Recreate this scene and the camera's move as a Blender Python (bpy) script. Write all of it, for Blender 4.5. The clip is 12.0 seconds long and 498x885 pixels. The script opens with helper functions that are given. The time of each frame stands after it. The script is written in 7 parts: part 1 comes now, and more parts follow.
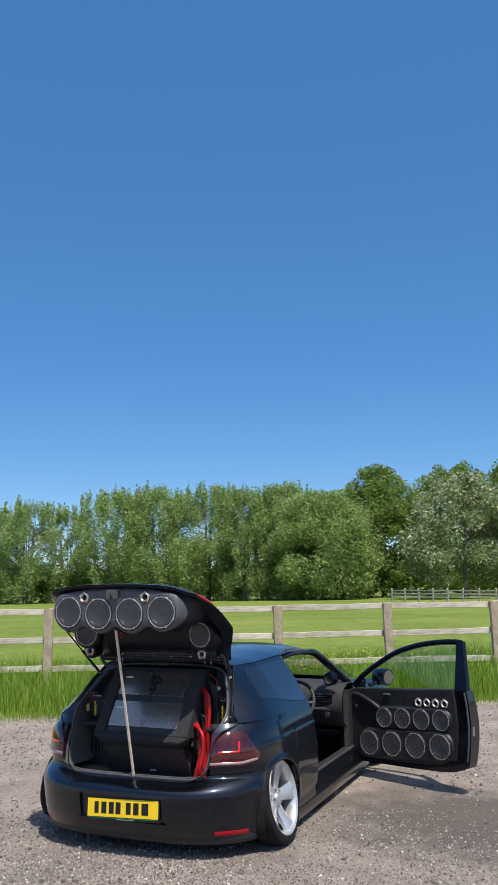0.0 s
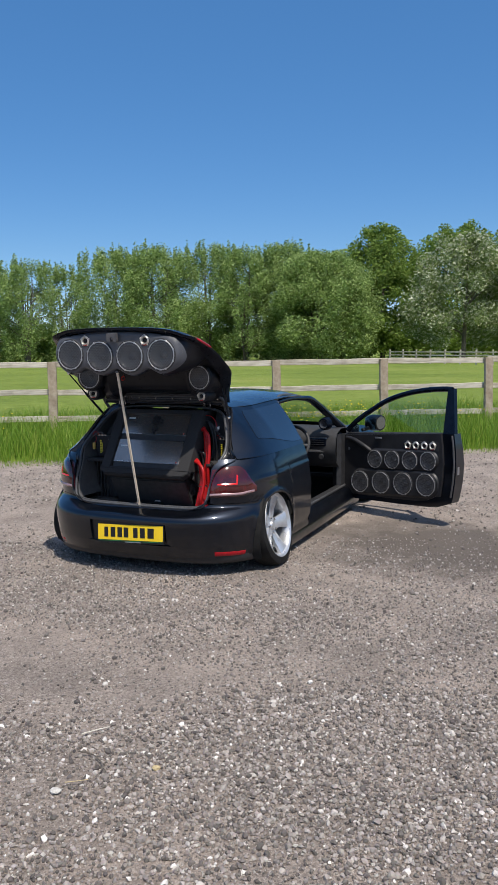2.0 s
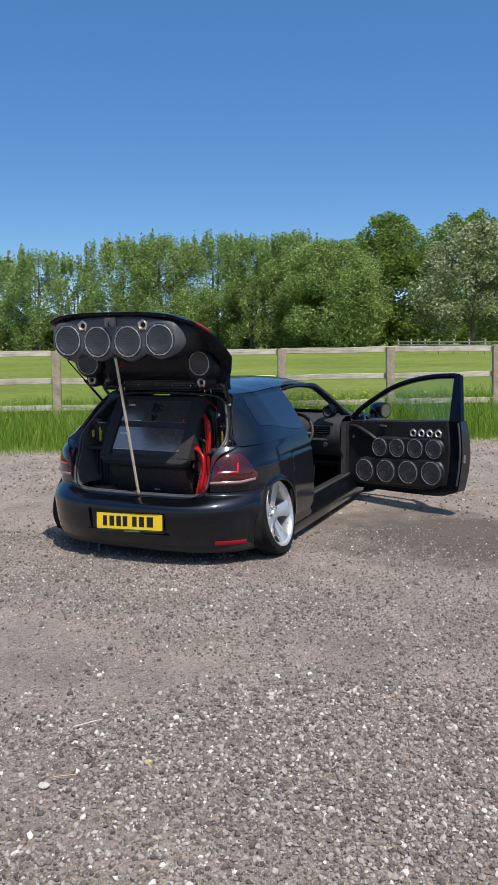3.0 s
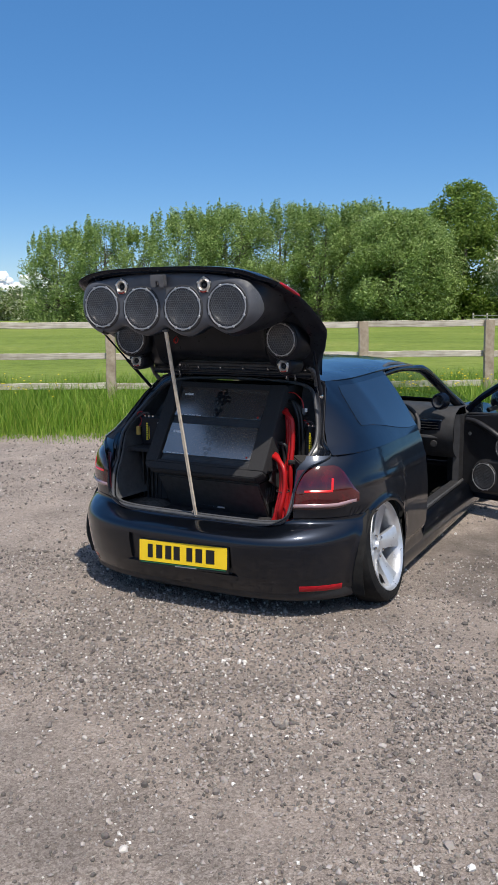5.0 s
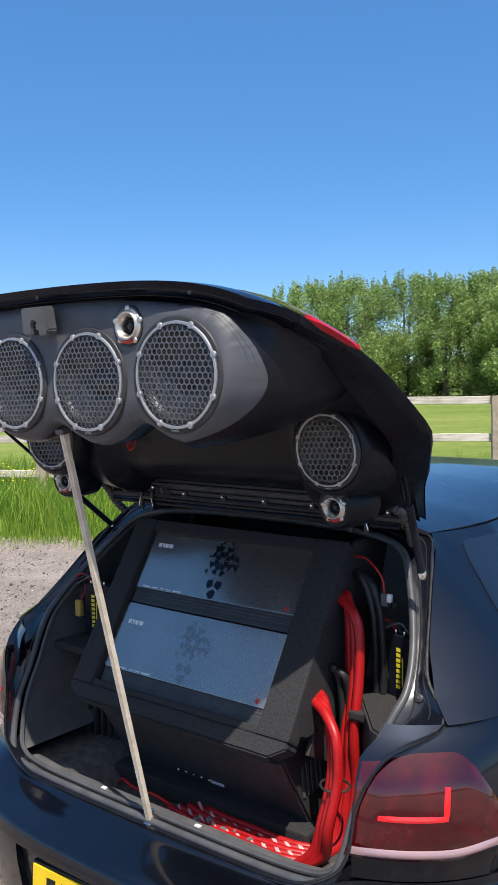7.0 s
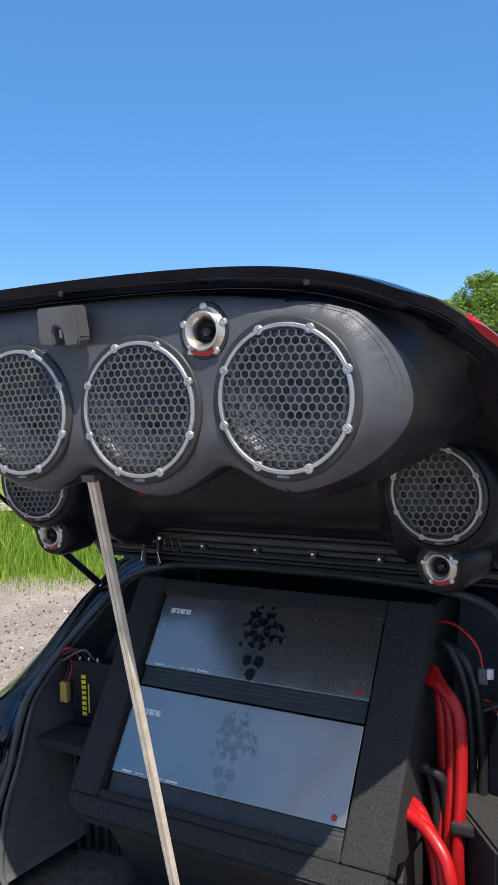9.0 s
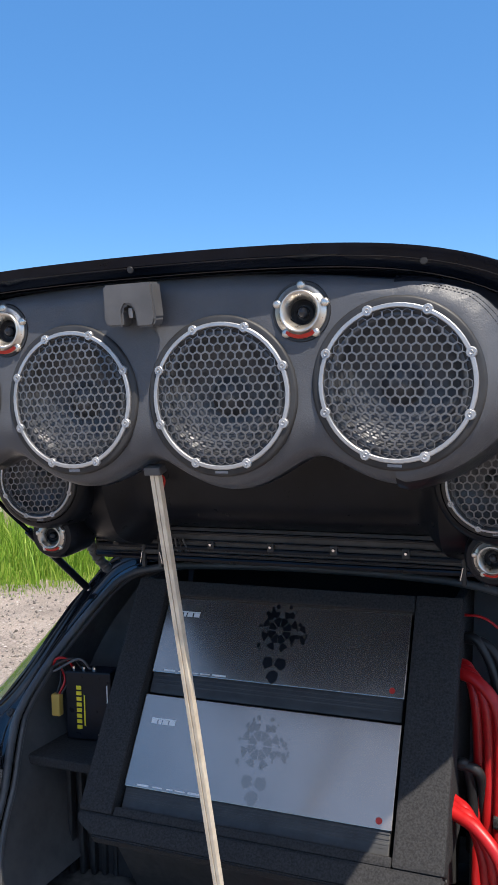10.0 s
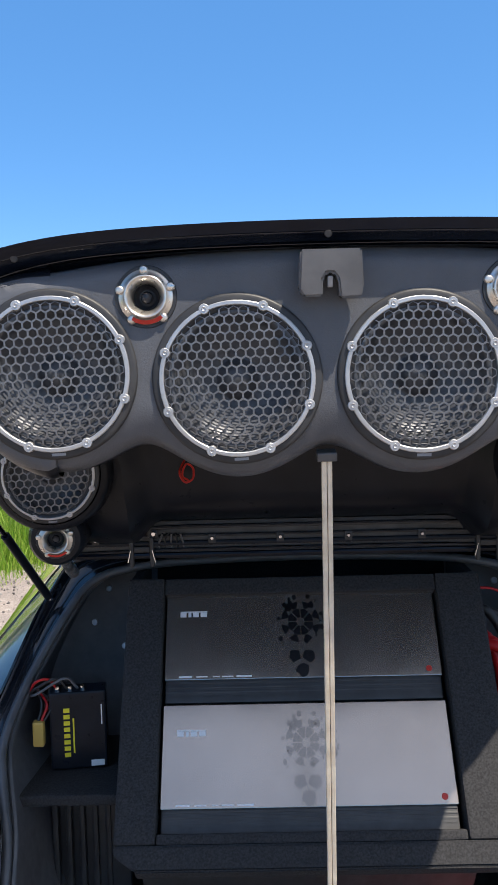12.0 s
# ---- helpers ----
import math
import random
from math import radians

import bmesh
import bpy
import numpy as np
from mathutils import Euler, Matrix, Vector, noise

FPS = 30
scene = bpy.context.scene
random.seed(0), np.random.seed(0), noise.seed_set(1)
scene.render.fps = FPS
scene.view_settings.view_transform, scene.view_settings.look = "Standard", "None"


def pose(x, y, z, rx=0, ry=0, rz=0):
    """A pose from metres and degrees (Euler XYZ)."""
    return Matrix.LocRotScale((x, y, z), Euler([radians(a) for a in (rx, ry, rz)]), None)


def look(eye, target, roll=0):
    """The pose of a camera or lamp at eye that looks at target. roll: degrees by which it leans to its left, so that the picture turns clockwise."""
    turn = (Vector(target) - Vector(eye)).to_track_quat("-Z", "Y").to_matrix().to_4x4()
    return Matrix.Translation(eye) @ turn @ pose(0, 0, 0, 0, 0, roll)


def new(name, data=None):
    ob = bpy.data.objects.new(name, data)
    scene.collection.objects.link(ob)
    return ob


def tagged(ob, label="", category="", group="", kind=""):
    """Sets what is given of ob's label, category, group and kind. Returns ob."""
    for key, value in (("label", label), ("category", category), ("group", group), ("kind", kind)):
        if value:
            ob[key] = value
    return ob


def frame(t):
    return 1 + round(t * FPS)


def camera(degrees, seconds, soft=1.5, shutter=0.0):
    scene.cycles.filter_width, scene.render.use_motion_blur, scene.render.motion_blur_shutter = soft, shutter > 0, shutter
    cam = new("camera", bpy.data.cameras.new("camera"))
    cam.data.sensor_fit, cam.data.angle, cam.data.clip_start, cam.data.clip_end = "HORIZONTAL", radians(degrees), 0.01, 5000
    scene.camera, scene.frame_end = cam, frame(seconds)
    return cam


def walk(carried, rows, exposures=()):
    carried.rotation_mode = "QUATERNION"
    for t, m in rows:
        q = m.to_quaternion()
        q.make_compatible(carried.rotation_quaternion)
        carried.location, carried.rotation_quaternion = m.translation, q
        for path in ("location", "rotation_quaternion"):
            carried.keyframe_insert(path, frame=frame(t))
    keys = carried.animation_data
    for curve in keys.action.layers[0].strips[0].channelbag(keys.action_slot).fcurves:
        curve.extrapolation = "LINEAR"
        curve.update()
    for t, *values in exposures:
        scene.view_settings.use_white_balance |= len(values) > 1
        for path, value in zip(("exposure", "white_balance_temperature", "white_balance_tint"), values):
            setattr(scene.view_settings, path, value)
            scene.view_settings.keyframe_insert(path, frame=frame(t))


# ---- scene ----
cam = camera(33.8, 12.0, soft=1.0)
PATH = [
    (0, (0.283, -0.142, 1.708), (-0.484, 1.675, 2.043), -0.9),
    (0.5, (0.29, -0.158, 1.626), (-0.484, 1.684, 1.703), -1.2),
    (1, (0.313, -0.178, 1.588), (-0.465, 1.662, 1.496), -1.0),
    (1.5, (0.304, -0.178, 1.584), (-0.471, 1.656, 1.391), -0.8),
    (2, (0.307, -0.171, 1.59), (-0.472, 1.655, 1.351), -0.6),
    (2.5, (0.318, -0.171, 1.584), (-0.473, 1.648, 1.324), -0.6),
    (2.7, (0.315, -0.141, 1.553), (-0.475, 1.678, 1.295), -0.7),
    (4.3, (0.108, 0.426, 1.557), (-0.735, 2.214, 1.249), -0.2),
    (4.5, (0.036, 0.506, 1.549), (-0.801, 2.296, 1.239), -0.2),
    (4.7, (-0.017, 0.668, 1.549), (-0.877, 2.447, 1.234), -0.2),
    (5, (-0.465, 1.278, 1.516), (-1.397, 3.018, 1.192), -0.4),
    (5.1, (-0.618, 1.75, 1.513), (-1.611, 3.458, 1.206), -0.4),
    (5.2, (-0.768, 2.148, 1.522), (-1.812, 3.83, 1.234), -0.6),
    (5.3, (-0.84, 2.494, 1.515), (-1.939, 4.146, 1.263), -0.6),
    (5.4, (-0.947, 2.721, 1.51), (-2.083, 4.351, 1.28), -0.7),
    (5.5, (-1.014, 2.834, 1.505), (-2.17, 4.452, 1.291), -0.7),
    (6, (-1.101, 2.986, 1.515), (-2.279, 4.592, 1.323), -0.7),
    (6.5, (-1.2, 3.191, 1.508), (-2.392, 4.788, 1.342), -0.8),
    (6.7, (-1.239, 3.28, 1.511), (-2.437, 4.874, 1.355), -0.9),
    (8.3, (-1.639, 3.61, 1.512), (-2.752, 5.268, 1.411), -1.4),
    (8.5, (-1.688, 3.608, 1.518), (-2.774, 5.285, 1.42), -1.5),
    (8.7, (-1.745, 3.598, 1.521), (-2.797, 5.296, 1.427), -1.4),
    (9, (-1.819, 3.566, 1.521), (-2.808, 5.302, 1.426), -1.5),
    (9.5, (-1.954, 3.523, 1.515), (-2.834, 5.316, 1.422), -1.3),
    (10, (-2.1, 3.508, 1.506), (-2.838, 5.365, 1.41), -1.3),
    (10.5, (-2.248, 3.487, 1.518), (-2.83, 5.397, 1.404), -1.3),
    (11, (-2.421, 3.429, 1.519), (-2.823, 5.384, 1.392), -1.3),
    (11.5, (-2.592, 3.449, 1.499), (-2.808, 5.433, 1.363), -1.2),
    (12, (-2.746, 3.476, 1.508), (-2.768, 5.471, 1.368), -1.4),
]
walk(cam, [(t, look(eye, target, roll)) for t, eye, target, roll in PATH], [(0, 0.05, 6500, 10), (1.0, -0.06, 6500, 10), (2.5, -0.10, 6500, 10), (4.8, -0.06, 6500, 10), (5.5, 0.12, 6500, 10), (6.7, 0.32, 6520, 10), (9, 0.50, 6600, 10), (12, 0.68, 6780, 10)])

# exposure and light
world = bpy.data.worlds.new("sky")
scene.world = world
world.use_nodes = True
wn = world.node_tree.nodes
sky = wn.new("ShaderNodeTexSky")
sky.sky_type = "NISHITA"
sky.sun_disc = False
SUN_EL, SUN_AZ = 63.5, 134.0  # height, and degrees clockwise from +y
sky.sun_elevation, sky.sun_rotation = radians(SUN_EL), radians(SUN_AZ)
sky.air_density, sky.dust_density, sky.ozone_density = 0.81, 0.0, 3.2
wn["Background"].inputs["Strength"].default_value = 0.141
deep = wn.new("ShaderNodeHueSaturation")   # a clear, deep blue May sky
deep.inputs["Saturation"].default_value = 1.25
world.node_tree.links.new(sky.outputs[0], deep.inputs["Color"])
clear = wn.new("ShaderNodeMix")   # an even blue from horizon to zenith
clear.data_type = "RGBA"
clear.inputs[0].default_value = 0.42
clear.inputs[7].default_value = (0.70, 1.98, 4.5, 1)
world.node_tree.links.new(deep.outputs[0], clear.inputs[6])
sun = new("sun", bpy.data.lights.new("sun", "SUN"))
sun.data.energy, sun.data.angle, sun.data.color = 5.0, radians(0.53), (1.0, 0.93, 0.83)
to_sun = Vector((math.sin(radians(SUN_AZ)) * math.cos(radians(SUN_EL)), math.cos(radians(SUN_AZ)) * math.cos(radians(SUN_EL)), math.sin(radians(SUN_EL))))
sun.matrix_world = look(to_sun * 60, (0, 0, 0))
glare = wn.new("ShaderNodeTexGradient")   # the sky whitens towards the sun
glare.gradient_type = "SPHERICAL"
glare.texture_mapping.translation = -to_sun
haze = wn.new("ShaderNodeMix")
haze.data_type = "RGBA"
haze.inputs[7].default_value = (6.4, 6.5, 7.0, 1)
world.node_tree.links.new(glare.outputs["Fac"], haze.inputs[0])
world.node_tree.links.new(clear.outputs[2], haze.inputs[6])
world.node_tree.links.new(haze.outputs[2], wn["Background"].inputs["Color"])

CX, CY = -2.655, 4.6   # middle of the car's rear bumper
V3 = Vector


# ---- materials ----
def material(name, base, rough=0.5, metal=0.0, coat=0.0, spec=0.5, trans=0.0, ior=1.45, coat_rough=0.03):
    m = bpy.data.materials.new(name)
    m.use_nodes = True
    b = m.node_tree.nodes["Principled BSDF"]
    b.inputs["Base Color"].default_value = (*base, 1)
    b.inputs["Roughness"].default_value = rough
    b.inputs["Metallic"].default_value = metal
    b.inputs["Coat Weight"].default_value = coat
    b.inputs["Coat Roughness"].default_value = coat_rough
    b.inputs["Specular IOR Level"].default_value = spec
    b.inputs["Transmission Weight"].default_value = trans
    b.inputs["IOR"].default_value = ior
    return m


def nodes_of(m):
    t = m.node_tree
    return t.nodes, t.links, t.nodes["Principled BSDF"]


def noise_tex(m, scale, detail=4, rough=0.6, coords="Object"):
    n, l, _ = nodes_of(m)
    c = n.new("ShaderNodeTexCoord")
    x = n.new("ShaderNodeTexNoise")
    x.inputs["Scale"].default_value, x.inputs["Detail"].default_value, x.inputs["Roughness"].default_value = scale, detail, rough
    l.new(c.outputs[coords], x.inputs["Vector"])
    return x


def ramp(m, src, stops):
    n, l, _ = nodes_of(m)
    r = n.new("ShaderNodeValToRGB")
    e = r.color_ramp.elements
    while len(e) < len(stops):
        e.new(0.5)
    for i, (p, c) in enumerate(stops):
        e[i].position = p
        e[i].color = (*c, 1) if len(c) == 3 else c
    l.new(src, r.inputs["Fac"])
    return r


def mix(m, a, b, fac, kind="MIX"):
    n, l, _ = nodes_of(m)
    x = n.new("ShaderNodeMix")
    x.data_type, x.blend_type = "RGBA", kind
    for i, s in ((6, a), (7, b), (0, fac)):
        if hasattr(s, "links"):
            l.new(s, x.inputs[i])
        elif isinstance(s, (int, float)):
            x.inputs[i].default_value = s
        else:
            x.inputs[i].default_value = (*s, 1)
    return x.outputs[2]


def bump(m, src, strength, dist, after=None):
    n, l, b = nodes_of(m)
    x = n.new("ShaderNodeBump")
    x.inputs["Strength"].default_value, x.inputs["Distance"].default_value = strength, dist
    l.new(src, x.inputs["Height"])
    if after:
        l.new(after.outputs["Normal"], x.inputs["Normal"])
    l.new(x.outputs["Normal"], b.inputs["Normal"])
    return x


def vary(m, a, b, scale, detail=4, lo=0.35, hi=0.65, rough=None, bumps=None):
    """Base colour that wanders between a and b; rough: the range of roughness with it; bumps: (scale, strength, distance)."""
    n, l, p = nodes_of(m)
    x = noise_tex(m, scale, detail)
    r = ramp(m, x.outputs["Fac"], [(lo, a), (hi, b)])
    l.new(r.outputs["Color"], p.inputs["Base Color"])
    if rough:
        q = n.new("ShaderNodeMapRange")
        q.inputs[1].default_value, q.inputs[2].default_value = 0.3, 0.7
        q.inputs[3].default_value, q.inputs[4].default_value = rough
        y = noise_tex(m, scale * 3.1, 5)
        l.new(y.outputs["Fac"], q.inputs[0])
        l.new(q.outputs[0], p.inputs["Roughness"])
    if bumps:
        y = noise_tex(m, bumps[0], 6)
        bump(m, y.outputs["Fac"], bumps[1], bumps[2])
    return m


PAINT = vary(material("car_paint", (0.010, 0.0135, 0.023), 0.28, 0.88, 1.0, coat_rough=0.085), (0.0088, 0.0122, 0.0208), (0.0118, 0.0162, 0.0272), 3.0, rough=(0.36, 0.43))
PAINT.node_tree.nodes["Principled BSDF"].inputs["Coat IOR"].default_value = 1.50
GLOSS = vary(material("gloss_black", (0.006, 0.006, 0.008), 0.12, 0, 0.12, 0.16), (0.0026, 0.0042, 0.009), (0.0052, 0.0078, 0.015), 14, rough=(0.08, 0.2))
VINYL = vary(material("black_vinyl", (0.08, 0.08, 0.08), 0.5), (0.070, 0.073, 0.083), (0.090, 0.094, 0.106), 9, rough=(0.38, 0.52), bumps=(380, 0.3, 0.002))
DOORVINYL = vary(material("door_vinyl", (0.016, 0.016, 0.018), 0.5), (0.014, 0.014, 0.016), (0.022, 0.022, 0.025), 9, rough=(0.42, 0.56), bumps=(380, 0.28, 0.002))
BAND = vary(material("satin_black", (0.01, 0.01, 0.012), 0.35, spec=0.2), (0.0075, 0.0095, 0.014), (0.012, 0.0148, 0.0215), 14, rough=(0.25, 0.4))
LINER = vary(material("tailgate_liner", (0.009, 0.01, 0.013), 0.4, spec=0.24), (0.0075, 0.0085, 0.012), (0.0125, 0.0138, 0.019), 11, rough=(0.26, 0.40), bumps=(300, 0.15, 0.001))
PLASTIC = vary(material("grey_plastic", (0.05, 0.05, 0.052), 0.45), (0.085, 0.085, 0.09), (0.115, 0.115, 0.12), 20, rough=(0.36, 0.52), bumps=(500, 0.1, 0.001))
BLACKPLASTIC = vary(material("black_plastic", (0.012, 0.012, 0.013), 0.5), (0.02, 0.02, 0.022), (0.036, 0.036, 0.038), 16, rough=(0.4, 0.58), bumps=(420, 0.12, 0.001))
RUBBER = vary(material("rubber", (0.07, 0.07, 0.07), 0.4), (0.058, 0.059, 0.063), (0.085, 0.086, 0.09), 18, rough=(0.34, 0.46))
TYRE = vary(material("tyre_rubber", (0.02, 0.02, 0.021), 0.7, spec=0.2), (0.009, 0.009, 0.0095), (0.018, 0.0175, 0.017), 14, rough=(0.6, 0.8), bumps=(160, 0.2, 0.002))
CARPET = vary(material("black_carpet", (0.02, 0.02, 0.02), 0.95, spec=0.2), (0.024, 0.0235, 0.0245), (0.046, 0.0455, 0.047), 260, 6, rough=(0.9, 1.0), bumps=(900, 0.6, 0.002))
GREYCARPET = vary(material("grey_carpet", (0.1, 0.1, 0.1), 0.95, spec=0.15), (0.07, 0.068, 0.066), (0.125, 0.122, 0.118), 40, 6, rough=(0.9, 1.0), bumps=(800, 0.6, 0.002))
SILVER = vary(material("silver_paint", (0.5, 0.5, 0.5), 0.45, 0.75), (0.38, 0.38, 0.39), (0.47, 0.47, 0.48), 30, rough=(0.36, 0.5))
ALLOY = vary(material("wheel_alloy", (0.62, 0.63, 0.65), 0.3, 0.6, 0.3), (0.52, 0.53, 0.55), (0.66, 0.67, 0.69), 12, rough=(0.26, 0.4))
BRUSHED = vary(material("brushed_aluminium", (0.6, 0.6, 0.61), 0.3, 0.9), (0.56, 0.52, 0.47), (0.68, 0.635, 0.58), 40, rough=(0.24, 0.4))
JAMB = vary(material("jamb_black", (0.006, 0.007, 0.010), 0.2, 0, 0.7, 0.35), (0.0045, 0.0058, 0.0095), (0.008, 0.010, 0.0155), 9, rough=(0.14, 0.26))
MIRROR = vary(material("mirror_glass", (0.34, 0.36, 0.39), 0.05, 1.0), (0.31, 0.33, 0.36), (0.37, 0.39, 0.42), 6, rough=(0.03, 0.08))
CHROME = material("chrome", (0.75, 0.75, 0.76), 0.12, 1.0)
RAIL = vary(material("rail_black", (0.04, 0.037, 0.035), 0.5), (0.030, 0.028, 0.027), (0.058, 0.053, 0.05), 22, rough=(0.4, 0.6), bumps=(160, 0.2, 0.001))
TRIMROD = vary(material("rod_black", (0.02, 0.02, 0.022), 0.2), (0.018, 0.018, 0.021), (0.03, 0.03, 0.034), 30, rough=(0.14, 0.24))
CONE = vary(material("cone_paper", (0.08, 0.08, 0.085), 0.4, 0.25), (0.055, 0.057, 0.063), (0.085, 0.088, 0.096), 60, rough=(0.34, 0.44), bumps=(700, 0.15, 0.001))
GRILLE = vary(material("grille_steel", (0.12, 0.12, 0.125), 0.36, 0.45), (0.11, 0.112, 0.12), (0.155, 0.157, 0.166), 50, rough=(0.30, 0.42))
MATTBLACK = vary(material("matt_black", (0.022, 0.022, 0.022), 0.45), (0.02, 0.02, 0.022), (0.028, 0.028, 0.031), 50, rough=(0.38, 0.5))
REDLINE = material("red_plastic", (0.5, 0.03, 0.02), 0.4)
CABLE = vary(material("red_cable", (0.4, 0.008, 0.010), 0.38), (0.36, 0.007, 0.009), (0.44, 0.012, 0.013), 30, rough=(0.3, 0.46))
def braid_material():
    """Red cable in a sleeve with slanting pale stripes."""
    m = material("striped_cable", (0.4, 0.01, 0.012), 0.45)
    n, l, p = nodes_of(m)
    c, w = n.new("ShaderNodeTexCoord"), n.new("ShaderNodeTexWave")
    w.wave_type, w.bands_direction = "BANDS", "DIAGONAL"
    w.inputs["Scale"].default_value, w.inputs["Distortion"].default_value = 16, 1.5
    l.new(c.outputs["Object"], w.inputs["Vector"])
    r = ramp(m, w.outputs["Fac"], [(0.74, (0.36, 0.008, 0.010)), (0.80, (0.50, 0.36, 0.36))])
    l.new(r.outputs[0], p.inputs["Base Color"])
    return m


BRAID = braid_material()
BLACKCABLE = vary(material("black_cable", (0.018, 0.018, 0.019), 0.42), (0.014, 0.014, 0.015), (0.025, 0.025, 0.026), 30, rough=(0.35, 0.5))
AMP = vary(material("amp_anodised", (0.40, 0.345, 0.305), 0.2, 0.85), (0.375, 0.325, 0.285), (0.425, 0.37, 0.325), 5, rough=(0.17, 0.23))
AMPGHOST = material("amp_print_faint", (0.30, 0.265, 0.235), 0.25, 0.85)
AMPDARK = material("amp_print_black", (0.006, 0.006, 0.008), 0.3)
FIN = vary(material("amp_fin", (0.03, 0.03, 0.03), 0.5, 0.1), (0.034, 0.034, 0.035), (0.05, 0.05, 0.051), 25, rough=(0.48, 0.6))
BADGEGREY = material("badge_grey", (0.22, 0.22, 0.23), 0.4)
WHITE = material("white_print", (0.72, 0.72, 0.72), 0.5)
YELLOWPRINT = material("yellow_print", (0.75, 0.62, 0.03), 0.5)
PLATE = vary(material("plate_yellow", (0.86, 0.58, 0.012), 0.4, coat=0.3), (0.82, 0.55, 0.01), (0.88, 0.60, 0.015), 8, rough=(0.33, 0.45))
PLATEBLACK = material("plate_black", (0.01, 0.01, 0.01), 0.4)
PLATEGREEN = material("plate_holder_edge", (0.02, 0.16, 0.07), 0.4)
LENSDARK = vary(material("smoked_red_lens", (0.07, 0.004, 0.007), 0.1, 0, 0.9, 0.5), (0.034, 0.0014, 0.003), (0.085, 0.003, 0.006), 14, rough=(0.06, 0.12))
LENSBRIGHT = vary(material("red_reflector", (0.4, 0.008, 0.014), 0.16, 0, 0.3, 0.3), (0.34, 0.006, 0.014), (0.46, 0.010, 0.018), 30, rough=(0.12, 0.22))
LAMPON = material("lit_red_bar", (0.42, 0.008, 0.012), 0.2, 0, 0.6)   # the tail lamps are on
LAMPON.node_tree.nodes["Principled BSDF"].inputs["Emission Color"].default_value = (1.0, 0.02, 0.025, 1)
LAMPON.node_tree.nodes["Principled BSDF"].inputs["Emission Strength"].default_value = 0.42
LENSCLEAR = material("clear_lens", (0.42, 0.27, 0.28), 0.15, 0.3, 0.9)
POLE = material("pole_wood", (0.4, 0.3, 0.2), 0.6)
vary(POLE, (0.58, 0.48, 0.36), (0.74, 0.64, 0.50), 30, rough=(0.5, 0.7), bumps=(200, 0.2, 0.001))
TINT = material("tinted_glass", (0.006, 0.007, 0.010), 0.02, 0, 1.0, 0.6, coat_rough=0.01)
DASH = vary(material("dash_plastic", (0.035, 0.035, 0.037), 0.6), (0.03, 0.03, 0.032), (0.045, 0.045, 0.048), 12, rough=(0.5, 0.68), bumps=(600, 0.2, 0.001))
SATIN = vary(material("satin_trim", (0.3, 0.3, 0.31), 0.35, 0.7), (0.26, 0.26, 0.27), (0.34, 0.34, 0.35), 20, rough=(0.3, 0.4))
BOOTSIDE = vary(material("boot_lining", (0.08, 0.08, 0.082), 0.6), (0.07, 0.07, 0.073), (0.10, 0.10, 0.104), 14, rough=(0.5, 0.7), bumps=(400, 0.2, 0.001))
UNDER = vary(material("underbody_black", (0.008, 0.008, 0.008), 0.9), (0.006, 0.006, 0.006), (0.014, 0.013, 0.012), 10, rough=(0.8, 1.0))

GLASS = bpy.data.materials.new("window_glass")
GLASS.use_nodes = True
gn = GLASS.node_tree.nodes
gn.remove(gn["Principled BSDF"])
ga, gb, gm, gw = gn.new("ShaderNodeBsdfTransparent"), gn.new("ShaderNodeBsdfGlossy"), gn.new("ShaderNodeMixShader"), gn.new("ShaderNodeLayerWeight")
gf = gn.new("ShaderNodeMapRange")
ga.inputs[0].default_value = (0.74, 0.82, 0.76, 1)
gb.inputs["Roughness"].default_value = 0.01
gw.inputs["Blend"].default_value = 0.16
gf.inputs[3].default_value, gf.inputs[4].default_value = 0.03, 0.55
GLASS.node_tree.links.new(gw.outputs["Facing"], gf.inputs[0])
for i, s in ((0, gf.outputs[0]), (1, ga.outputs[0]), (2, gb.outputs[0])):
    GLASS.node_tree.links.new(s, gm.inputs[i])
GLASS.node_tree.links.new(gm.outputs[0], gn["Material Output"].inputs["Surface"])


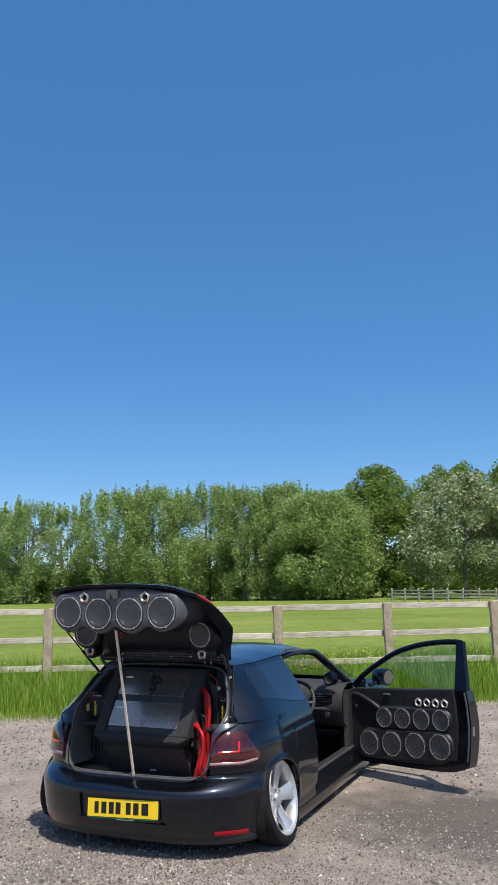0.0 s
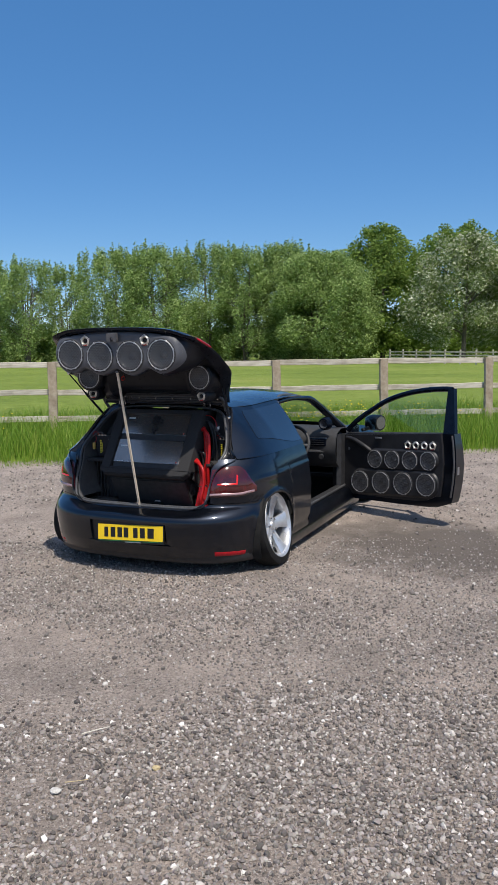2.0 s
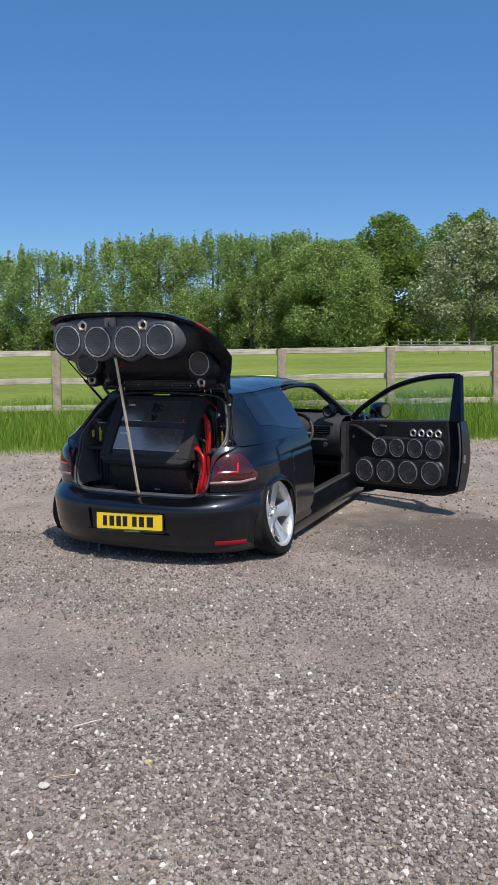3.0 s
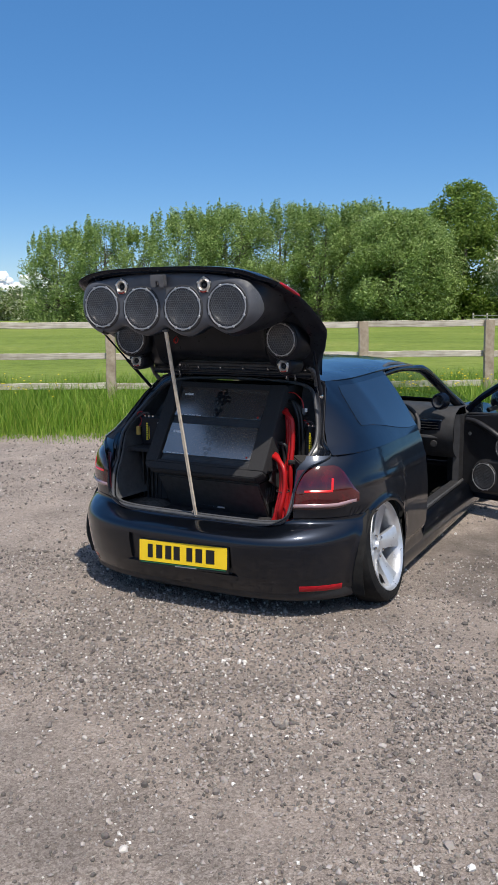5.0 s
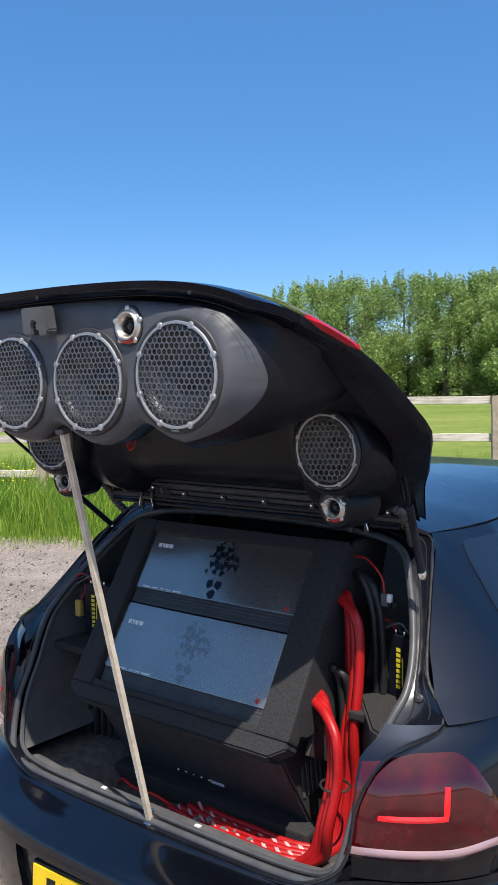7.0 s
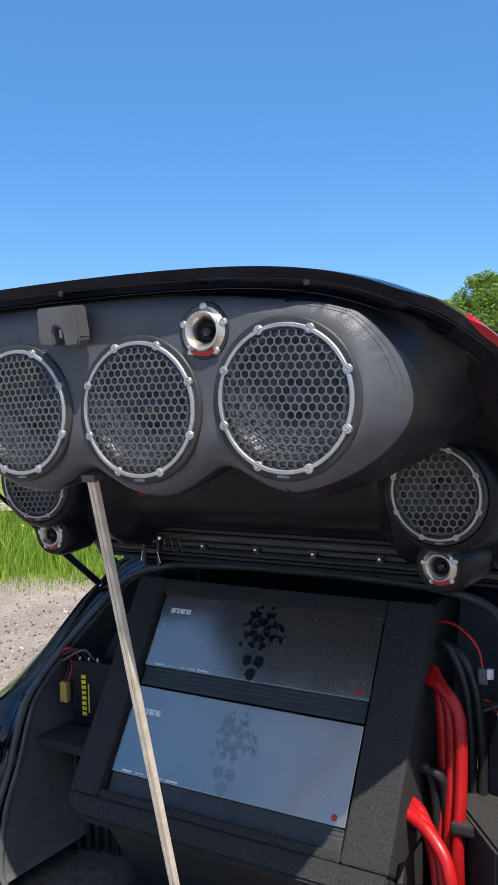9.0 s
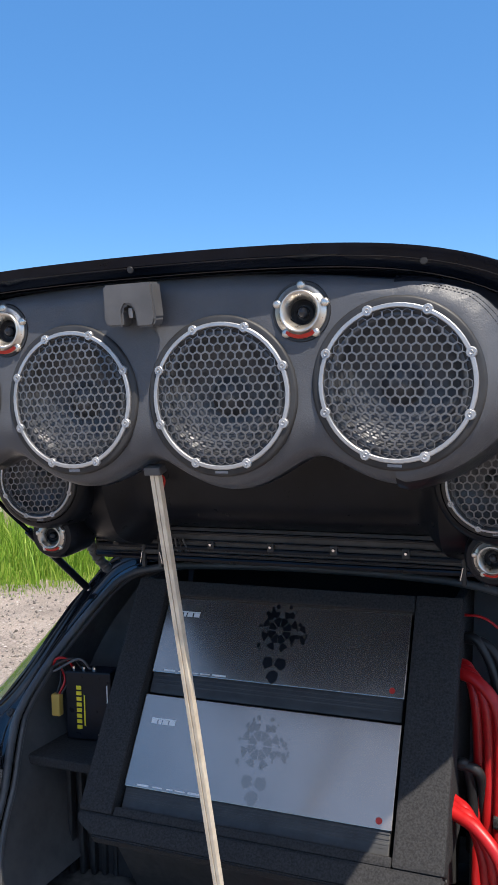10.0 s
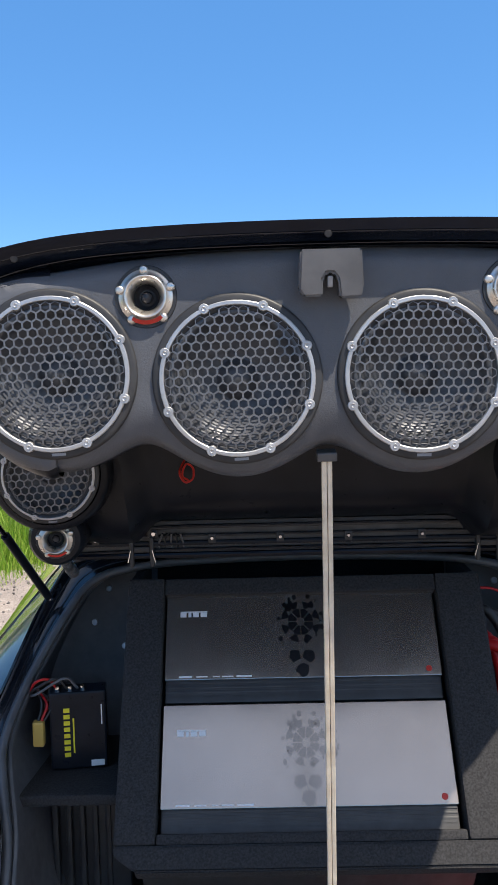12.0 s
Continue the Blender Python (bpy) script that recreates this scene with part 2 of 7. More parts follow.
# gravel: stones of many greys and browns in trodden dust, with worn bare patches
def gravel_material():
    m = material("gravel", (0.2, 0.18, 0.17), 0.9, spec=0.25)
    n, l, p = nodes_of(m)
    c = n.new("ShaderNodeTexCoord")
    vo = n.new("ShaderNodeTexVoronoi")
    vo.inputs["Scale"].default_value = 95
    v2 = n.new("ShaderNodeTexVoronoi")
    v2.inputs["Scale"].default_value = 240
    warp = noise_tex(m, 30, 3)
    add = n.new("ShaderNodeMixRGB")
    add.blend_type = "LINEAR_LIGHT"
    add.inputs[0].default_value = 0.012
    l.new(c.outputs["Object"], add.inputs[1])
    l.new(warp.outputs["Color"], add.inputs[2])
    for x in (vo, v2):
        l.new(add.outputs[0], x.inputs["Vector"])
    stone = ramp(m, vo.outputs["Color"], [(0.0, (0.085, 0.072, 0.063)), (0.3, (0.20, 0.170, 0.150)), (0.6, (0.31, 0.268, 0.240)), (0.86, (0.43, 0.385, 0.352)), (1.0, (0.60, 0.56, 0.53))])
    fine = ramp(m, v2.outputs["Color"], [(0.0, (0.10, 0.084, 0.074)), (0.5, (0.29, 0.25, 0.222)), (1.0, (0.55, 0.50, 0.46))])
    both = mix(m, stone.outputs[0], fine.outputs[0], 0.5)
    big = noise_tex(m, 0.55, 5, 0.62)
    dust = ramp(m, big.outputs["Fac"], [(0.42, (0, 0, 0)), (0.62, (1, 1, 1))])
    dusted = mix(m, (0.28, 0.235, 0.203), (0.39, 0.335, 0.295), warp.outputs["Fac"])
    half = n.new("ShaderNodeMath")
    half.operation = "MULTIPLY"
    half.inputs[1].default_value = 0.5
    l.new(dust.outputs[0], half.inputs[0])
    col = mix(m, both, dusted, half.outputs[0])
    mid = noise_tex(m, 1.9, 5, 0.6)
    shade = ramp(m, mid.outputs["Fac"], [(0.3, (0.72, 0.70, 0.68)), (0.5, (1.07, 1.035, 1.0)), (0.7, (1.42, 1.365, 1.31))])
    toned = mix(m, col, shade.outputs[0], 0.8, "MULTIPLY")
    # damp bare earth beside the open door
    mp, gr = n.new("ShaderNodeMapping"), n.new("ShaderNodeTexGradient")
    mp.inputs["Location"].default_value = (0.24, -3.6, 0)
    mp.inputs["Scale"].default_value = (0.42, 0.58, 1)
    gr.gradient_type = "SPHERICAL"
    l.new(c.outputs["Object"], mp.inputs[0])
    l.new(mp.outputs[0], gr.inputs[0])
    lump = noise_tex(m, 1.6, 5, 0.7)
    wet = n.new("ShaderNodeMath")
    wet.operation = "MULTIPLY"
    l.new(gr.outputs["Fac"], wet.inputs[0])
    l.new(lump.outputs["Fac"], wet.inputs[1])
    damp = ramp(m, wet.outputs[0], [(0.17, (0, 0, 0)), (0.33, (0.9, 0.9, 0.9))])
    l.new(mix(m, toned, (0.125, 0.106, 0.092), damp.outputs[0]), p.inputs["Base Color"])
    pit, grit = noise_tex(m, 70, 4, 0.7), noise_tex(m, 260, 3, 0.7)
    b1 = bump(m, pit.outputs["Fac"], 1.0, 0.012)
    bump(m, grit.outputs["Fac"], 1.0, 0.005, b1)
    return m


def stone_material():
    m = material("loose_stone", (0.3, 0.28, 0.27), 0.85, spec=0.3)
    n, l, p = nodes_of(m)
    g = n.new("ShaderNodeNewGeometry")
    r = ramp(m, g.outputs["Random Per Island"], [(0.0, (0.095, 0.085, 0.079)), (0.25, (0.155, 0.137, 0.126)), (0.5, (0.245, 0.218, 0.200)), (0.78, (0.345, 0.308, 0.282)), (0.95, (0.45, 0.412, 0.382)), (1.0, (0.74, 0.705, 0.67))])
    x = noise_tex(m, 120, 3)
    l.new(mix(m, r.outputs[0], x.outputs["Color"], 0.25, "SOFT_LIGHT"), p.inputs["Base Color"])
    return m


def pasture_material():
    m = material("pasture", (0.08, 0.14, 0.03), 0.9, spec=0.2)
    n, l, p = nodes_of(m)
    a, b = noise_tex(m, 0.11, 6, 0.65), noise_tex(m, 2.4, 6, 0.7)
    r = ramp(m, a.outputs["Fac"], [(0.3, (0.12, 0.175, 0.034)), (0.5, (0.175, 0.235, 0.05)), (0.7, (0.25, 0.285, 0.08))])
    q = ramp(m, b.outputs["Fac"], [(0.3, (0.62, 0.66, 0.5)), (0.7, (1.25, 1.2, 1.1))])
    l.new(mix(m, r.outputs[0], q.outputs[0], 0.9, "MULTIPLY"), p.inputs["Base Color"])
    bump(m, b.outputs["Fac"], 0.9, 0.12)
    return m


def blade_material(name, lo, mid_c, hi, trans=0.35):
    m = material(name, mid_c, 0.55, spec=0.3)
    n, l, p = nodes_of(m)
    g = n.new("ShaderNodeNewGeometry")
    r = ramp(m, g.outputs["Random Per Island"], [(0.0, lo), (0.55, mid_c), (1.0, hi)])
    x = noise_tex(m, 0.9, 4)
    q = ramp(m, x.outputs["Fac"], [(0.3, (0.75, 0.8, 0.7)), (0.7, (1.2, 1.15, 1.1))])
    col = mix(m, r.outputs[0], q.outputs[0], 0.8, "MULTIPLY")
    l.new(col, p.inputs["Base Color"])
    tr, ms = n.new("ShaderNodeBsdfTranslucent"), n.new("ShaderNodeMixShader")
    l.new(col, tr.inputs[0])
    ms.inputs[0].default_value = trans
    l.new(p.outputs[0], ms.inputs[1])
    l.new(tr.outputs[0], ms.inputs[2])
    l.new(ms.outputs[0], n["Material Output"].inputs["Surface"])
    return m


def timber_material():
    m = material("weathered_timber", (0.45, 0.4, 0.33), 0.85, spec=0.2)
    n, l, p = nodes_of(m)
    c, mp = n.new("ShaderNodeTexCoord"), n.new("ShaderNodeMapping")
    mp.inputs["Scale"].default_value = (1.2, 22, 22)
    x = n.new("ShaderNodeTexNoise")
    x.inputs["Scale"].default_value, x.inputs["Detail"].default_value = 3.0, 6
    l.new(c.outputs["Object"], mp.inputs[0])
    l.new(mp.outputs[0], x.inputs["Vector"])
    r = ramp(m, x.outputs["Fac"], [(0.3, (0.38, 0.345, 0.295)), (0.5, (0.58, 0.545, 0.485)), (0.7, (0.72, 0.69, 0.635))])
    st = noise_tex(m, 2.3, 5)
    q = ramp(m, st.outputs["Fac"], [(0.35, (0.62, 0.58, 0.50)), (0.6, (1.05, 1.04, 1.0))])
    o = n.new("ShaderNodeObjectInfo")
    tone = ramp(m, o.outputs["Random"], [(0, (0.85, 0.83, 0.8)), (1, (1.1, 1.08, 1.05))])
    col = mix(m, mix(m, r.outputs[0], q.outputs[0], 0.8, "MULTIPLY"), tone.outputs[0], 1.0, "MULTIPLY")
    l.new(col, p.inputs["Base Color"])
    bump(m, x.outputs["Fac"], 0.4, 0.006)
    return m


PALEWOOD = vary(material("bleached_wood", (0.55, 0.51, 0.45), 0.8), (0.42, 0.38, 0.32), (0.64, 0.60, 0.54), 90, rough=(0.7, 0.9))
STRAW = vary(material("straw", (0.5, 0.4, 0.24), 0.7), (0.40, 0.31, 0.17), (0.56, 0.46, 0.29), 120, rough=(0.6, 0.8))
PALESTONE = vary(material("pale_stone", (0.5, 0.48, 0.45), 0.85), (0.40, 0.375, 0.345), (0.58, 0.555, 0.52), 140, rough=(0.8, 0.95), bumps=(300, 0.4, 0.002))
YELLOWSTONE = vary(material("yellow_stone", (0.5, 0.4, 0.22), 0.85), (0.38, 0.29, 0.15), (0.54, 0.44, 0.26), 140, rough=(0.8, 0.95), bumps=(300, 0.4, 0.002))
GRAVEL, STONE, PASTURE, TIMBER = gravel_material(), stone_material(), pasture_material(), timber_material()
POSTWOOD = vary(material("brown_post", (0.36, 0.28, 0.2), 0.85, spec=0.2), (0.30, 0.235, 0.17), (0.47, 0.39, 0.30), 9, bumps=(40, 0.4, 0.006))
GRASS = blade_material("grass_blade", (0.11, 0.22, 0.022), (0.20, 0.35, 0.04), (0.36, 0.44, 0.09))
WILLOW = blade_material("willow_leaf", (0.12, 0.195, 0.055), (0.275, 0.39, 0.12), (0.50, 0.62, 0.28), 0.42)
OAK = blade_material("dark_leaf", (0.10, 0.17, 0.035), (0.185, 0.285, 0.06), (0.31, 0.41, 0.10), 0.45)
HAWTHORN = blade_material("blossom_leaf", (0.12, 0.18, 0.055), (0.24, 0.31, 0.12), (0.80, 0.80, 0.70), 0.45)
BARK = vary(material("bark", (0.12, 0.1, 0.08), 0.9), (0.09, 0.075, 0.06), (0.19, 0.165, 0.14), 4, bumps=(14, 0.8, 0.05))
CLOUD = vary(material("cloud_white", (0.9, 0.9, 0.9), 1.0, spec=0.0), (0.82, 0.84, 0.87), (0.95, 0.95, 0.95), 0.02)
FLOWER = material("buttercup", (0.75, 0.6, 0.03), 0.6)


# ---- mesh helpers ----
def part(name, bm, mat, parent=None, label="", smooth=False, kind=""):
    """Links a bmesh as one object under a thing or a part."""
    me = bpy.data.meshes.new(name)
    bm.normal_update()
    bm.to_mesh(me)
    bm.free()
    return link_mesh(name, me, mat, parent, label, smooth, kind)


def link_mesh(name, me, mat, parent=None, label="", smooth=False, kind=""):
    for x in mat if isinstance(mat, (list, tuple)) else [mat]:
        me.materials.append(x)
    if smooth:
        me.shade_smooth()
        me.set_sharp_from_angle(angle=radians(42))
    ob = new(name, me)
    ob.parent = parent
    return tagged(ob, label, kind=kind)


def sheet(rows, thick=0.0, close=False):
    """A bmesh of a grid of points; thick gives it a back, moved along its normals."""
    bm = bmesh.new()
    grid = [[bm.verts.new(p) for p in r] for r in rows]
    for a, b in zip(grid, grid[1:]):
        k = len(a)
        for i in range(k if close else k - 1):
            j = (i + 1) % k
            bm.faces.new((a[i], a[j], b[j], b[i]))
    if thick:
        bm.normal_update()
        bmesh.ops.solidify(bm, geom=bm.faces[:], thickness=thick)
    return bm


def mirrored(bm):
    for v in bm.verts:
        v.co.x *= -1
    bmesh.ops.reverse_faces(bm, faces=bm.faces[:])
    return bm


def block(size, at=(0, 0, 0), bevel=0.0, m=None, seg=2, bm=None):
    out = bm or bmesh.new()
    t = bmesh.new()
    bmesh.ops.create_cube(t, size=1)
    for v in t.verts:
        v.co = V3((v.co.x * size[0], v.co.y * size[1], v.co.z * size[2]))
    if bevel:
        bmesh.ops.bevel(t, geom=t.edges[:], offset=bevel, segments=seg, affect="EDGES", profile=0.6)
    t.transform(Matrix.Translation(at) if m is None else m)
    return merge(out, t)


def merge(out, t):
    me = bpy.data.meshes.new("tmp")
    t.to_mesh(me)
    t.free()
    out.from_mesh(me)
    bpy.data.meshes.remove(me)
    return out


def spline(pts, per=8):
    """Catmull-Rom through the points."""
    p = [V3(x) for x in pts]
    p = [p[0] * 2 - p[1], *p, p[-1] * 2 - p[-2]]
    out = []
    for i in range(1, len(p) - 2):
        for k in range(per):
            t = k / per
            out.append(0.5 * (2 * p[i] + (p[i + 1] - p[i - 1]) * t + (2 * p[i - 1] - 5 * p[i] + 4 * p[i + 1] - p[i + 2]) * t * t
                              + (3 * p[i] - p[i - 1] - 3 * p[i + 1] + p[i + 2]) * t ** 3))
    return [*out, p[-2]]


def tube(pts, r, n=8, bm=None, caps=True, flat=1.0):
    bm = bm or bmesh.new()
    pts = [V3(p) for p in pts]
    rings, up = [], None
    for i, p in enumerate(pts):
        d = (pts[min(i + 1, len(pts) - 1)] - pts[max(i - 1, 0)]).normalized()
        if up is None:
            up = V3((0, 0, 1)) if abs(d.z) < 0.9 else V3((0, 1, 0))
        s = d.cross(up).normalized()
        up = s.cross(d).normalized()
        rr = r(i / (len(pts) - 1)) if callable(r) else r
        rings.append([bm.verts.new(p + (s * math.cos(a) + up * flat * math.sin(a)) * rr) for a in (2 * math.pi * k / n for k in range(n))])
    for a, b in zip(rings, rings[1:]):
        for i in range(n):
            bm.faces.new((a[i], b[i], b[(i + 1) % n], a[(i + 1) % n]))
    if caps:
        bm.faces.new(rings[0])
        bm.faces.new(rings[-1][::-1])
    return bm


def lathe(profile, n=32, m=None, bm=None):
    """Turns (radius, height) pairs about z."""
    out = bm or bmesh.new()
    t = bmesh.new()
    rings = []
    for r, z in profile:
        rings.append([t.verts.new((0, 0, z))] if r < 1e-6 else [t.verts.new((r * math.cos(a), r * math.sin(a), z)) for a in (2 * math.pi * k / n for k in range(n))])
    for a, b in zip(rings, rings[1:]):
        for i in range(n):
            j = (i + 1) % n
            q = [a[i % len(a)], a[j % len(a)], b[j % len(b)], b[i % len(b)]]
            q = list(dict.fromkeys(q))
            if len(q) > 2:
                t.faces.new(q)
    if m is not None:
        t.transform(m)
    return merge(out, t)


def facing(at, normal, roll=0.0):
    """A pose whose z points along normal, and whose y points as far up as it can."""
    z = V3(normal).normalized()
    x = V3((0, 0, 1)).cross(z)
    x = x.normalized() if x.length > 1e-4 else V3((1, 0, 0))
    y = z.cross(x)
    m = Matrix((x, y, z)).transposed().to_4x4()
    return Matrix.Translation(at) @ m @ Matrix.Rotation(roll, 4, "Z")


def prism(outline, depth, bm=None, m=None, bevel=0.0):
    """A flat shape in x and y, from z = 0 to depth."""
    out = bm or bmesh.new()
    t = bmesh.new()
    f = t.faces.new([t.verts.new((x, y, 0)) for x, y in outline])
    g = bmesh.ops.extrude_face_region(t, geom=[f])
    for v in g["geom"]:
        if isinstance(v, bmesh.types.BMVert):
            v.co.z += depth
    bmesh.ops.recalc_face_normals(t, faces=t.faces[:])
    if bevel:
        bmesh.ops.bevel(t, geom=t.edges[:], offset=bevel, segments=2, affect="EDGES")
    if m is not None:
        t.transform(m)
    return merge(out, t)


def quick(name, verts, faces, mat, parent=None, label="", kind="", smooth=False):
    me = bpy.data.meshes.new(name)
    me.from_pydata(verts.tolist() if hasattr(verts, "tolist") else verts, [], faces.tolist() if hasattr(faces, "tolist") else faces)
    return link_mesh(name, me, mat, parent, label, smooth, kind)


def lerp(table, x):
    return float(np.interp(x, [a for a, _ in table], [b for _, b in table]))


def curve(table, x):
    """Like lerp, but rounded at the knots (monotone cubic)."""
    xs, ys = [a for a, _ in table], [b for _, b in table]
    if x <= xs[0] or x >= xs[-1]:
        return ys[0] if x <= xs[0] else ys[-1]
    d = [(ys[i + 1] - ys[i]) / (xs[i + 1] - xs[i]) for i in range(len(xs) - 1)]
    m = [d[0]] + [0.0 if a * b <= 0 else 2 * a * b / (a + b) for a, b in zip(d, d[1:])] + [d[-1]]
    i = max(k for k in range(len(xs) - 1) if xs[k] <= x)
    h = xs[i + 1] - xs[i]
    t = (x - xs[i]) / h
    return (2 * t ** 3 - 3 * t * t + 1) * ys[i] + (t ** 3 - 2 * t * t + t) * h * m[i] + (3 * t * t - 2 * t ** 3) * ys[i + 1] + (t ** 3 - t * t) * h * m[i + 1]


def ease(x):
    x = min(1.0, max(0.0, x))
    return x * x * (3 - 2 * x)


def thing(name, at, label, category, group="", kind="", rz=0.0):
    ob = new(name)
    ob.empty_display_size = 0.2
    ob.matrix_basis = pose(*at, 0, 0, rz)
    return tagged(ob, label, category, group, kind)


# ---- ground ----
EDGE_AT, EDGE_DIR = V3((-4.6, 10.1, 0)), V3((math.cos(radians(30)), math.sin(radians(30)), 0))
EDGE_IN = V3((-EDGE_DIR.y, EDGE_DIR.x, 0))   # from the gravel into the grass


def ground_height(x, y):
    """Level yard; beyond the fence the field falls gently."""
    d = (x - EDGE_AT.x) * EDGE_IN.x + (y - EDGE_AT.y) * EDGE_IN.y
    base = -0.45 * ease((d - 6) / 110)
    return base + 0.012 * noise.noise(V3((x * 0.7, y * 0.7, 0))) * min(1, math.hypot(x - CX, y - 6) / 3)


def make_ground():
    xs = sorted({round(v, 3) for v in [-1500, -700, -350, -180, -110, -70, -45, -30, -20, -15] + [-11 + 0.25 * i for i in range(60)] + [4, 6, 9, 14, 22, 35, 60, 100, 180, 350, 700, 1500]})
    ys = sorted({round(v, 3) for v in [-1500, -600, -250, -100, -45, -20, -10, -6, -4] + [-2 + 0.25 * i for i in range(76)] + [18, 20, 23, 27, 32, 40, 50, 62, 76, 92, 110, 140, 200, 350, 700, 1500]})
    verts = [(x, y, ground_height(x, y)) for y in ys for x in xs]
    w = len(xs)
    faces = [(j * w + i, j * w + i + 1, (j + 1) * w + i + 1, (j + 1) * w + i) for j in range(len(ys) - 1) for i in range(w - 1)]
    ob = quick("ground", verts, faces, [GRAVEL, PASTURE], None, "grey gravel yard that gives way to green pasture", "structure", True)
    for p in ob.data.polygons:
        d = (p.center.xy - EDGE_AT.xy).dot(EDGE_IN.xy)
        if d > 0.35:
            p.material_index = 1
    ob["category"] = "ground"


make_ground()

# ---- the car ----
car = thing("car", (CX, CY, 0), "lowered glossy black three-door hatchback with tailgate and door open on gravel", "car")

REAR_C = 0.95


def corner(u_half, v_rear, a, n, m=3.0):
    """A plan section: a from 0 (middle of the rear) to 1 (side, REAR_C ahead)."""
    t = a * math.pi / 2
    return u_half * math.sin(t) ** (2 / n), REAR_C - (REAR_C - v_rear) * math.cos(t) ** (2 / m)


HALF = [(0.04, 0.79), (0.06, 0.822), (0.12, 0.85), (0.2, 0.868), (0.32, 0.878), (0.45, 0.882), (0.56, 0.875), (0.66, 0.86), (0.74, 0.84), (0.80, 0.815)]
REAR = [(0.04, 0.15), (0.06, 0.10), (0.10, 0.068), (0.16, 0.045), (0.22, 0.025), (0.30, 0.010), (0.36, 0.002), (0.395, 0.002), (0.415, 0.010), (0.432, 0.026), (0.447, 0.049), (0.460, 0.075), (0.470, 0.100), (0.478, 0.118), (0.488, 0.130), (0.503, 0.137), (0.56, 0.15), (0.66, 0.165), (0.755, 0.20), (0.80, 0.235)]
ARCH_V, ARCH_W, ARCH_R = 0.645, 0.245, 0.285


def skin(a, w, side=1):
    u, v = corner(curve(HALF, w), curve(REAR, w), a, lerp([(0.48, 3.4), (0.56, 4.2), (0.66, 4.6), (0.8, 5.2)], w))
    return V3((side * u, v, w))


def a_of_u(u, w):
    lo, hi = 0.0, 1.0
    for _ in range(40):
        mid = (lo + hi) / 2
        lo, hi = (mid, hi) if skin(mid, w).x < u else (lo, mid)
    return lo


def a_of_v(v, w):
    lo, hi = 0.0, 1.0
    for _ in range(40):
        mid = (lo + hi) / 2
        lo, hi = (mid, hi) if skin(mid, w).y < v else (lo, mid)
    return lo


# rear bumper, one moulding right across, with the plate's recess
def rear_bumper():
    ws = [0.146, 0.148, 0.152, 0.157, 0.163, 0.17, 0.178, 0.19, 0.222, 0.226, 0.25, 0.29, 0.33, 0.376, 0.380, 0.395, 0.41, 0.42, 0.43, 0.44, 0.45, 0.459, 0.467, 0.474, 0.481, 0.489, 0.496, 0.502]
    us = [0, 0.05, 0.1, 0.15, 0.2, 0.25, 0.3, 0.304, 0.33, 0.38, 0.43, 0.48, 0.53]
    cols = [("u", u) for u in us] + [("a", k) for k in np.linspace(0.0, 1.0, 30)]
    rows = []
    for w in ws:
        half = []
        for kind, k in cols:
            a0 = a_of_u(0.545, 0.3)
            z1 = w
            a1 = a_of_v(ARCH_V - math.sqrt(0.274 ** 2 - min(0.27, abs(z1 - ARCH_W)) ** 2), w)
            a = a_of_u(k, 0.3) if kind == "u" else a0 + (a1 - a0) * k
            p = skin(a, w)
            if 0.224 < w < 0.378 and p.x < 0.302:
                p.y += 0.016
            if w > 0.42:   # low under the boot, a high shoulder under the lamps
                p.z = 0.42 + (w - 0.42) * (0.46 + 0.56 * ease((p.x - 0.38) / 0.22))
            p.x += 0.012 * math.exp(-((math.hypot(p.y - ARCH_V, p.z - ARCH_W) - ARCH_R - 0.012) / 0.02) ** 2)
            half.append(p)
        rows.append([V3((-p.x, p.y, p.z)) for p in half[:0:-1]] + half)
    return part("rear_bumper", sheet(rows, -0.004), PAINT, car, "glossy black rear bumper", True)


bumper = rear_bumper()


def valance():
    rows = []
    for w, dv in ((0.175, 0.030), (0.152, 0.022), (0.125, 0.016), (0.108, 0.018), (0.098, 0.034), (0.095, 0.07), (0.10, 0.3)):
        r = []
        for u in np.linspace(-0.80, 0.80, 49):
            k = 0.004 * ease((0.80 - abs(u)) / 0.12)
            p = skin(a_of_u(abs(u), 0.3), max(0.07, w))
            r.append(V3((u, p.y + dv - k + 0.004, w)))
        rows.append(r)
    part("rear_valance", sheet(rows, 0.004), MATTBLACK, car, "matt black lower valance", True)


valance()

# number plate on its holder
ptilt = radians(2.2)
pm = facing((0.024, 0.013, 0.303), (0, -1, 0.10), ptilt)
holder = part("number_plate", block((0.53, 0.135, 0.012), m=pm @ Matrix.Translation((0, -0.008, 0)), bevel=0.004), PLATEBLACK, car, "yellow rear number plate in a black holder")
part("plate_face", block((0.516, 0.108, 0.005), m=pm @ Matrix.Translation((0, 0, 0.0085)), bevel=0.0015), PLATE, holder, "yellow reflective plate")
part("plate_edge", block((0.50, 0.004, 0.003), m=pm @ Matrix.Translation((0, -0.0595, 0.0075))), PLATEGREEN, holder, "green line along the holder")
part("holder_print", block((0.125, 0.0055, 0.002), m=pm @ Matrix.Translation((0.02, -0.0665, 0.0065))), SILVER, holder, "white bar of small print")
for i, x in enumerate((-0.19, -0.135, -0.08, -0.03, 0.045, 0.10, 0.165)):
    part("plate_bar", block(((0.030, 0.036, 0.036, 0.036, 0.034, 0.038, 0.048)[i], 0.068, 0.002), m=pm @ Matrix.Translation((x, 0.001, 0.0118))), PLATEBLACK, holder)

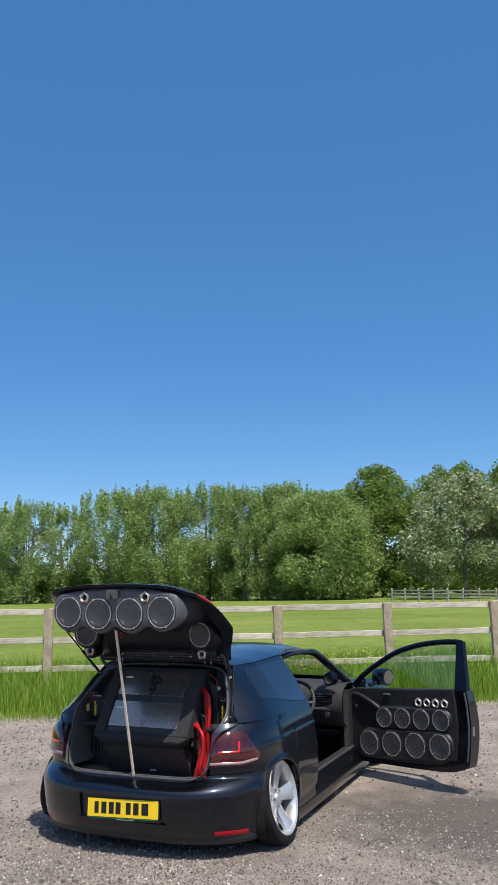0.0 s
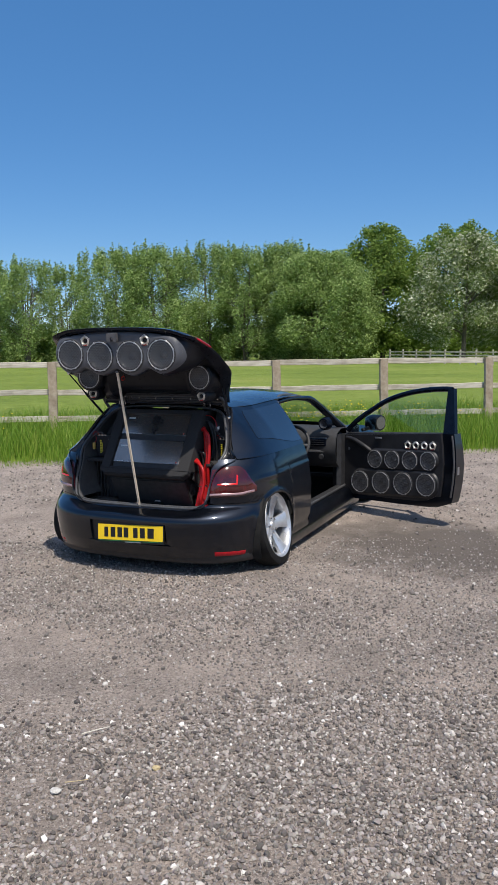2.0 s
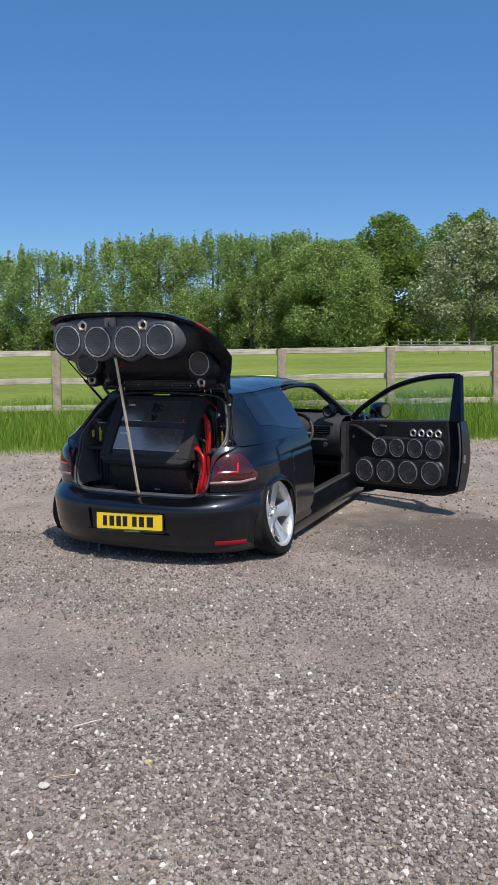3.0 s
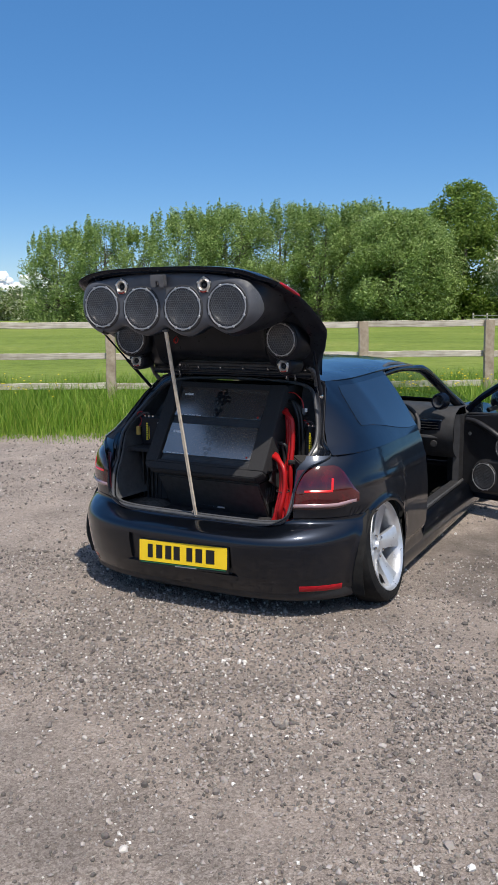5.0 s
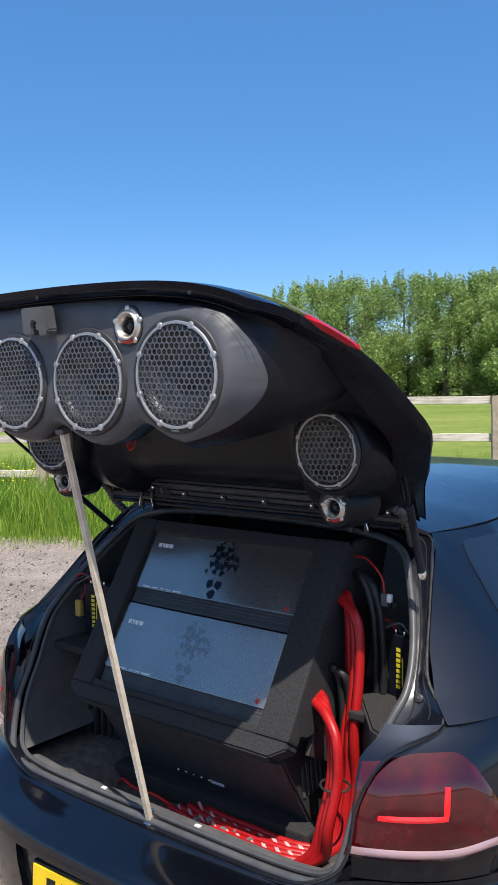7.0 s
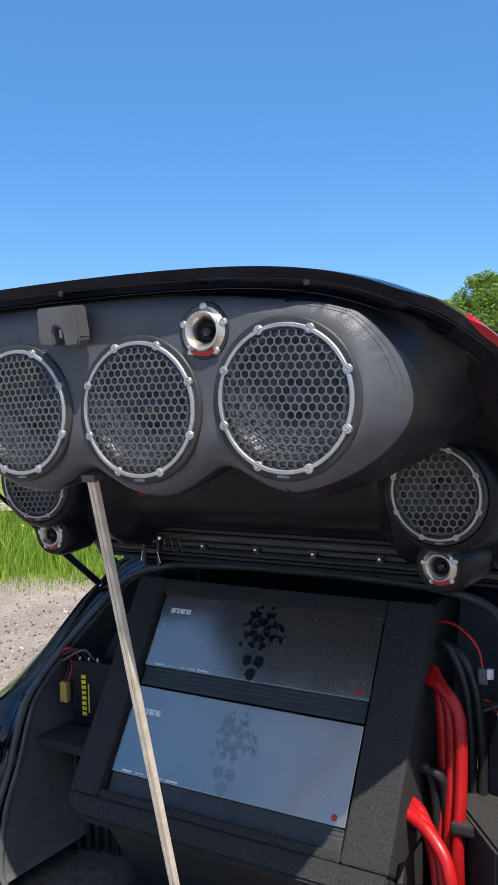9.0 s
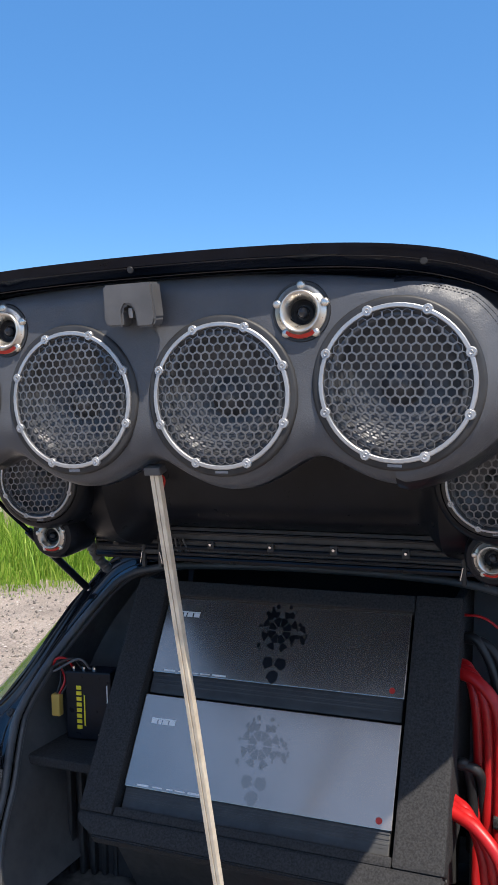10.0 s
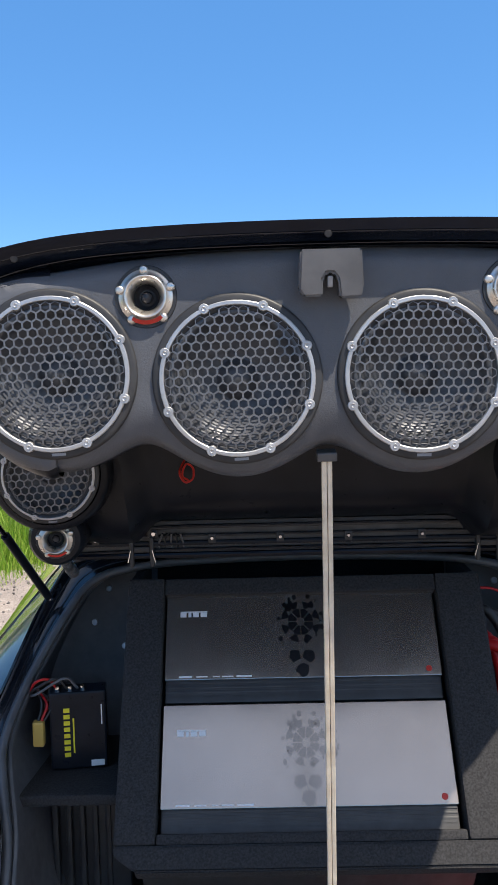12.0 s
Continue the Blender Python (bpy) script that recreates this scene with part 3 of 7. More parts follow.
# reflectors low in the bumper
for side in (1, -1):
    a0, a1 = a_of_u(0.61, 0.2), a_of_v(0.30, 0.2)
    rows = []
    for w, e in ((0.164, 0), (0.169, 1), (0.194, 1), (0.200, 0)):
        r = []
        for k in np.linspace(0, 1, 12):
            p = skin(a0 + (a1 - a0) * k, w - 0.010 - 0.010 * k, side)
            nrm = V3((side * ease(k * 0.8), -1, 0)).normalized()
            r.append(p + nrm * (0.003 + 0.004 * e))
        rows.append(r if side > 0 else r[::-1])
    part("reflector", sheet(rows, 0.003), LENSBRIGHT, bumper, "red reflector strip", True)


# quarter panels: rear flank with the wheel arch, up to the belt
def arch_low(v):
    d = (v - ARCH_V) / ARCH_R
    low = 0.055
    return max(low, ARCH_W + ARCH_R * math.sqrt(1 - d * d)) if abs(d) < 1 else low


def flank_x(v, w):
    h = curve(HALF, w)
    if v < REAR_C:
        a = a_of_v(v, w)
        return skin(a, w).x
    return h - 0.012 * ease((v - 2.6) / 0.5)


BELT = 0.80
SHUT = 1.36


def flank(v0, v1, mat, side, name, label, arch=True, top=BELT, n=34):
    vs = list(np.linspace(v0, v1, n))
    if arch:
        vs += [ARCH_V - ARCH_R + 1e-4, ARCH_V + ARCH_R - 1e-4, ARCH_V - ARCH_R * 0.99, ARCH_V + ARCH_R * 0.99, ARCH_V - ARCH_R * 0.95, ARCH_V + ARCH_R * 0.95]
    rows = []
    keep = []
    for v in sorted(v for v in vs if v0 <= v <= v1):
        if not keep or v - keep[-1] > 0.003:
            keep.append(v)
    for v in keep:
        lo = arch_low(v) if arch else 0.055
        r = []
        steps = 60 if arch else 18
        for k in range(steps + 1):
            w = lo + (top - lo) * k / steps
            x = flank_x(v, w)
            if arch:  # rolled lip round the arch
                d = math.hypot(v - ARCH_V, w - ARCH_W)
                x += 0.012 * math.exp(-((d - ARCH_R - 0.012) / 0.02) ** 2)
            x -= 0.012 * ease((0.506 - w) / 0.006) * (arch and v < ARCH_V - 0.03)   # tucked behind the bumper's end
            x += 0.006 * math.exp(-((w - 0.655) / 0.016) ** 2) * (1 if v > 0.5 else ease((v - 0.4) / 0.1))   # shoulder crease
            x -= 0.010 * math.exp(-((w - 0.20) / 0.03) ** 2) * (v > 0.95)
            r.append(V3((side * x, v, w)))
        rows.append(r if side < 0 else r[::-1])
    return part(name, sheet(rows, 0.004), mat, car, label, True)


for side in (1, -1):
    flank(ARCH_V - ARCH_R + 0.0005, SHUT, PAINT, side, "quarter_panel", "glossy black rear flank round the wheel arch")


# behind the lamps, from bumper to belt
def lamp_corner(side):
    rows = []
    for w in [0.485, 0.50, 0.509] + list(np.linspace(0.525, BELT, 15)):
        a0, a1 = a_of_u(0.55 + 0.03 * ease((w - 0.74) / 0.05), w), a_of_v(0.361, w)
        tuck = 0.008 * ease((0.508 - w) / 0.005)   # its foot lies behind the bumper
        rows.append([skin(a0 + (a1 - a0) * k, w, side) + V3((-side * tuck, tuck, 0)) for k in np.linspace(0, 1, 14)])
    part("rear_corner", sheet([r if side > 0 else r[::-1] for r in rows], -0.004), PAINT, car, "", True)


# tail lamps
def lamp_patch(side, a_lo, a_hi, bot, top, out, mat, parent, name, label, n=18, rows_n=8, crown=0.012):
    rows = []
    for j in range(rows_n + 1):
        r = []
        for i in range(n + 1):
            k, q = i / n, j / rows_n
            a = a_lo + (a_hi - a_lo) * k
            b, t = bot(k), top(k)
            w = b + (t - b) * q
            p = skin(a, w)
            d = V3((math.sin(a * math.pi / 2) ** 2.2, -math.cos(a * math.pi / 2) ** 0.7, 0)).normalized()
            edge = min(q, 1 - q, k, 1 - k)
            p += d * (out + crown * ease(edge / 0.16))
            r.append(V3((side * p.x, p.y, p.z)))
        rows.append(r if side > 0 else r[::-1])
    return part(name, sheet(rows, -0.003), mat, parent, label, True)


for side in (1, -1):
    lamp_corner(side)
    aa, ab = a_of_u(0.553, 0.66), a_of_v(0.415, 0.6)
    top = lambda k: 0.757 - 0.02 * (1 - ease(k / 0.35)) - 0.15 * ease((k - 0.52) / 0.55) ** 1.3
    bot = lambda k: 0.553 + 0.022 * ease((k - 0.6) / 0.4)
    lamp = lamp_patch(side, aa, ab, bot, top, 0.004, LENSDARK, car, "tail_lamp", "smoked red tail lamp with a bright L-shaped strip")
    lamp_patch(side, aa + 0.008, aa + (ab - aa) * 0.93, lambda k: 0.565 + 0.012 * ease((k - 0.6) / 0.4), lambda k: 0.579 + 0.012 * ease((k - 0.6) / 0.4), 0.0165, LENSCLEAR, lamp, "clear_strip", "clear strip along the bottom", rows_n=3, crown=0.004)
    lamp_patch(side, aa + (ab - aa) * 0.14, aa + (ab - aa) * 0.545, lambda k: 0.637, lambda k: 0.646, 0.0165, LAMPON, lamp, "light_bar", "bright red light bar", rows_n=2, crown=0.003)
    lamp_patch(side, aa + (ab - aa) * 0.520, aa + (ab - aa) * 0.547, lambda k: 0.6465, lambda k: 0.701, 0.0165, LAMPON, lamp, "light_bar", "bright red light bar", rows_n=3, n=4, crown=0.003)


# upper body: pillars and roof
def roof_mid(v):
    return lerp([(0.66, 1.178), (0.8, 1.176), (1.0, 1.180), (1.3, 1.192), (1.6, 1.198), (1.9, 1.191), (2.15, 1.156), (2.35, 1.108)], v)


def roof_edge_u(v):
    return lerp([(0.66, 0.503), (0.9, 0.56), (1.4, 0.585), (1.9, 0.58), (2.35, 0.565)], v)


def roof_edge_w(v):
    return roof_mid(v) - 0.054


REAR_EDGE = [(0.0, V3((0.69, 0.34, 0.80))), (0.1, V3((0.648, 0.372, 0.838))), (0.3, V3((0.604, 0.44, 0.92))), (0.6, V3((0.562, 0.55, 1.035))), (0.85, V3((0.532, 0.63, 1.095))), (1.0, V3((0.506, 0.665, 1.13)))]


def rear_edge(r):
    return V3([lerp([(k, p[i]) for k, p in REAR_EDGE], r) for i in range(3)])


def upper(v, r):
    """The glasshouse side: r from the belt (0) to the roof's edge (1)."""
    we, ue = roof_edge_w(v), roof_edge_u(v)
    w = BELT + (we - BELT) * r
    ub = flank_x(max(v, 0.33), BELT)
    u = ub + (ue - ub) * (0.85 * r + 0.15 * r ** 3)
    return V3((u, v, w))


def cheek(r, q, v1=SHUT):
    e = rear_edge(r)
    v = e.y + (v1 - e.y) * q
    p = upper(v, r)
    f = (1 - min(1, q / 0.30)) ** 2
    at = upper(e.y, r)
    p.x -= (at.x - e.x) * f
    p.z += (e.z - at.z) * f
    return p


for side in (1, -1):
    rows = [[V3((side * p.x, p.y, p.z)) for p in (cheek(r, q) for q in np.linspace(0, 1, 60))] for r in np.linspace(0, 1, 28)]
    pillar = part("rear_pillar", sheet([x if side > 0 else x[::-1] for x in rows], -0.005), PAINT, car, "glossy black rear pillar", True)
    # rear side window, flush in the pillar
    def pane(k, q):
        v = 0.66 + (SHUT - 0.02 - 0.66) * k
        lo = 0.33 - 0.24 * ease(k / 0.9)
        hi = lo + 0.02 + (0.92 - lo) * ease((k + 0.01) / 0.16) ** 0.6
        r = lo + (min(hi, 0.93) - lo) * q
        p = upper(v, r)
        e = rear_edge(r)
        qq = (v - e.y) / (SHUT - e.y)
        f = (1 - min(1, qq / 0.30)) ** 2
        at = upper(e.y, r)
        p.x -= (at.x - e.x) * f
        p.z += (e.z - at.z) * f
        return p + V3((0.0035, 0, 0.0015))
    rows = [[V3((side * p.x, p.y, p.z)) for p in (pane(k, q) for k in np.linspace(0, 1, 26))] for q in np.linspace(0, 1, 10)]
    quarter_window = part("rear_side_window", sheet([x if side > 0 else x[::-1] for x in rows], -0.004), TINT, car, "black tinted rear side window", True)
    rim = [V3((side * p.x, p.y, p.z)) for p in [pane(k, 0) for k in np.linspace(0, 1, 20)] + [pane(1, q) for q in np.linspace(0.1, 1, 8)] + [pane(k, 1) for k in np.linspace(0.98, 0, 26)]]
    part("window_seal", tube(rim + [rim[0]], 0.0018, 6), UNDER, quarter_window, "black rubber window seal", True)

rows = []
for v in np.linspace(0.66, 2.35, 36):
    ue, we, wm = roof_edge_u(v), roof_edge_w(v), roof_mid(v)
    rows.append([V3((ue * s, v, wm - (wm - we) * abs(s) ** 3.2 + (0.0 if abs(s) < 1 else 0))) for s in np.linspace(-1, 1, 33)])
part("roof", sheet(rows, -0.01), PAINT, car, "glossy black roof", True)

# roof lining and inner floor close the cabin
rows = [[V3((roof_edge_u(v) * 0.97 * s, v, roof_mid(v) - 0.014 - 0.056 * abs(s) ** 3.2)) for s in np.linspace(-1, 1, 13)] for v in np.linspace(0.72, 2.26, 12)]
part("roof_lining", sheet(rows), DASH, car, "dark grey roof lining", True)
part("floor_pan", block((1.6, 3.5, 0.02), (0, 2.2, 0.085), 0.005), UNDER, car, "black underbody")
part("rear_floor", block((1.25, 0.62, 0.02), (0, 0.55, 0.13), 0.005), UNDER, car)

# sills, pillars at the door and windscreen
for side in (1, -1):
    rows = []
    for v in np.linspace(0.955, 2.86, 20):
        rows.append([V3((side * x, v, w)) for x, w in ((0.76, 0.235), (0.80, 0.232), (0.822, 0.215), (0.845, 0.17), (0.862, 0.13), (0.868, 0.10), (0.855, 0.062), (0.80, 0.05), (0.7, 0.055))])
    part("sill", sheet(rows if side < 0 else [r[::-1] for r in rows], -0.003), PAINT, car, "glossy black door sill", True)
    # B pillar inner face and its trim
    rows = [[V3((side * (upper(SHUT, r).x - d), SHUT + e, upper(SHUT, r).z)) for d, e in ((0.002, 0.0), (0.012, 0.025), (0.06, 0.035), (0.09, 0.0), (0.1, -0.06))] for r in np.linspace(0, 1, 8)]
    part("door_pillar_top", sheet(rows if side > 0 else [r[::-1] for r in rows], 0.003), GLOSS, car, "", True)
    rows = [[V3((side * (flank_x(SHUT, w) - d), SHUT + e, w)) for d, e in ((0.002, 0.0), (0.03, 0.012), (0.06, 0.03), (0.11, 0.035), (0.13, -0.05))] for w in np.linspace(0.10, BELT, 8)]
    part("door_pillar", sheet(rows if side > 0 else [r[::-1] for r in rows], 0.003), GLOSS, car, "", True)
    # windscreen pillar and rail over the door
    a_line = spline([(0.565, 1.30, roof_edge_w(1.33) - 0.03), (0.572, 1.7, roof_edge_w(1.7) - 0.016), (0.574, 2.0, roof_edge_w(2.0) - 0.012), (0.582, 2.2, 1.092), (0.595, 2.40, 1.022), (0.635, 2.63, 0.905), (0.69, 2.81, 0.79), (0.725, 2.90, 0.72)], 7)
    part("windscreen_pillar", tube([V3((side * p.x, p.y, p.z)) for p in a_line], lambda t: 0.018 + 0.016 * ease((t - 0.2) / 0.35), 10), GLOSS, car, "glossy black windscreen pillar", True)
    post = spline([(0.80, 2.90, 0.80), (0.815, 2.86, 0.65), (0.82, 2.82, 0.40), (0.815, 2.80, 0.22)], 6)
    part("hinge_pillar", tube([V3((side * p.x, p.y, p.z)) for p in post], 0.05, 10), GLOSS, car, "", True)
    seal = spline([(0.79, SHUT + 0.05, 0.25), (0.79, SHUT + 0.05, 0.75), (0.565, SHUT + 0.07, 1.135), (0.56, 2.0, 1.13), (0.585, 2.38, 1.012), (0.70, 2.82, 0.82), (0.765, 2.80, 0.70), (0.775, 2.74, 0.30), (0.77, 2.6, 0.245), (0.77, 1.6, 0.245), (0.79, SHUT + 0.05, 0.25)], 6)
    part("door_seal", tube([V3((side * p.x, p.y, p.z)) for p in seal], 0.011, 8), RUBBER, car, "grey rubber door seal", True)

# left door, shut, with its window
flank(SHUT + 0.006, 2.86, PAINT, -1, "left_door", "glossy black closed door", False)
rows = [[V3((-p.x + 0.01, p.y, p.z)) for p in (upper(v, r) for v in np.linspace(SHUT + 0.02, 2.3 - 0.02, 12))] for r in np.linspace(0.02, 0.97, 6)]
lw = part("left_window", sheet(rows), GLASS, car, "clear side window", True)
lw.visible_shadow = False

# windscreen, bonnet and nose
rows = []
for k in np.linspace(0, 1, 12):
    v, w = 2.34 + 0.72 * k, 1.112 - 0.322 * k
    h = 0.55 + 0.17 * k
    rows.append([V3((h * s, v + 0.07 * (1 - s * s), w + 0.012 * (1 - s * s))) for s in np.linspace(-1, 1, 15)])
ws_ = part("windscreen", sheet(rows), GLASS, car, "clear windscreen", True)
ws_.visible_shadow = False
rows = []
for k in np.linspace(0, 1, 16):
    v = 3.05 + 1.0 * k
    w = 0.80 - 0.11 * k - 0.10 * k ** 4
    h = 0.74 - 0.03 * k
    rows.append([V3((h * s, v - 0.10 * abs(s) ** 2.5 * k, w - 0.035 * abs(s) ** 3)) for s in np.linspace(-1, 1, 19)])
part("bonnet", sheet(rows, -0.01), PAINT, car, "glossy black bonnet", True)
for side in (1, -1):
    FV = 3.25
    rows = []
    for v in sorted(list(np.linspace(2.86, 4.0, 30)) + [FV - ARCH_R + 1e-4, FV + ARCH_R - 1e-4, FV - ARCH_R * 0.97, FV + ARCH_R * 0.97]):
        d = (v - FV) / ARCH_R
        lo = max(0.06, ARCH_W + ARCH_R * math.sqrt(1 - d * d)) if abs(d) < 1 else 0.06
        hi = 0.79 - 0.11 * ease((v - 2.95) / 1.1)
        r = []
        for k in range(14):
            w = lo + (hi - lo) * k / 13
            r.append(V3((side * (lerp(HALF, w) - 0.012 - 0.16 * ease((v - 3.4) / 0.62) ** 2 - 0.1 * ease((w - 0.62) / 0.17)), v, w)))
        rows.append(r if side < 0 else r[::-1])
    part("front_wing", sheet(rows, 0.004), PAINT, car, "", True)
rows = []
for w, dv in ((0.07, -0.10), (0.10, -0.02), (0.16, 0.02), (0.28, 0.035), (0.4, 0.03), (0.5, 0.0), (0.58, -0.05)):
    rows.append([V3((0.72 * s, 4.13 + dv - 0.14 * abs(s) ** 3, w)) for s in np.linspace(-1, 1, 21)])
part("front_bumper", sheet([r[::-1] for r in rows], -0.004), PAINT, car, "", True)


# wheels: deep five-spoke alloys leaning in at the top
def wheel(at, side, camber):
    m = Matrix.Translation(at) @ Matrix.Rotation(side * radians(-camber), 4, "Y") @ Matrix.Rotation(side * math.pi / 2, 4, "Y")
    w = new("wheel")
    w.parent = car
    w.matrix_basis = m
    part("tyre", lathe([(0.222, -0.07), (0.25, -0.075), (0.279, -0.06), (0.289, -0.04), (0.291, 0.0), (0.289, 0.045), (0.279, 0.072), (0.255, 0.083), (0.231, 0.078), (0.226, 0.07)], 64), TYRE, w, "thin stretched black tyre", True)
    part("rim", lathe([(0.215, -0.065), (0.205, 0.03), (0.213, 0.065), (0.222, 0.078), (0.232, 0.083), (0.234, 0.077), (0.226, 0.06), (0.222, -0.065)], 64), ALLOY, w, "silver alloy rim", True)
    part("brake_disc", lathe([(0.0, -0.035), (0.15, -0.035), (0.15, -0.02), (0.0, -0.02)], 40), SATIN, w)
    part("hub", lathe([(0.0, 0.043), (0.028, 0.043), (0.033, 0.036), (0.036, 0.028), (0.072, 0.024), (0.08, 0.0), (0.08, -0.02)], 36), ALLOY, w, "", True)
    for k in range(5):
        a = 2 * math.pi * k / 5 + 0.31
        bm = bmesh.new()
        rows = []
        for r, wd, z in ((0.045, 0.034, 0.026), (0.08, 0.037, 0.030), (0.12, 0.041, 0.038), (0.165, 0.048, 0.052), (0.2, 0.058, 0.063), (0.219, 0.067, 0.066)):
            rows.append([V3((r, -wd, z - 0.028)), V3((r, -wd, z - 0.006)), V3((r, -wd * 0.8, z)), V3((r, 0, z - 0.002)), V3((r, wd * 0.8, z)), V3((r, wd, z - 0.006)), V3((r, wd, z - 0.028))])
        bm = sheet(rows)
        bm.transform(Matrix.Rotation(a, 4, "Z"))
        part("spoke", bm, ALLOY, w, "", True)
        part("wheel_bolt", lathe([(0.0, 0.040), (0.007, 0.040), (0.009, 0.036), (0.009, 0.02)], 6, Matrix.Translation((0.055 * math.cos(a + 0.63), 0.055 * math.sin(a + 0.63), 0))), CHROME, w)
    return w


for s in (1, -1):
    wheel((s * 0.80, ARCH_V - 0.005, 0.282), s, 10)
    wheel((s * 0.80, 3.25, 0.29), s, 4)
    for v in (ARCH_V, 3.25):
        rows = [[V3((s * x, v + 0.30 * math.cos(t), ARCH_W + 0.30 * math.sin(t))) for x in (0.60, 0.855)] for t in np.linspace(-0.5, math.pi + 0.5, 20)]
        part("wheel_arch_liner", sheet(rows, 0.003), UNDER, car, "", True)
        rows = [[V3((s * 0.6, v + r * math.cos(t), ARCH_W + r * math.sin(t))) for r in (0.02, 0.3)] for t in np.linspace(-0.5, math.pi + 0.5, 20)]
        part("wheel_arch_liner", sheet(rows, 0.003), UNDER, car, "", True)

# ---- boot opening ----
SEAL = [(0, 0.162, 0.464), (0.25, 0.162, 0.465), (0.42, 0.163, 0.470), (0.50, 0.167, 0.487), (0.529, 0.18, 0.53), (0.544, 0.215, 0.63), (0.550, 0.265, 0.715), (0.573, 0.325, 0.795), (0.584, 0.375, 0.846), (0.560, 0.455, 0.928), (0.503, 0.555, 1.035), (0.45, 0.613, 1.096), (0.35, 0.63, 1.122), (0.18, 0.636, 1.132), (0, 0.638, 1.135)]
OUT = [(0, 0.141, 0.456), (0.25, 0.141, 0.457), (0.42, 0.143, 0.464), (0.515, 0.153, 0.507), (0.553, 0.166, 0.56), (0.565, 0.185, 0.66), (0.61, 0.222, 0.752), (0.688, 0.34, 0.80), (0.622, 0.40, 0.875), (0.577, 0.51, 0.99), (0.541, 0.605, 1.085), (0.505, 0.663, 1.130), (0.38, 0.668, 1.160), (0.18, 0.668, 1.174), (0, 0.668, 1.178)]
half_seal, half_out = spline(SEAL, 6), spline(OUT, 6)
for side in (1, -1):
    rows = []
    for p, q in zip(half_seal, half_out):
        r = []
        for k, dip in ((0, 0.004), (0.25, 0.016), (0.55, 0.02), (0.8, 0.012), (0.94, 0.004), (1, 0.0)):
            x = p.lerp(q, k)
            r.append(V3((side * x.x, x.y + dip, x.z)))
        rows.append(r if side < 0 else r[::-1])
    part("boot_frame", sheet(rows, 0.004), JAMB, car, "glossy black frame of the boot opening", True)
    for k, r, dip in ((0.28, 0.0035, 0.013), (0.62, 0.0028, 0.015), (0.93, 0.004, 0.002)):   # beads added to draw thin highlight lines along it
        part("frame_highlight", tube([V3((side * x.x, x.y + dip, x.z)) for x in (p.lerp(q, k) for p, q in zip(half_seal, half_out))], r, 7), TRIMROD, car, "", True)
    boss = V3((side * 0.612, 0.372, 0.832))
    part("frame_screw", lathe([(0, 0.006), (0.004, 0.006), (0.0055, 0.004), (0.009, 0.003), (0.0105, -0.004)], 14, facing(boss, (side * 0.15, -0.8, 0.6))), BLACKPLASTIC, car, "", True)
loop = [V3((-p.x, p.y, p.z)) for p in half_seal[:0:-1]] + half_seal
boot_seal = part("boot_seal", tube(loop + [loop[0]], 0.0092, 10), RUBBER, car, "dark grey rubber boot seal", True)
part("seal_lip", tube([p * 0.985 + V3((0, 0.026, 0.012)) for p in loop] + [loop[0] * 0.985 + V3((0, 0.026, 0.012))], 0.0068, 8), RUBBER, boot_seal, "", True)

# boot lining: side walls, floor tray with a well, front edge trim
for side in (1, -1):
    rows = []
    for dv, du in ((0.02, 0.99), (0.08, 0.985), (0.2, 0.965), (0.4, 0.94), (0.60, 0.93)):
        rows.append([V3((side * p.x * du, p.y + dv, p.z)) for p in half_seal[19:]])
    part("boot_side", sheet(rows if side > 0 else [r[::-1] for r in rows], 0.004), BOOTSIDE, car, "black boot side wall", True)


def boot_floor():
    bm = bmesh.new()
    n, mrows = 41, 27
    grid = []
    for j in range(mrows):
        v = 0.155 + 0.75 * (j / (mrows - 1)) ** 1.4
        r = []
        for i in range(n):
            u = -0.56 + 1.12 * i / (n - 1)
            dx = max(0, abs(u - 0.03) - 0.30) / 0.14
            well = (1 - ease(dx)) * ease((v - 0.238) / 0.03)
            r.append(bm.verts.new((u, v, 0.447 - 0.075 * well + 0.003 * noise.noise(V3((u * 9, v * 9, 3))))))
        grid.append(r)
    for a, b in zip(grid, grid[1:]):
        for i in range(n - 1):
            bm.faces.new((a[i], a[i + 1], b[i + 1], b[i]))
    return part("boot_floor", bm, GREYCARPET, car, "grey carpet boot floor with a well", True)


floor_tray = boot_floor()
rows = []
for u in np.linspace(-0.49, 0.49, 31):
    e = 0.012 * ease((abs(u) - 0.38) / 0.11)
    rows.append([V3((u, v, w + e)) for v, w in ((0.158, 0.452), (0.166, 0.459), (0.190, 0.462), (0.222, 0.460), (0.236, 0.456), (0.242, 0.444))])
part("boot_edge_trim", sheet(rows), PLASTIC, car, "grey plastic strip along the boot edge", True)
part("boot_catch", block((0.05, 0.03, 0.018), (0.0, 0.176, 0.464), 0.005), BLACKPLASTIC, car, "black boot catch")
part("catch_striker", tube([(-0.014, 0.172, 0.466), (-0.014, 0.172, 0.486), (0.014, 0.172, 0.486), (0.014, 0.172, 0.466)], 0.004, 6), CHROME, car, "steel striker loop", True)
for u in (-0.2, 0.12):
    part("tie_down_clip", block((0.016, 0.011, 0.004), (u, 0.212, 0.4625), 0.001), WHITE, car, "small white clip")
part("seat_wall", block((1.16, 0.03, 0.66), (0, 0.93, 0.76), 0.008), CARPET, car, "black carpeted wall behind the seats")
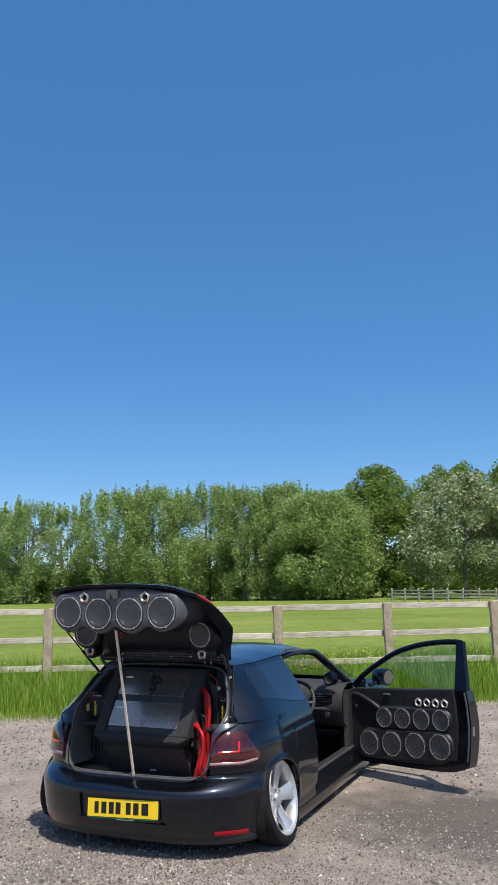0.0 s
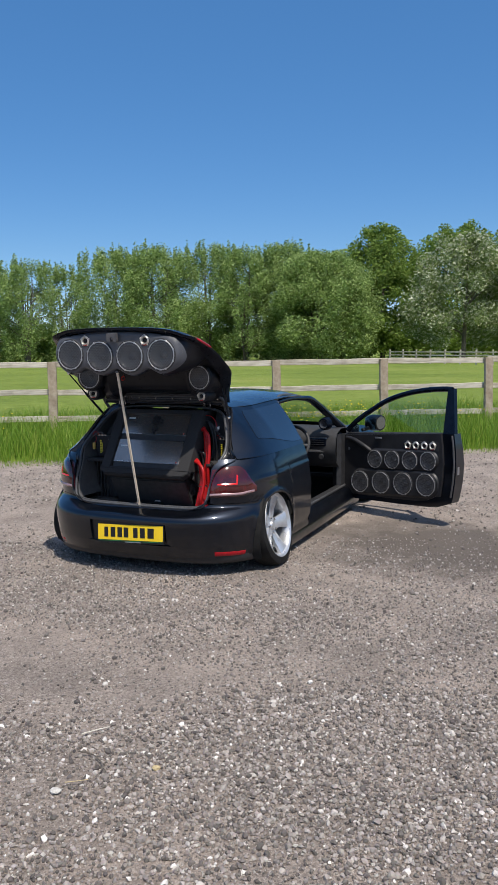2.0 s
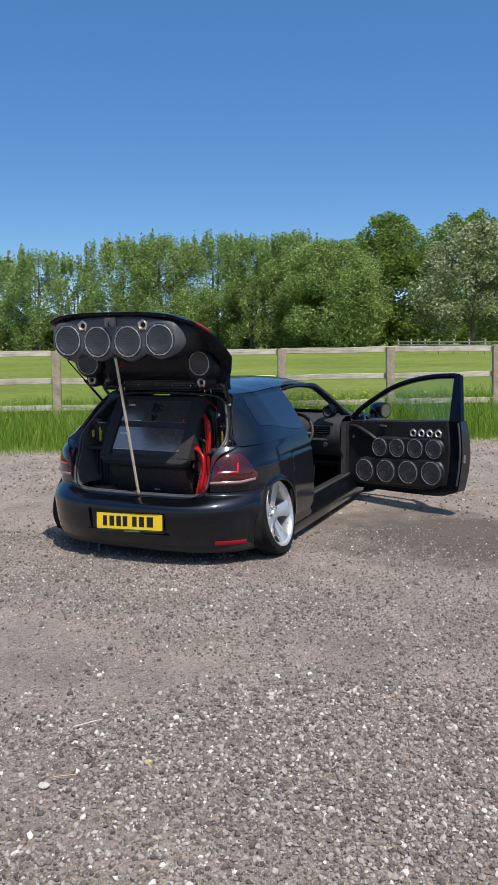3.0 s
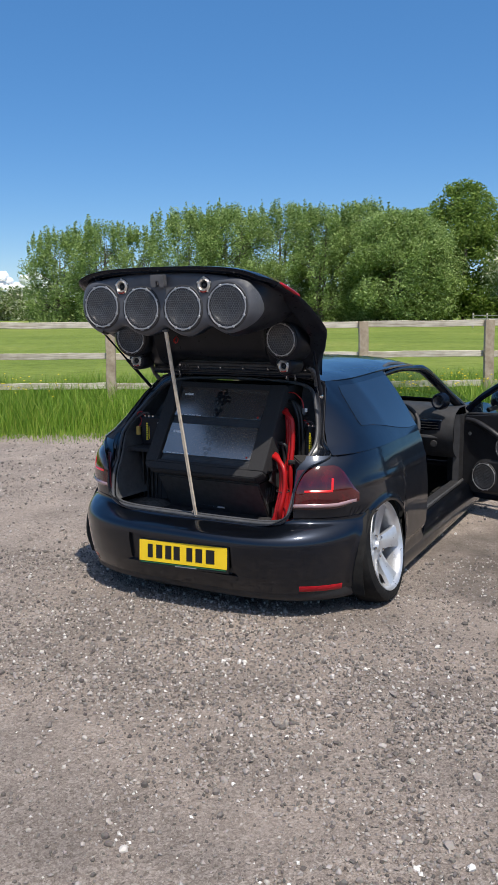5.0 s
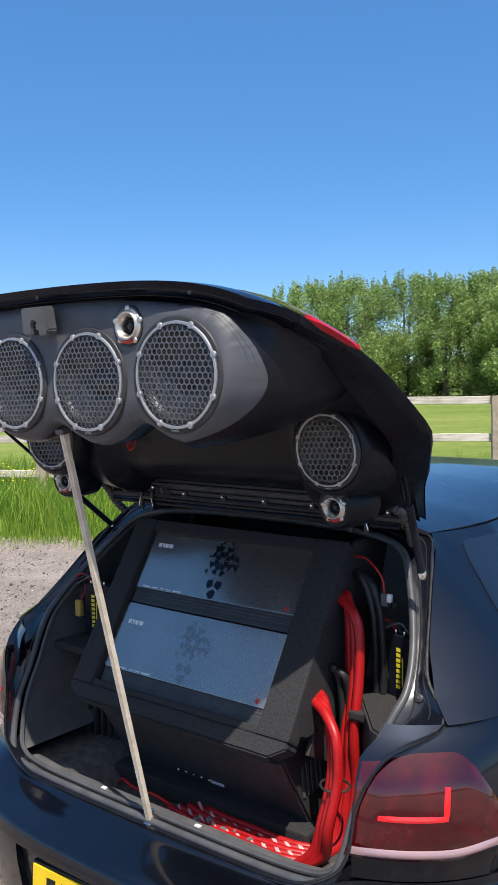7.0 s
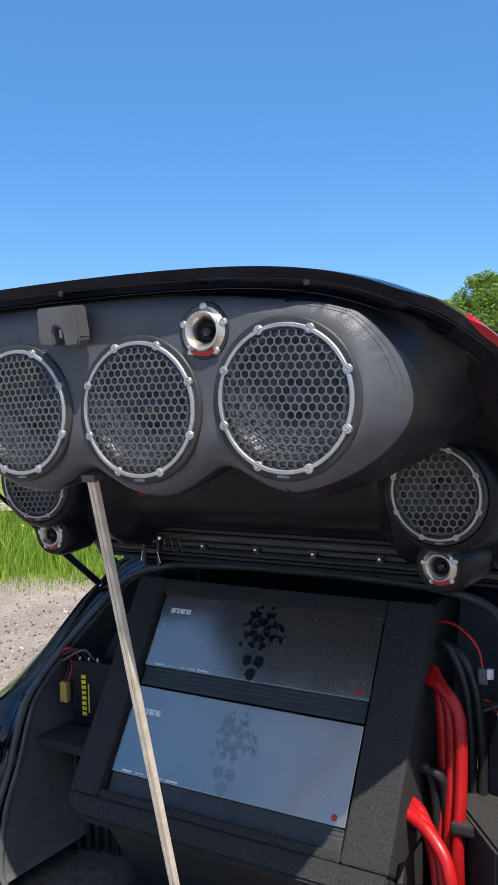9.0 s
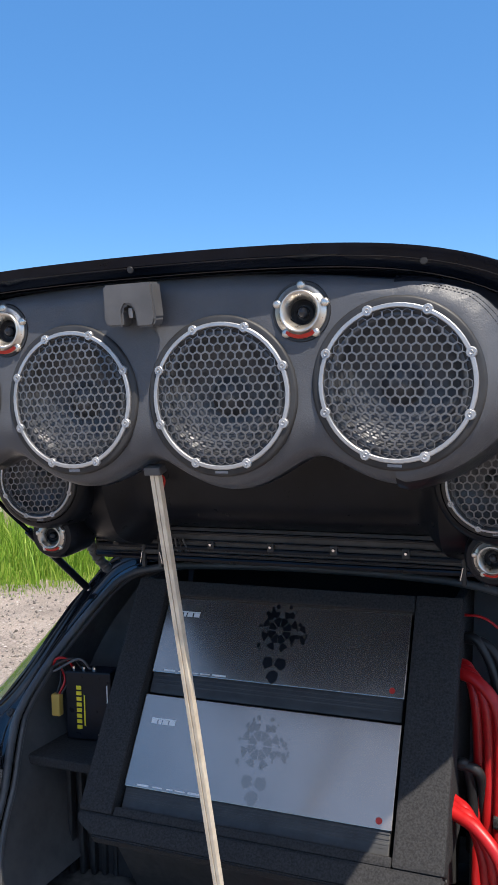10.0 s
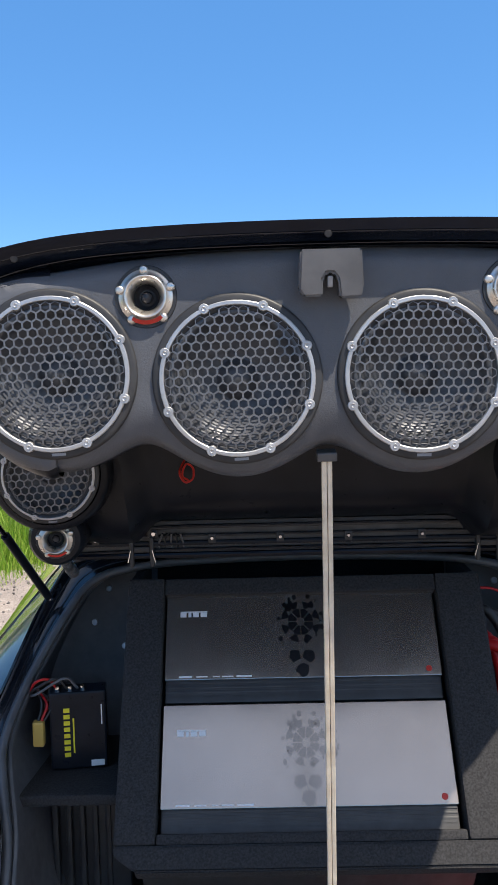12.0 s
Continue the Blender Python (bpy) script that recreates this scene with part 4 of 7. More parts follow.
part("side_pocket", prism([(0.345, 0.575), (0.372, 0.53), (0.515, 0.335), (0.545, 0.32), (0.585, 0.36), (0.60, 0.60), (0.36, 0.62)], 0.17, None, Matrix.Translation((0, 0, 0.585)), 0.006), CARPET, car, "black carpeted side pocket")

# ---- tailgate, raised ----
tailgate = new("tailgate")
tailgate.parent = car
tagged(tailgate, "raised black tailgate lined with loudspeakers")
GATE = [(0.0, 0.685, 1.205, 0.485, 0.045), (0.2, 0.55, 1.365, 0.54, 0.11), (0.4, 0.41, 1.505, 0.61, 0.17), (0.56, 0.27, 1.605, 0.664, 0.178), (0.70, 0.13, 1.664, 0.617, 0.116), (0.84, 0.0, 1.696, 0.563, 0.078), (0.94, -0.085, 1.708, 0.53, 0.062), (1.0, -0.118, 1.706, 0.50, 0.05)]


def gate(b, s):
    q = [curve([(g[0], g[i]) for g in GATE], b) for i in (1, 2, 3, 4)]
    return V3((q[2] * s, q[0] + 0.05 * abs(s) ** 3 * b, q[1] - q[3] * (0.3 * s * s + 0.7 * abs(s) ** 6)))


SS = [math.copysign(abs(s) ** 0.8, s) for s in np.linspace(-1, 1, 45)]
rows = [[gate(b, s) for s in SS] for b in np.linspace(0, 1, 34)]
part("tailgate_skin", sheet(rows), PAINT, tailgate, "glossy black outer skin", True)
# turned-in flange along the lip and down the sides
edge = [gate(b, -1) for b in np.linspace(0.35, 1, 16)][:-1] + [gate(1, s) for s in SS] + [gate(b, 1) for b in np.linspace(1, 0.35, 16)][1:]
rows = []
for k, (inn, drop) in enumerate(((0.0, 0.0), (0.004, -0.012), (0.02, -0.02), (0.045, -0.024), (0.06, -0.034), (0.085, -0.036))):
    r = []
    for p in edge:
        c = V3((0, 0.30, p.z))
        d = (c - p)
        d.z = 0
        r.append(p + d.normalized() * inn + V3((0, 0, drop)))
    rows.append(r)
flange = part("tailgate_flange", sheet(rows, 0.002), [GLOSS, BAND], tailgate, "glossy black turned-in edge", True)
for f in flange.data.polygons:   # satin down the sides
    f.material_index = int(f.center.y > 0.03)
for u in (-0.39, 0.0, 0.388):
    b = lathe([(0.0, 0.0015), (0.004, 0.0015), (0.005, 0.0)], 10, facing(gate(1, u / 0.50) + V3((0, 0.004, -0.017)), (0, -1, -0.2)))
    part("flange_screw", b, BLACKPLASTIC, tailgate)
# beads added along the lip's inner side, to draw its highlight lines
for bead, (inn, drop, r) in enumerate(((0.006, -0.0135, 0.0022), (0.033, -0.0235, 0.0018), (0.060, -0.0355, 0.0028))):
    path = []
    for p in edge[10:-10]:
        d = V3((-p.x, 0.30 - p.y, 0)).normalized()
        path.append(p + d * inn + V3((0, 0, drop)))
    part("flange_highlight", tube(path, r, 6), TRIMROD, tailgate, "thin glossy bead added for a highlight line", True)
# red lamp halves in the skin
for side in (1, -1):
    rows = []
    for b in np.linspace(0.735, 0.862, 14):
        e = 1 - abs(b - 0.7985) / 0.0635   # a crescent
        rows.append([gate(b, side * s) + V3((side * 0.004, 0, 0.005)) for s in (0.70, 0.78, 0.86, 0.93, 0.975, 1.0)] + [gate(b, side) + V3((side * (0.003 + 0.007 * ease(e / 0.5)), 0, -0.002)), gate(b, side) + V3((side * 0.003, 0.003, -0.004 - 0.007 * ease(e / 0.6)))])
    part("inner_tail_lamp", sheet(rows), LENSBRIGHT, tailgate, "red inner tail lamp", True)

SPK = (-0.348, -0.115, 0.118, 0.353)
SPK_W = 1.522
SPK_Z = (1.527, 1.516, 1.516, 1.526)   # the outer pair sits a little higher
FACE_V = -0.088


END_C, END_A = 0.352, 0.136   # the padded ends: centre and reach


def end_k(u):
    return math.sqrt(max(0.0, 1 - (max(0.0, abs(u) - END_C) / END_A) ** 2))


def baffle_bottom(u):
    if abs(u) > END_C:
        return SPK_Z[3] - 0.118 * end_k(u)
    lows = [z - 0.118 + (u - c) ** 2 / 0.215 for c, z in zip(SPK, SPK_Z)]
    k = 30.0
    return -math.log(sum(math.exp(-x * k) for x in lows)) / k


def baffle_top(u):
    top = 1.682 - 0.045 * (u / 0.45) ** 2
    if abs(u) > END_C:
        top = min(top, SPK_W + 0.006 + 0.128 * end_k(u) ** 0.9)
    return top


def speaker_hole(u, w, holes):
    return any((u - c) ** 2 + (w - z) ** 2 < r * r for c, z, r in holes)


def baffle():
    bm = bmesh.new()
    ends = [END_C + END_A * math.sin(math.pi / 2 * k) for k in np.linspace(0, 0.996, 40)][1:]
    us = [-u for u in ends[::-1]] + list(np.linspace(-END_C, END_C, 101)) + ends
    grid = []
    holes = [(c, z, 0.094) for c, z in zip(SPK, SPK_Z)] + [(-0.227, 1.621, 0.027), (0.232, 1.621, 0.027)]
    for u in us:
        top, bot = baffle_top(u), baffle_bottom(u)
        out = max(0.0, abs(u) - END_C) / END_A
        r = []

        def add(v, w, draw=0.0):
            r.append(bm.verts.new((u - math.copysign(draw * ease(out), u), v, w)))
        roll = 0.055 * ease((out - 0.72) / 0.28)
        add(FACE_V + 0.06 + roll + 0.07 * ease(out), top + 0.008 - 0.012 * ease(out), 0.07)
        add(FACE_V + 0.030 + roll, top + 0.004 - 0.004 * ease(out), 0.004)
        for q in np.linspace(0, 1, 44):
            w = top - (top - bot) * q
            dz = (w - SPK_W) / 0.129
            rho = math.hypot(out, dz) if out > 0 else 0.0
            k = ease(out / 0.95)
            back = 0.055 * max(0.0, (rho - 0.66) / 0.34) ** 2 * k
            back += (0.012 * max(0.0, (q - 0.8) / 0.2) ** 2 + 0.014 * max(0.0, (0.10 - q) / 0.10) ** 2) * (1 - k)
            pull = ease((rho - 0.60) / 0.2) * ease(out / 0.4)
            back += 0.0026 * pull * noise.noise(V3((u * 170 + w * 60, w * 14, 3)))   # drawn leather creases
            add(FACE_V + back, w)
        b = roll
        for v, w in ((0.024, -0.006), (0.038, -0.010), (0.06, -0.012), (0.10, -0.006), (0.16, 0.03), (0.2, 0.06)):
            k = ease(out)
            add(FACE_V + b + v * (1 - 0.35 * k), bot + w * (1 - k) + 0.004 * k, v * 0.35)
        grid.append(r)
    for a, b in zip(grid, grid[1:]):
        for j in range(len(a) - 1):
            c = (a[j].co + a[j + 1].co + b[j].co + b[j + 1].co) / 4
            if c.y < 0 and speaker_hole(c.x, c.z, holes):
                continue
            f = bm.faces.new((a[j], b[j], b[j + 1], a[j + 1]))
            f.material_index = int(j <= 1 or j >= 47)
    bm.normal_update()
    loose = [v for v in bm.verts if not v.link_faces]
    bmesh.ops.delete(bm, geom=loose, context="VERTS")
    return part("speaker_baffle", bm, [VINYL, LINER], tailgate, "black leatherette loudspeaker panel with a scalloped lower edge", True)


baffle()


# the leatherette is drawn on past the outer loudspeakers, round into the liner
CHEEK = [(-92, 0.352, -0.030, 1.4085), (-70, 0.412, 0.110, 1.426), (-45, 0.480, 0.235, 1.462), (-15, 0.541, 0.205, 1.512), (15, 0.543, 0.090, 1.577), (40, 0.512, -0.004, 1.616), (65, 0.436, -0.048, 1.643), (92, 0.352, -0.060, 1.6545)]


def cheek_panel(side):
    rows = []
    for a in np.linspace(-92, 92, 93):
        c, s = math.cos(radians(a)), math.sin(radians(a))
        u, v, w = (curve([(q[0], q[i]) for q in CHEEK], a) for i in (1, 2, 3))
        lift = 0.0014 * ease((92 - abs(a)) / 12)
        p0 = V3((0.353 + 0.103 * c, FACE_V - lift, 1.526 + 0.103 * s))
        p3 = V3((u, v, w))
        span = (p3 - p0).length
        p1 = p0 + V3((c, 0, s)) * min(0.5 * span, 0.046)
        p2 = V3((p0.x + 0.052 * c, p0.y + 0.92 * (p3.y - p0.y), p0.z + 0.052 * s)).lerp(p3, 0.3)
        seam = 0.17 + 0.22 * ease((a + 75) / 80)   # from here the same leatherette takes the liner's black, as painted-in shade
        ks = list(np.linspace(0, seam, 16)) + list(np.linspace(seam, 1, 15))[1:]
        r = []
        for k in ks:
            p = p0 * (1 - k) ** 3 + p1 * (3 * k * (1 - k) ** 2) + p2 * (3 * k * k * (1 - k)) + p3 * k ** 3
            fold = ease((k - 0.12) / 0.15) * ease((0.75 - k) / 0.3) * ease((a + 25) / 30) * ease((85 - a) / 25)
            p.y += fold * (0.0022 * noise.noise(V3((a * 0.33, k * 2.2, 1))) + 0.0012 * noise.noise(V3((a * 0.8, k * 3, 5))))   # drawn creases
            r.append(V3((side * p.x, p.y, p.z)))
        rows.append(r if side < 0 else r[::-1])
    ob = part("baffle_end", sheet(rows), [VINYL, LINER], tailgate, "creased black leatherette drawn round the panel's end", True)
    for i, f in enumerate(ob.data.polygons):
        k = i % 29
        f.material_index = int((k if side < 0 else 28 - k) >= 15)
    bm = bmesh.new()   # two rows of stitches
    for a in range(48, 84):
        r = rows[a] if side < 0 else rows[a][::-1]
        q = rows[a + 1] if side < 0 else rows[a + 1][::-1]
        for k in (11, 13):
            tube([r[k] + V3((0, -0.0006, 0)), r[k].lerp(q[k], 0.55) + V3((0, -0.0006, 0))], 0.0006, 4, bm)
    part("stitching", bm, PLASTIC, tailgate, "grey stitched seam", kind="stuff")


for side in (1, -1):
    cheek_panel(side)


# loudspeakers: gasket, rim with eight lugs, honeycomb grille, cone
def honeycomb(R, cell, edge_drop, bm=None):
    bm = bm or bmesh.new()
    t, deep = cell * 0.105, 0.0011
    hx, hy = cell, cell * math.sqrt(3) / 2
    n = int(R / hx) + 2
    for j in range(-n, n + 1):
        for i in range(-n, n + 1):
            cx, cy = (i + (j % 2) * 0.5) * hx, j * hy
            d = math.hypot(cx, cy)
            if d > R - cell * 0.32:
                continue
            z = -edge_drop * (d / R) ** 6
            rings = []
            for rr, dz in ((cell / math.sqrt(3), 0.0), (cell / math.sqrt(3) - t, 0.0), (cell / math.sqrt(3) - t, -deep)):
                ring = []
                for k in range(6):
                    a = math.pi / 6 + k * math.pi / 3
                    x, y = cx + rr * math.cos(a), cy + rr * math.sin(a)
                    dd = math.hypot(x, y)
                    f = min(1.0, R / dd) if dd > 0 else 1
                    ring.append(bm.verts.new((x * f, y * f, -edge_drop * min(1, dd / R) ** 6 + dz)))
                rings.append(ring)
            for a, b in zip(rings, rings[1:]):
                for k in range(6):
                    bm.faces.new((a[k], a[(k + 1) % 6], b[(k + 1) % 6], b[k]))
    return bm


def rim_mesh(R, width, lugs, lug_r, lift, off):
    bm = lathe([(R - width, lift - 0.003), (R - width + 0.0006, lift + 0.0018), (R - width + 0.0014, lift + 0.0024), (R - 0.0014, lift + 0.0022), (R - 0.0004, lift + 0.0014), (R, lift - 0.003)], 64)
    for k in range(lugs):
        a = off + 2 * math.pi * k / lugs
        lathe([(0, lift + 0.0026), (lug_r * 0.95, lift + 0.0026), (lug_r * 1.05, lift + 0.0020), (lug_r * 1.2, lift - 0.003)], 12, Matrix.Translation((math.cos(a) * (R - width * 0.35), math.sin(a) * (R - width * 0.35), 0)), bm)
        lathe([(lug_r * 0.2, lift + 0.0030), (lug_r * 0.42, lift + 0.0036), (lug_r * 0.55, lift + 0.0022)], 8, Matrix.Translation((math.cos(a) * (R - width * 0.35), math.sin(a) * (R - width * 0.35), 0)), bm)
    return bm


def as_mesh(bm, *mats):
    me = bpy.data.meshes.new("speaker_mesh")
    bm.normal_update()
    bm.to_mesh(me)
    bm.free()
    for x in mats:
        me.materials.append(x)
    return me


def speaker_kit(R, cell):
    s = R / 0.0985
    g = as_mesh(lathe([(R * 0.87, 0.001), (R * 0.89, 0.003), (R + 0.006 * s, 0.004), (R + 0.009 * s, 0.002), (R + 0.0095 * s, -0.004)], 64), BLACKPLASTIC)
    g.shade_smooth()
    r = as_mesh(rim_mesh(R, 0.0066 * s, 8, 0.0062 * s, 0.005, math.pi / 8), SILVER)
    h = as_mesh(honeycomb(R - 0.0062 * s, cell, 0.0035 * s), GRILLE)
    h.transform(Matrix.Translation((0, 0, 0.0085)))
    c = as_mesh(lathe([(R * 0.93, -0.004), (R * 0.90, 0.001), (R * 0.85, 0.003), (R * 0.80, 0.0), (R * 0.775, -0.006), (R * 0.72, -0.010), (R * 0.30, -0.038 * s), (R * 0.26, -0.036 * s), (R * 0.2, -0.027 * s), (R * 0.1, -0.022 * s), (0, -0.020 * s)], 48), CONE)
    c.shade_smooth()
    d = as_mesh(block((0.018 * s, 0.0035 * s, 0.001), (0, -R + 0.0015 * s - 0.004, 0.0046)), BADGEGREY)
    return [("speaker_gasket", g, "black rubber gasket"), ("speaker_rim", r, "silver rim with eight lugs"), ("speaker_grille", h, "black honeycomb grille"), ("speaker_cone", c, "dark grey cone"), ("speaker_badge", d, "small white bar on the rim")]


def fit_kit(kit, m, parent):
    for name, me, label in kit:
        ob = new(name, me)
        ob.parent = parent
        ob.matrix_basis = m
        tagged(ob, label)


BIG, SMALL = speaker_kit(0.0985, 0.0122), speaker_kit(0.080, 0.0138)


def tweeter_kit(R):
    s = R / 0.035
    body = lathe([(R, -0.003), (R, 0.002 * s), (R * 0.97, 0.0032 * s), (R * 0.80, 0.0036 * s), (R * 0.79, 0.0075 * s), (R * 0.75, 0.009 * s), (R * 0.71, 0.0085 * s), (R * 0.64, 0.0055 * s), (R * 0.56, 0.001 * s), (R * 0.50, -0.004 * s), (R * 0.475, -0.008 * s), (R * 0.475, -0.018 * s)], 48)
    for k in range(5):
        a = math.pi / 2 + 2 * math.pi * k / 5
        lathe([(0, 0.0048 * s), (0.0035 * s, 0.0048 * s), (0.0055 * s, 0.004 * s), (0.0065 * s, 0.0)], 10, Matrix.Translation((R * 0.97 * math.cos(a), R * 0.97 * math.sin(a), 0)), body)
    b = as_mesh(body, BRUSHED)
    b.shade_smooth()
    t = as_mesh(lathe([(R * 0.474, -0.0065 * s), (R * 0.40, -0.012 * s), (R * 0.3, -0.015 * s), (0, -0.016 * s)], 24), MATTBLACK)
    p = as_mesh(lathe([(R * 0.2, -0.0155 * s), (R * 0.235, -0.010 * s), (R * 0.21, -0.0055 * s), (R * 0.14, -0.0025 * s), (R * 0.06, -0.0012 * s), (0, -0.001 * s)], 20), TRIMROD)
    p.shade_smooth()
    k = as_mesh(lathe([(R * 0.99, 0.001), (R + 0.004 * s, 0.001), (R + 0.0055 * s, -0.004)], 40), MATTBLACK)
    red = bmesh.new()
    n = 10
    inner, outer = [], []
    for i in range(n + 1):
        a = -math.pi / 2 - 0.62 + 1.24 * i / n
        inner.append(red.verts.new((R * 0.86 * math.cos(a), R * 0.86 * math.sin(a), 0.0072 * s)))
        outer.append(red.verts.new((R * 1.0 * math.cos(a), R * 1.0 * math.sin(a), 0.0045 * s)))
    for i in range(n):
        red.faces.new((inner[i], outer[i], outer[i + 1], inner[i + 1]))
    return [("tweeter_gasket", k, "black gasket"), ("tweeter_horn", b, "polished aluminium tweeter horn"), ("tweeter_throat", t, ""), ("tweeter_plug", p, "black phase plug"), ("tweeter_flash", as_mesh(red, REDLINE), "red flash on the rim")]


TWEET, TWEET_SMALL = tweeter_kit(0.0345), tweeter_kit(0.031)
for i, c in enumerate(SPK):
    fit_kit(BIG, facing((c, FACE_V - 0.001, SPK_Z[i]), (0, -1, 0), (0.05, 0.03, 0.0, -0.03)[i]), tailgate)
for u, r in ((-0.227, 0.05), (0.232, -0.02)):
    fit_kit(TWEET, facing((u, FACE_V - 0.001, 1.621), (0, -1, 0), r), tailgate)

# lower pods by the hinges
for side, (su, sv, sw), (tu, tv, tw) in ((1, (0.433, 0.299, 1.363), (0.425, 0.340, 1.232)), (-1, (-0.455, 0.285, 1.362), (-0.46, 0.334, 1.238))):
    nrm = V3((-0.10 * side, -1, -0.06))
    m = facing((su, sv, sw), nrm)
    part("speaker_pod", lathe([(0.090, 0.0), (0.097, -0.003), (0.103, -0.010), (0.106, -0.02), (0.11, -0.05), (0.12, -0.12)], 40, m), LINER, tailgate, "black leatherette speaker pod", True)
    fit_kit(SMALL, facing(V3((su, sv, sw)) + nrm.normalized() * 0.001, nrm, 0.05), tailgate)
    part("tweeter_pod", lathe([(0.034, 0.0), (0.044, -0.002), (0.05, -0.012), (0.053, -0.03), (0.056, -0.10)], 32, facing((tu, tv, tw), nrm)), LINER, tailgate, "black leatherette tweeter pod", True)
    fit_kit(TWEET_SMALL, facing(V3((tu, tv, tw)) + nrm.normalized() * 0.001, nrm, 0.1), tailgate)

# liner: smooth sides that carry the pods, and a sunk panel between them
RIM_IN = spline([(0.50, -0.06, 1.640), (0.525, 0.04, 1.60), (0.54, 0.15, 1.555), (0.56, 0.27, 1.48), (0.556, 0.345, 1.40), (0.55, 0.395, 1.32), (0.53, 0.46, 1.25), (0.49, 0.58, 1.19)], 5)
MID_IN = spline([(0.45, -0.035, 1.635), (0.455, 0.0, 1.58), (0.46, 0.10, 1.535), (0.44, 0.26, 1.475), (0.35, 0.325, 1.40), (0.335, 0.345, 1.31), (0.335, 0.40, 1.23), (0.35, 0.56, 1.185)], 5)
for side in (1, -1):
    rows = []
    for p, q in zip(RIM_IN, MID_IN):
        r = []
        for k in np.linspace(0, 1, 14):
            x = p.lerp(q, k)
            b = math.sin(math.pi * k) * 0.006
            r.append(V3((side * x.x, x.y - b, x.z - b * 0.6)))
        rows.append(r if side > 0 else r[::-1])
    part("tailgate_liner", sheet(rows), LINER, tailgate, "black liner inside the tailgate", True)
rows = []
for q in MID_IN:
    depth = 0.05
    r = []
    for s in np.linspace(-1, 1, 41):
        f = ease((1 - abs(s)) / 0.14)
        r.append(V3((q.x * s, q.y + depth * f, q.z + 0.035 * f)))
    rows.append(r)
part("tailgate_recess", sheet([r[::-1] for r in rows]), LINER, tailgate, "sunk black panel inside the tailgate", True)
rows = [[gate(b, 0.965 * s) + V3((0, 0.004, -0.030)) for s in SS] for b in np.linspace(0.04, 0.955, 22)]
part("tailgate_inner", sheet(rows), LINER, tailgate, "black inner shell of the tailgate", True)
for side in (1, -1):   # gloss band between liner and outer edge
    rows = []
    outer = [gate(b, side) for b in np.linspace(1.0, 0.05, len(RIM_IN))]
    for p, e in zip(RIM_IN, outer):
        a = V3((side * p.x, p.y, p.z))
        e = e + V3((-side * 0.004, 0, -0.006))
        rows.append([a + V3((0, 0.004, 0.004)), a.lerp(e, 0.2) + V3((0, 0, 0.012)), a.lerp(e, 0.45) + V3((0, 0, 0.004)), a.lerp(e, 0.6) + V3((0, 0, -0.004)), a.lerp(e, 0.85) + V3((0, 0, -0.002)), e])
    part("tailgate_side", sheet(rows if side < 0 else [r[::-1] for r in rows]), BAND, tailgate, "glossy black inner edge", True)

# lock cover
lm = facing((0.002, FACE_V - 0.012, 1.640), (0, -1, -0.12)) @ Matrix.Scale(0.88, 4)
bm = prism([(-0.042, 0.036), (0.042, 0.036), (0.045, -0.018), (0.040, -0.030), (0.012, -0.031), (0.009, -0.004), (0.003, 0.004), (-0.006, 0.004), (-0.011, -0.004), (-0.012, -0.028), (-0.038, -0.028), (-0.045, -0.018)], 0.03, None, lm, 0.003)
part("lock_cover", bm, PLASTIC, tailgate, "grey plastic lock cover with a slot")
part("lock_claw", block((0.008, 0.016, 0.014), m=lm @ Matrix.Translation((-0.001, -0.008, 0.016)), bevel=0.002), SATIN, tailgate, "steel lock claw")
# hinge bar, hinges, wiring
part("hinge_rail", block((0.98, 0.03, 0.075), (0, 0.562, 1.196), 0.006), RAIL, tailgate, "dull black rail along the hinges")
part("hinge_rail", block((0.96, 0.012, 0.010), (0, 0.545, 1.187), 0.004), BAND, tailgate)
part("hinge_rail", block((0.97, 0.014, 0.012), (0, 0.546, 1.162), 0.005), GLOSS, tailgate)
for z, r in ((1.221, 0.0042), (1.203, 0.003), (1.174, 0.0035)):   # thin glossy rods in front of the rail
    part("rail_rod", tube([(-0.485, 0.545, z - 0.006), (-0.25, 0.543, z), (0.25, 0.543, z), (0.485, 0.545, z - 0.006)], r, 8), TRIMROD, tailgate, "thin glossy black rod", True)
for x in (-0.43, -0.19, -0.05, 0.09, 0.24, 0.455):
    part("rail_clip", block((0.016, 0.010, 0.020), (x, 0.543, 1.196), 0.003), BLACKPLASTIC, tailgate, "")
    part("rail_screw", lathe([(0, 0.003), (0.003, 0.003), (0.0045, 0.001), (0.0045, 0)], 10, facing((x, 0.538, 1.197), (0, -1, -0.1))), CHROME, tailgate, "", True)
for u in (-0.335, 0.375):
    for s in (-1, 1):   # arms in front of the rail
        part("hinge_arm", block((0.009, 0.012, 0.062), (u + s * 0.021, 0.540, 1.170), 0.003), BLACKPLASTIC, tailgate, "")
        part("hinge_tab", block((0.022, 0.006, 0.016), (u + s * 0.023, 0.543, 1.208), 0.002), BLACKPLASTIC, tailgate, "")
    bm = block((0.034, 0.010, 0.012), (u, 0.540, 1.176), 0.003)
    part("tailgate_hinge", bm, BLACKPLASTIC, tailgate, "black steel hinge")
    for s in (-1, 1):
        part("hinge_screw", lathe([(0, 0.004), (0.004, 0.004), (0.0065, 0.001), (0.0065, 0)], 12, facing((u + s * 0.025, 0.539, 1.208), (0, -1, -0.1))), CHROME, tailgate, "", True)
        part("hinge_pin", tube([(u + s * 0.028, 0.534, 1.150), (u + s * 0.022, 0.532, 1.176)], 0.0016, 6), CHROME, tailgate, "", True)
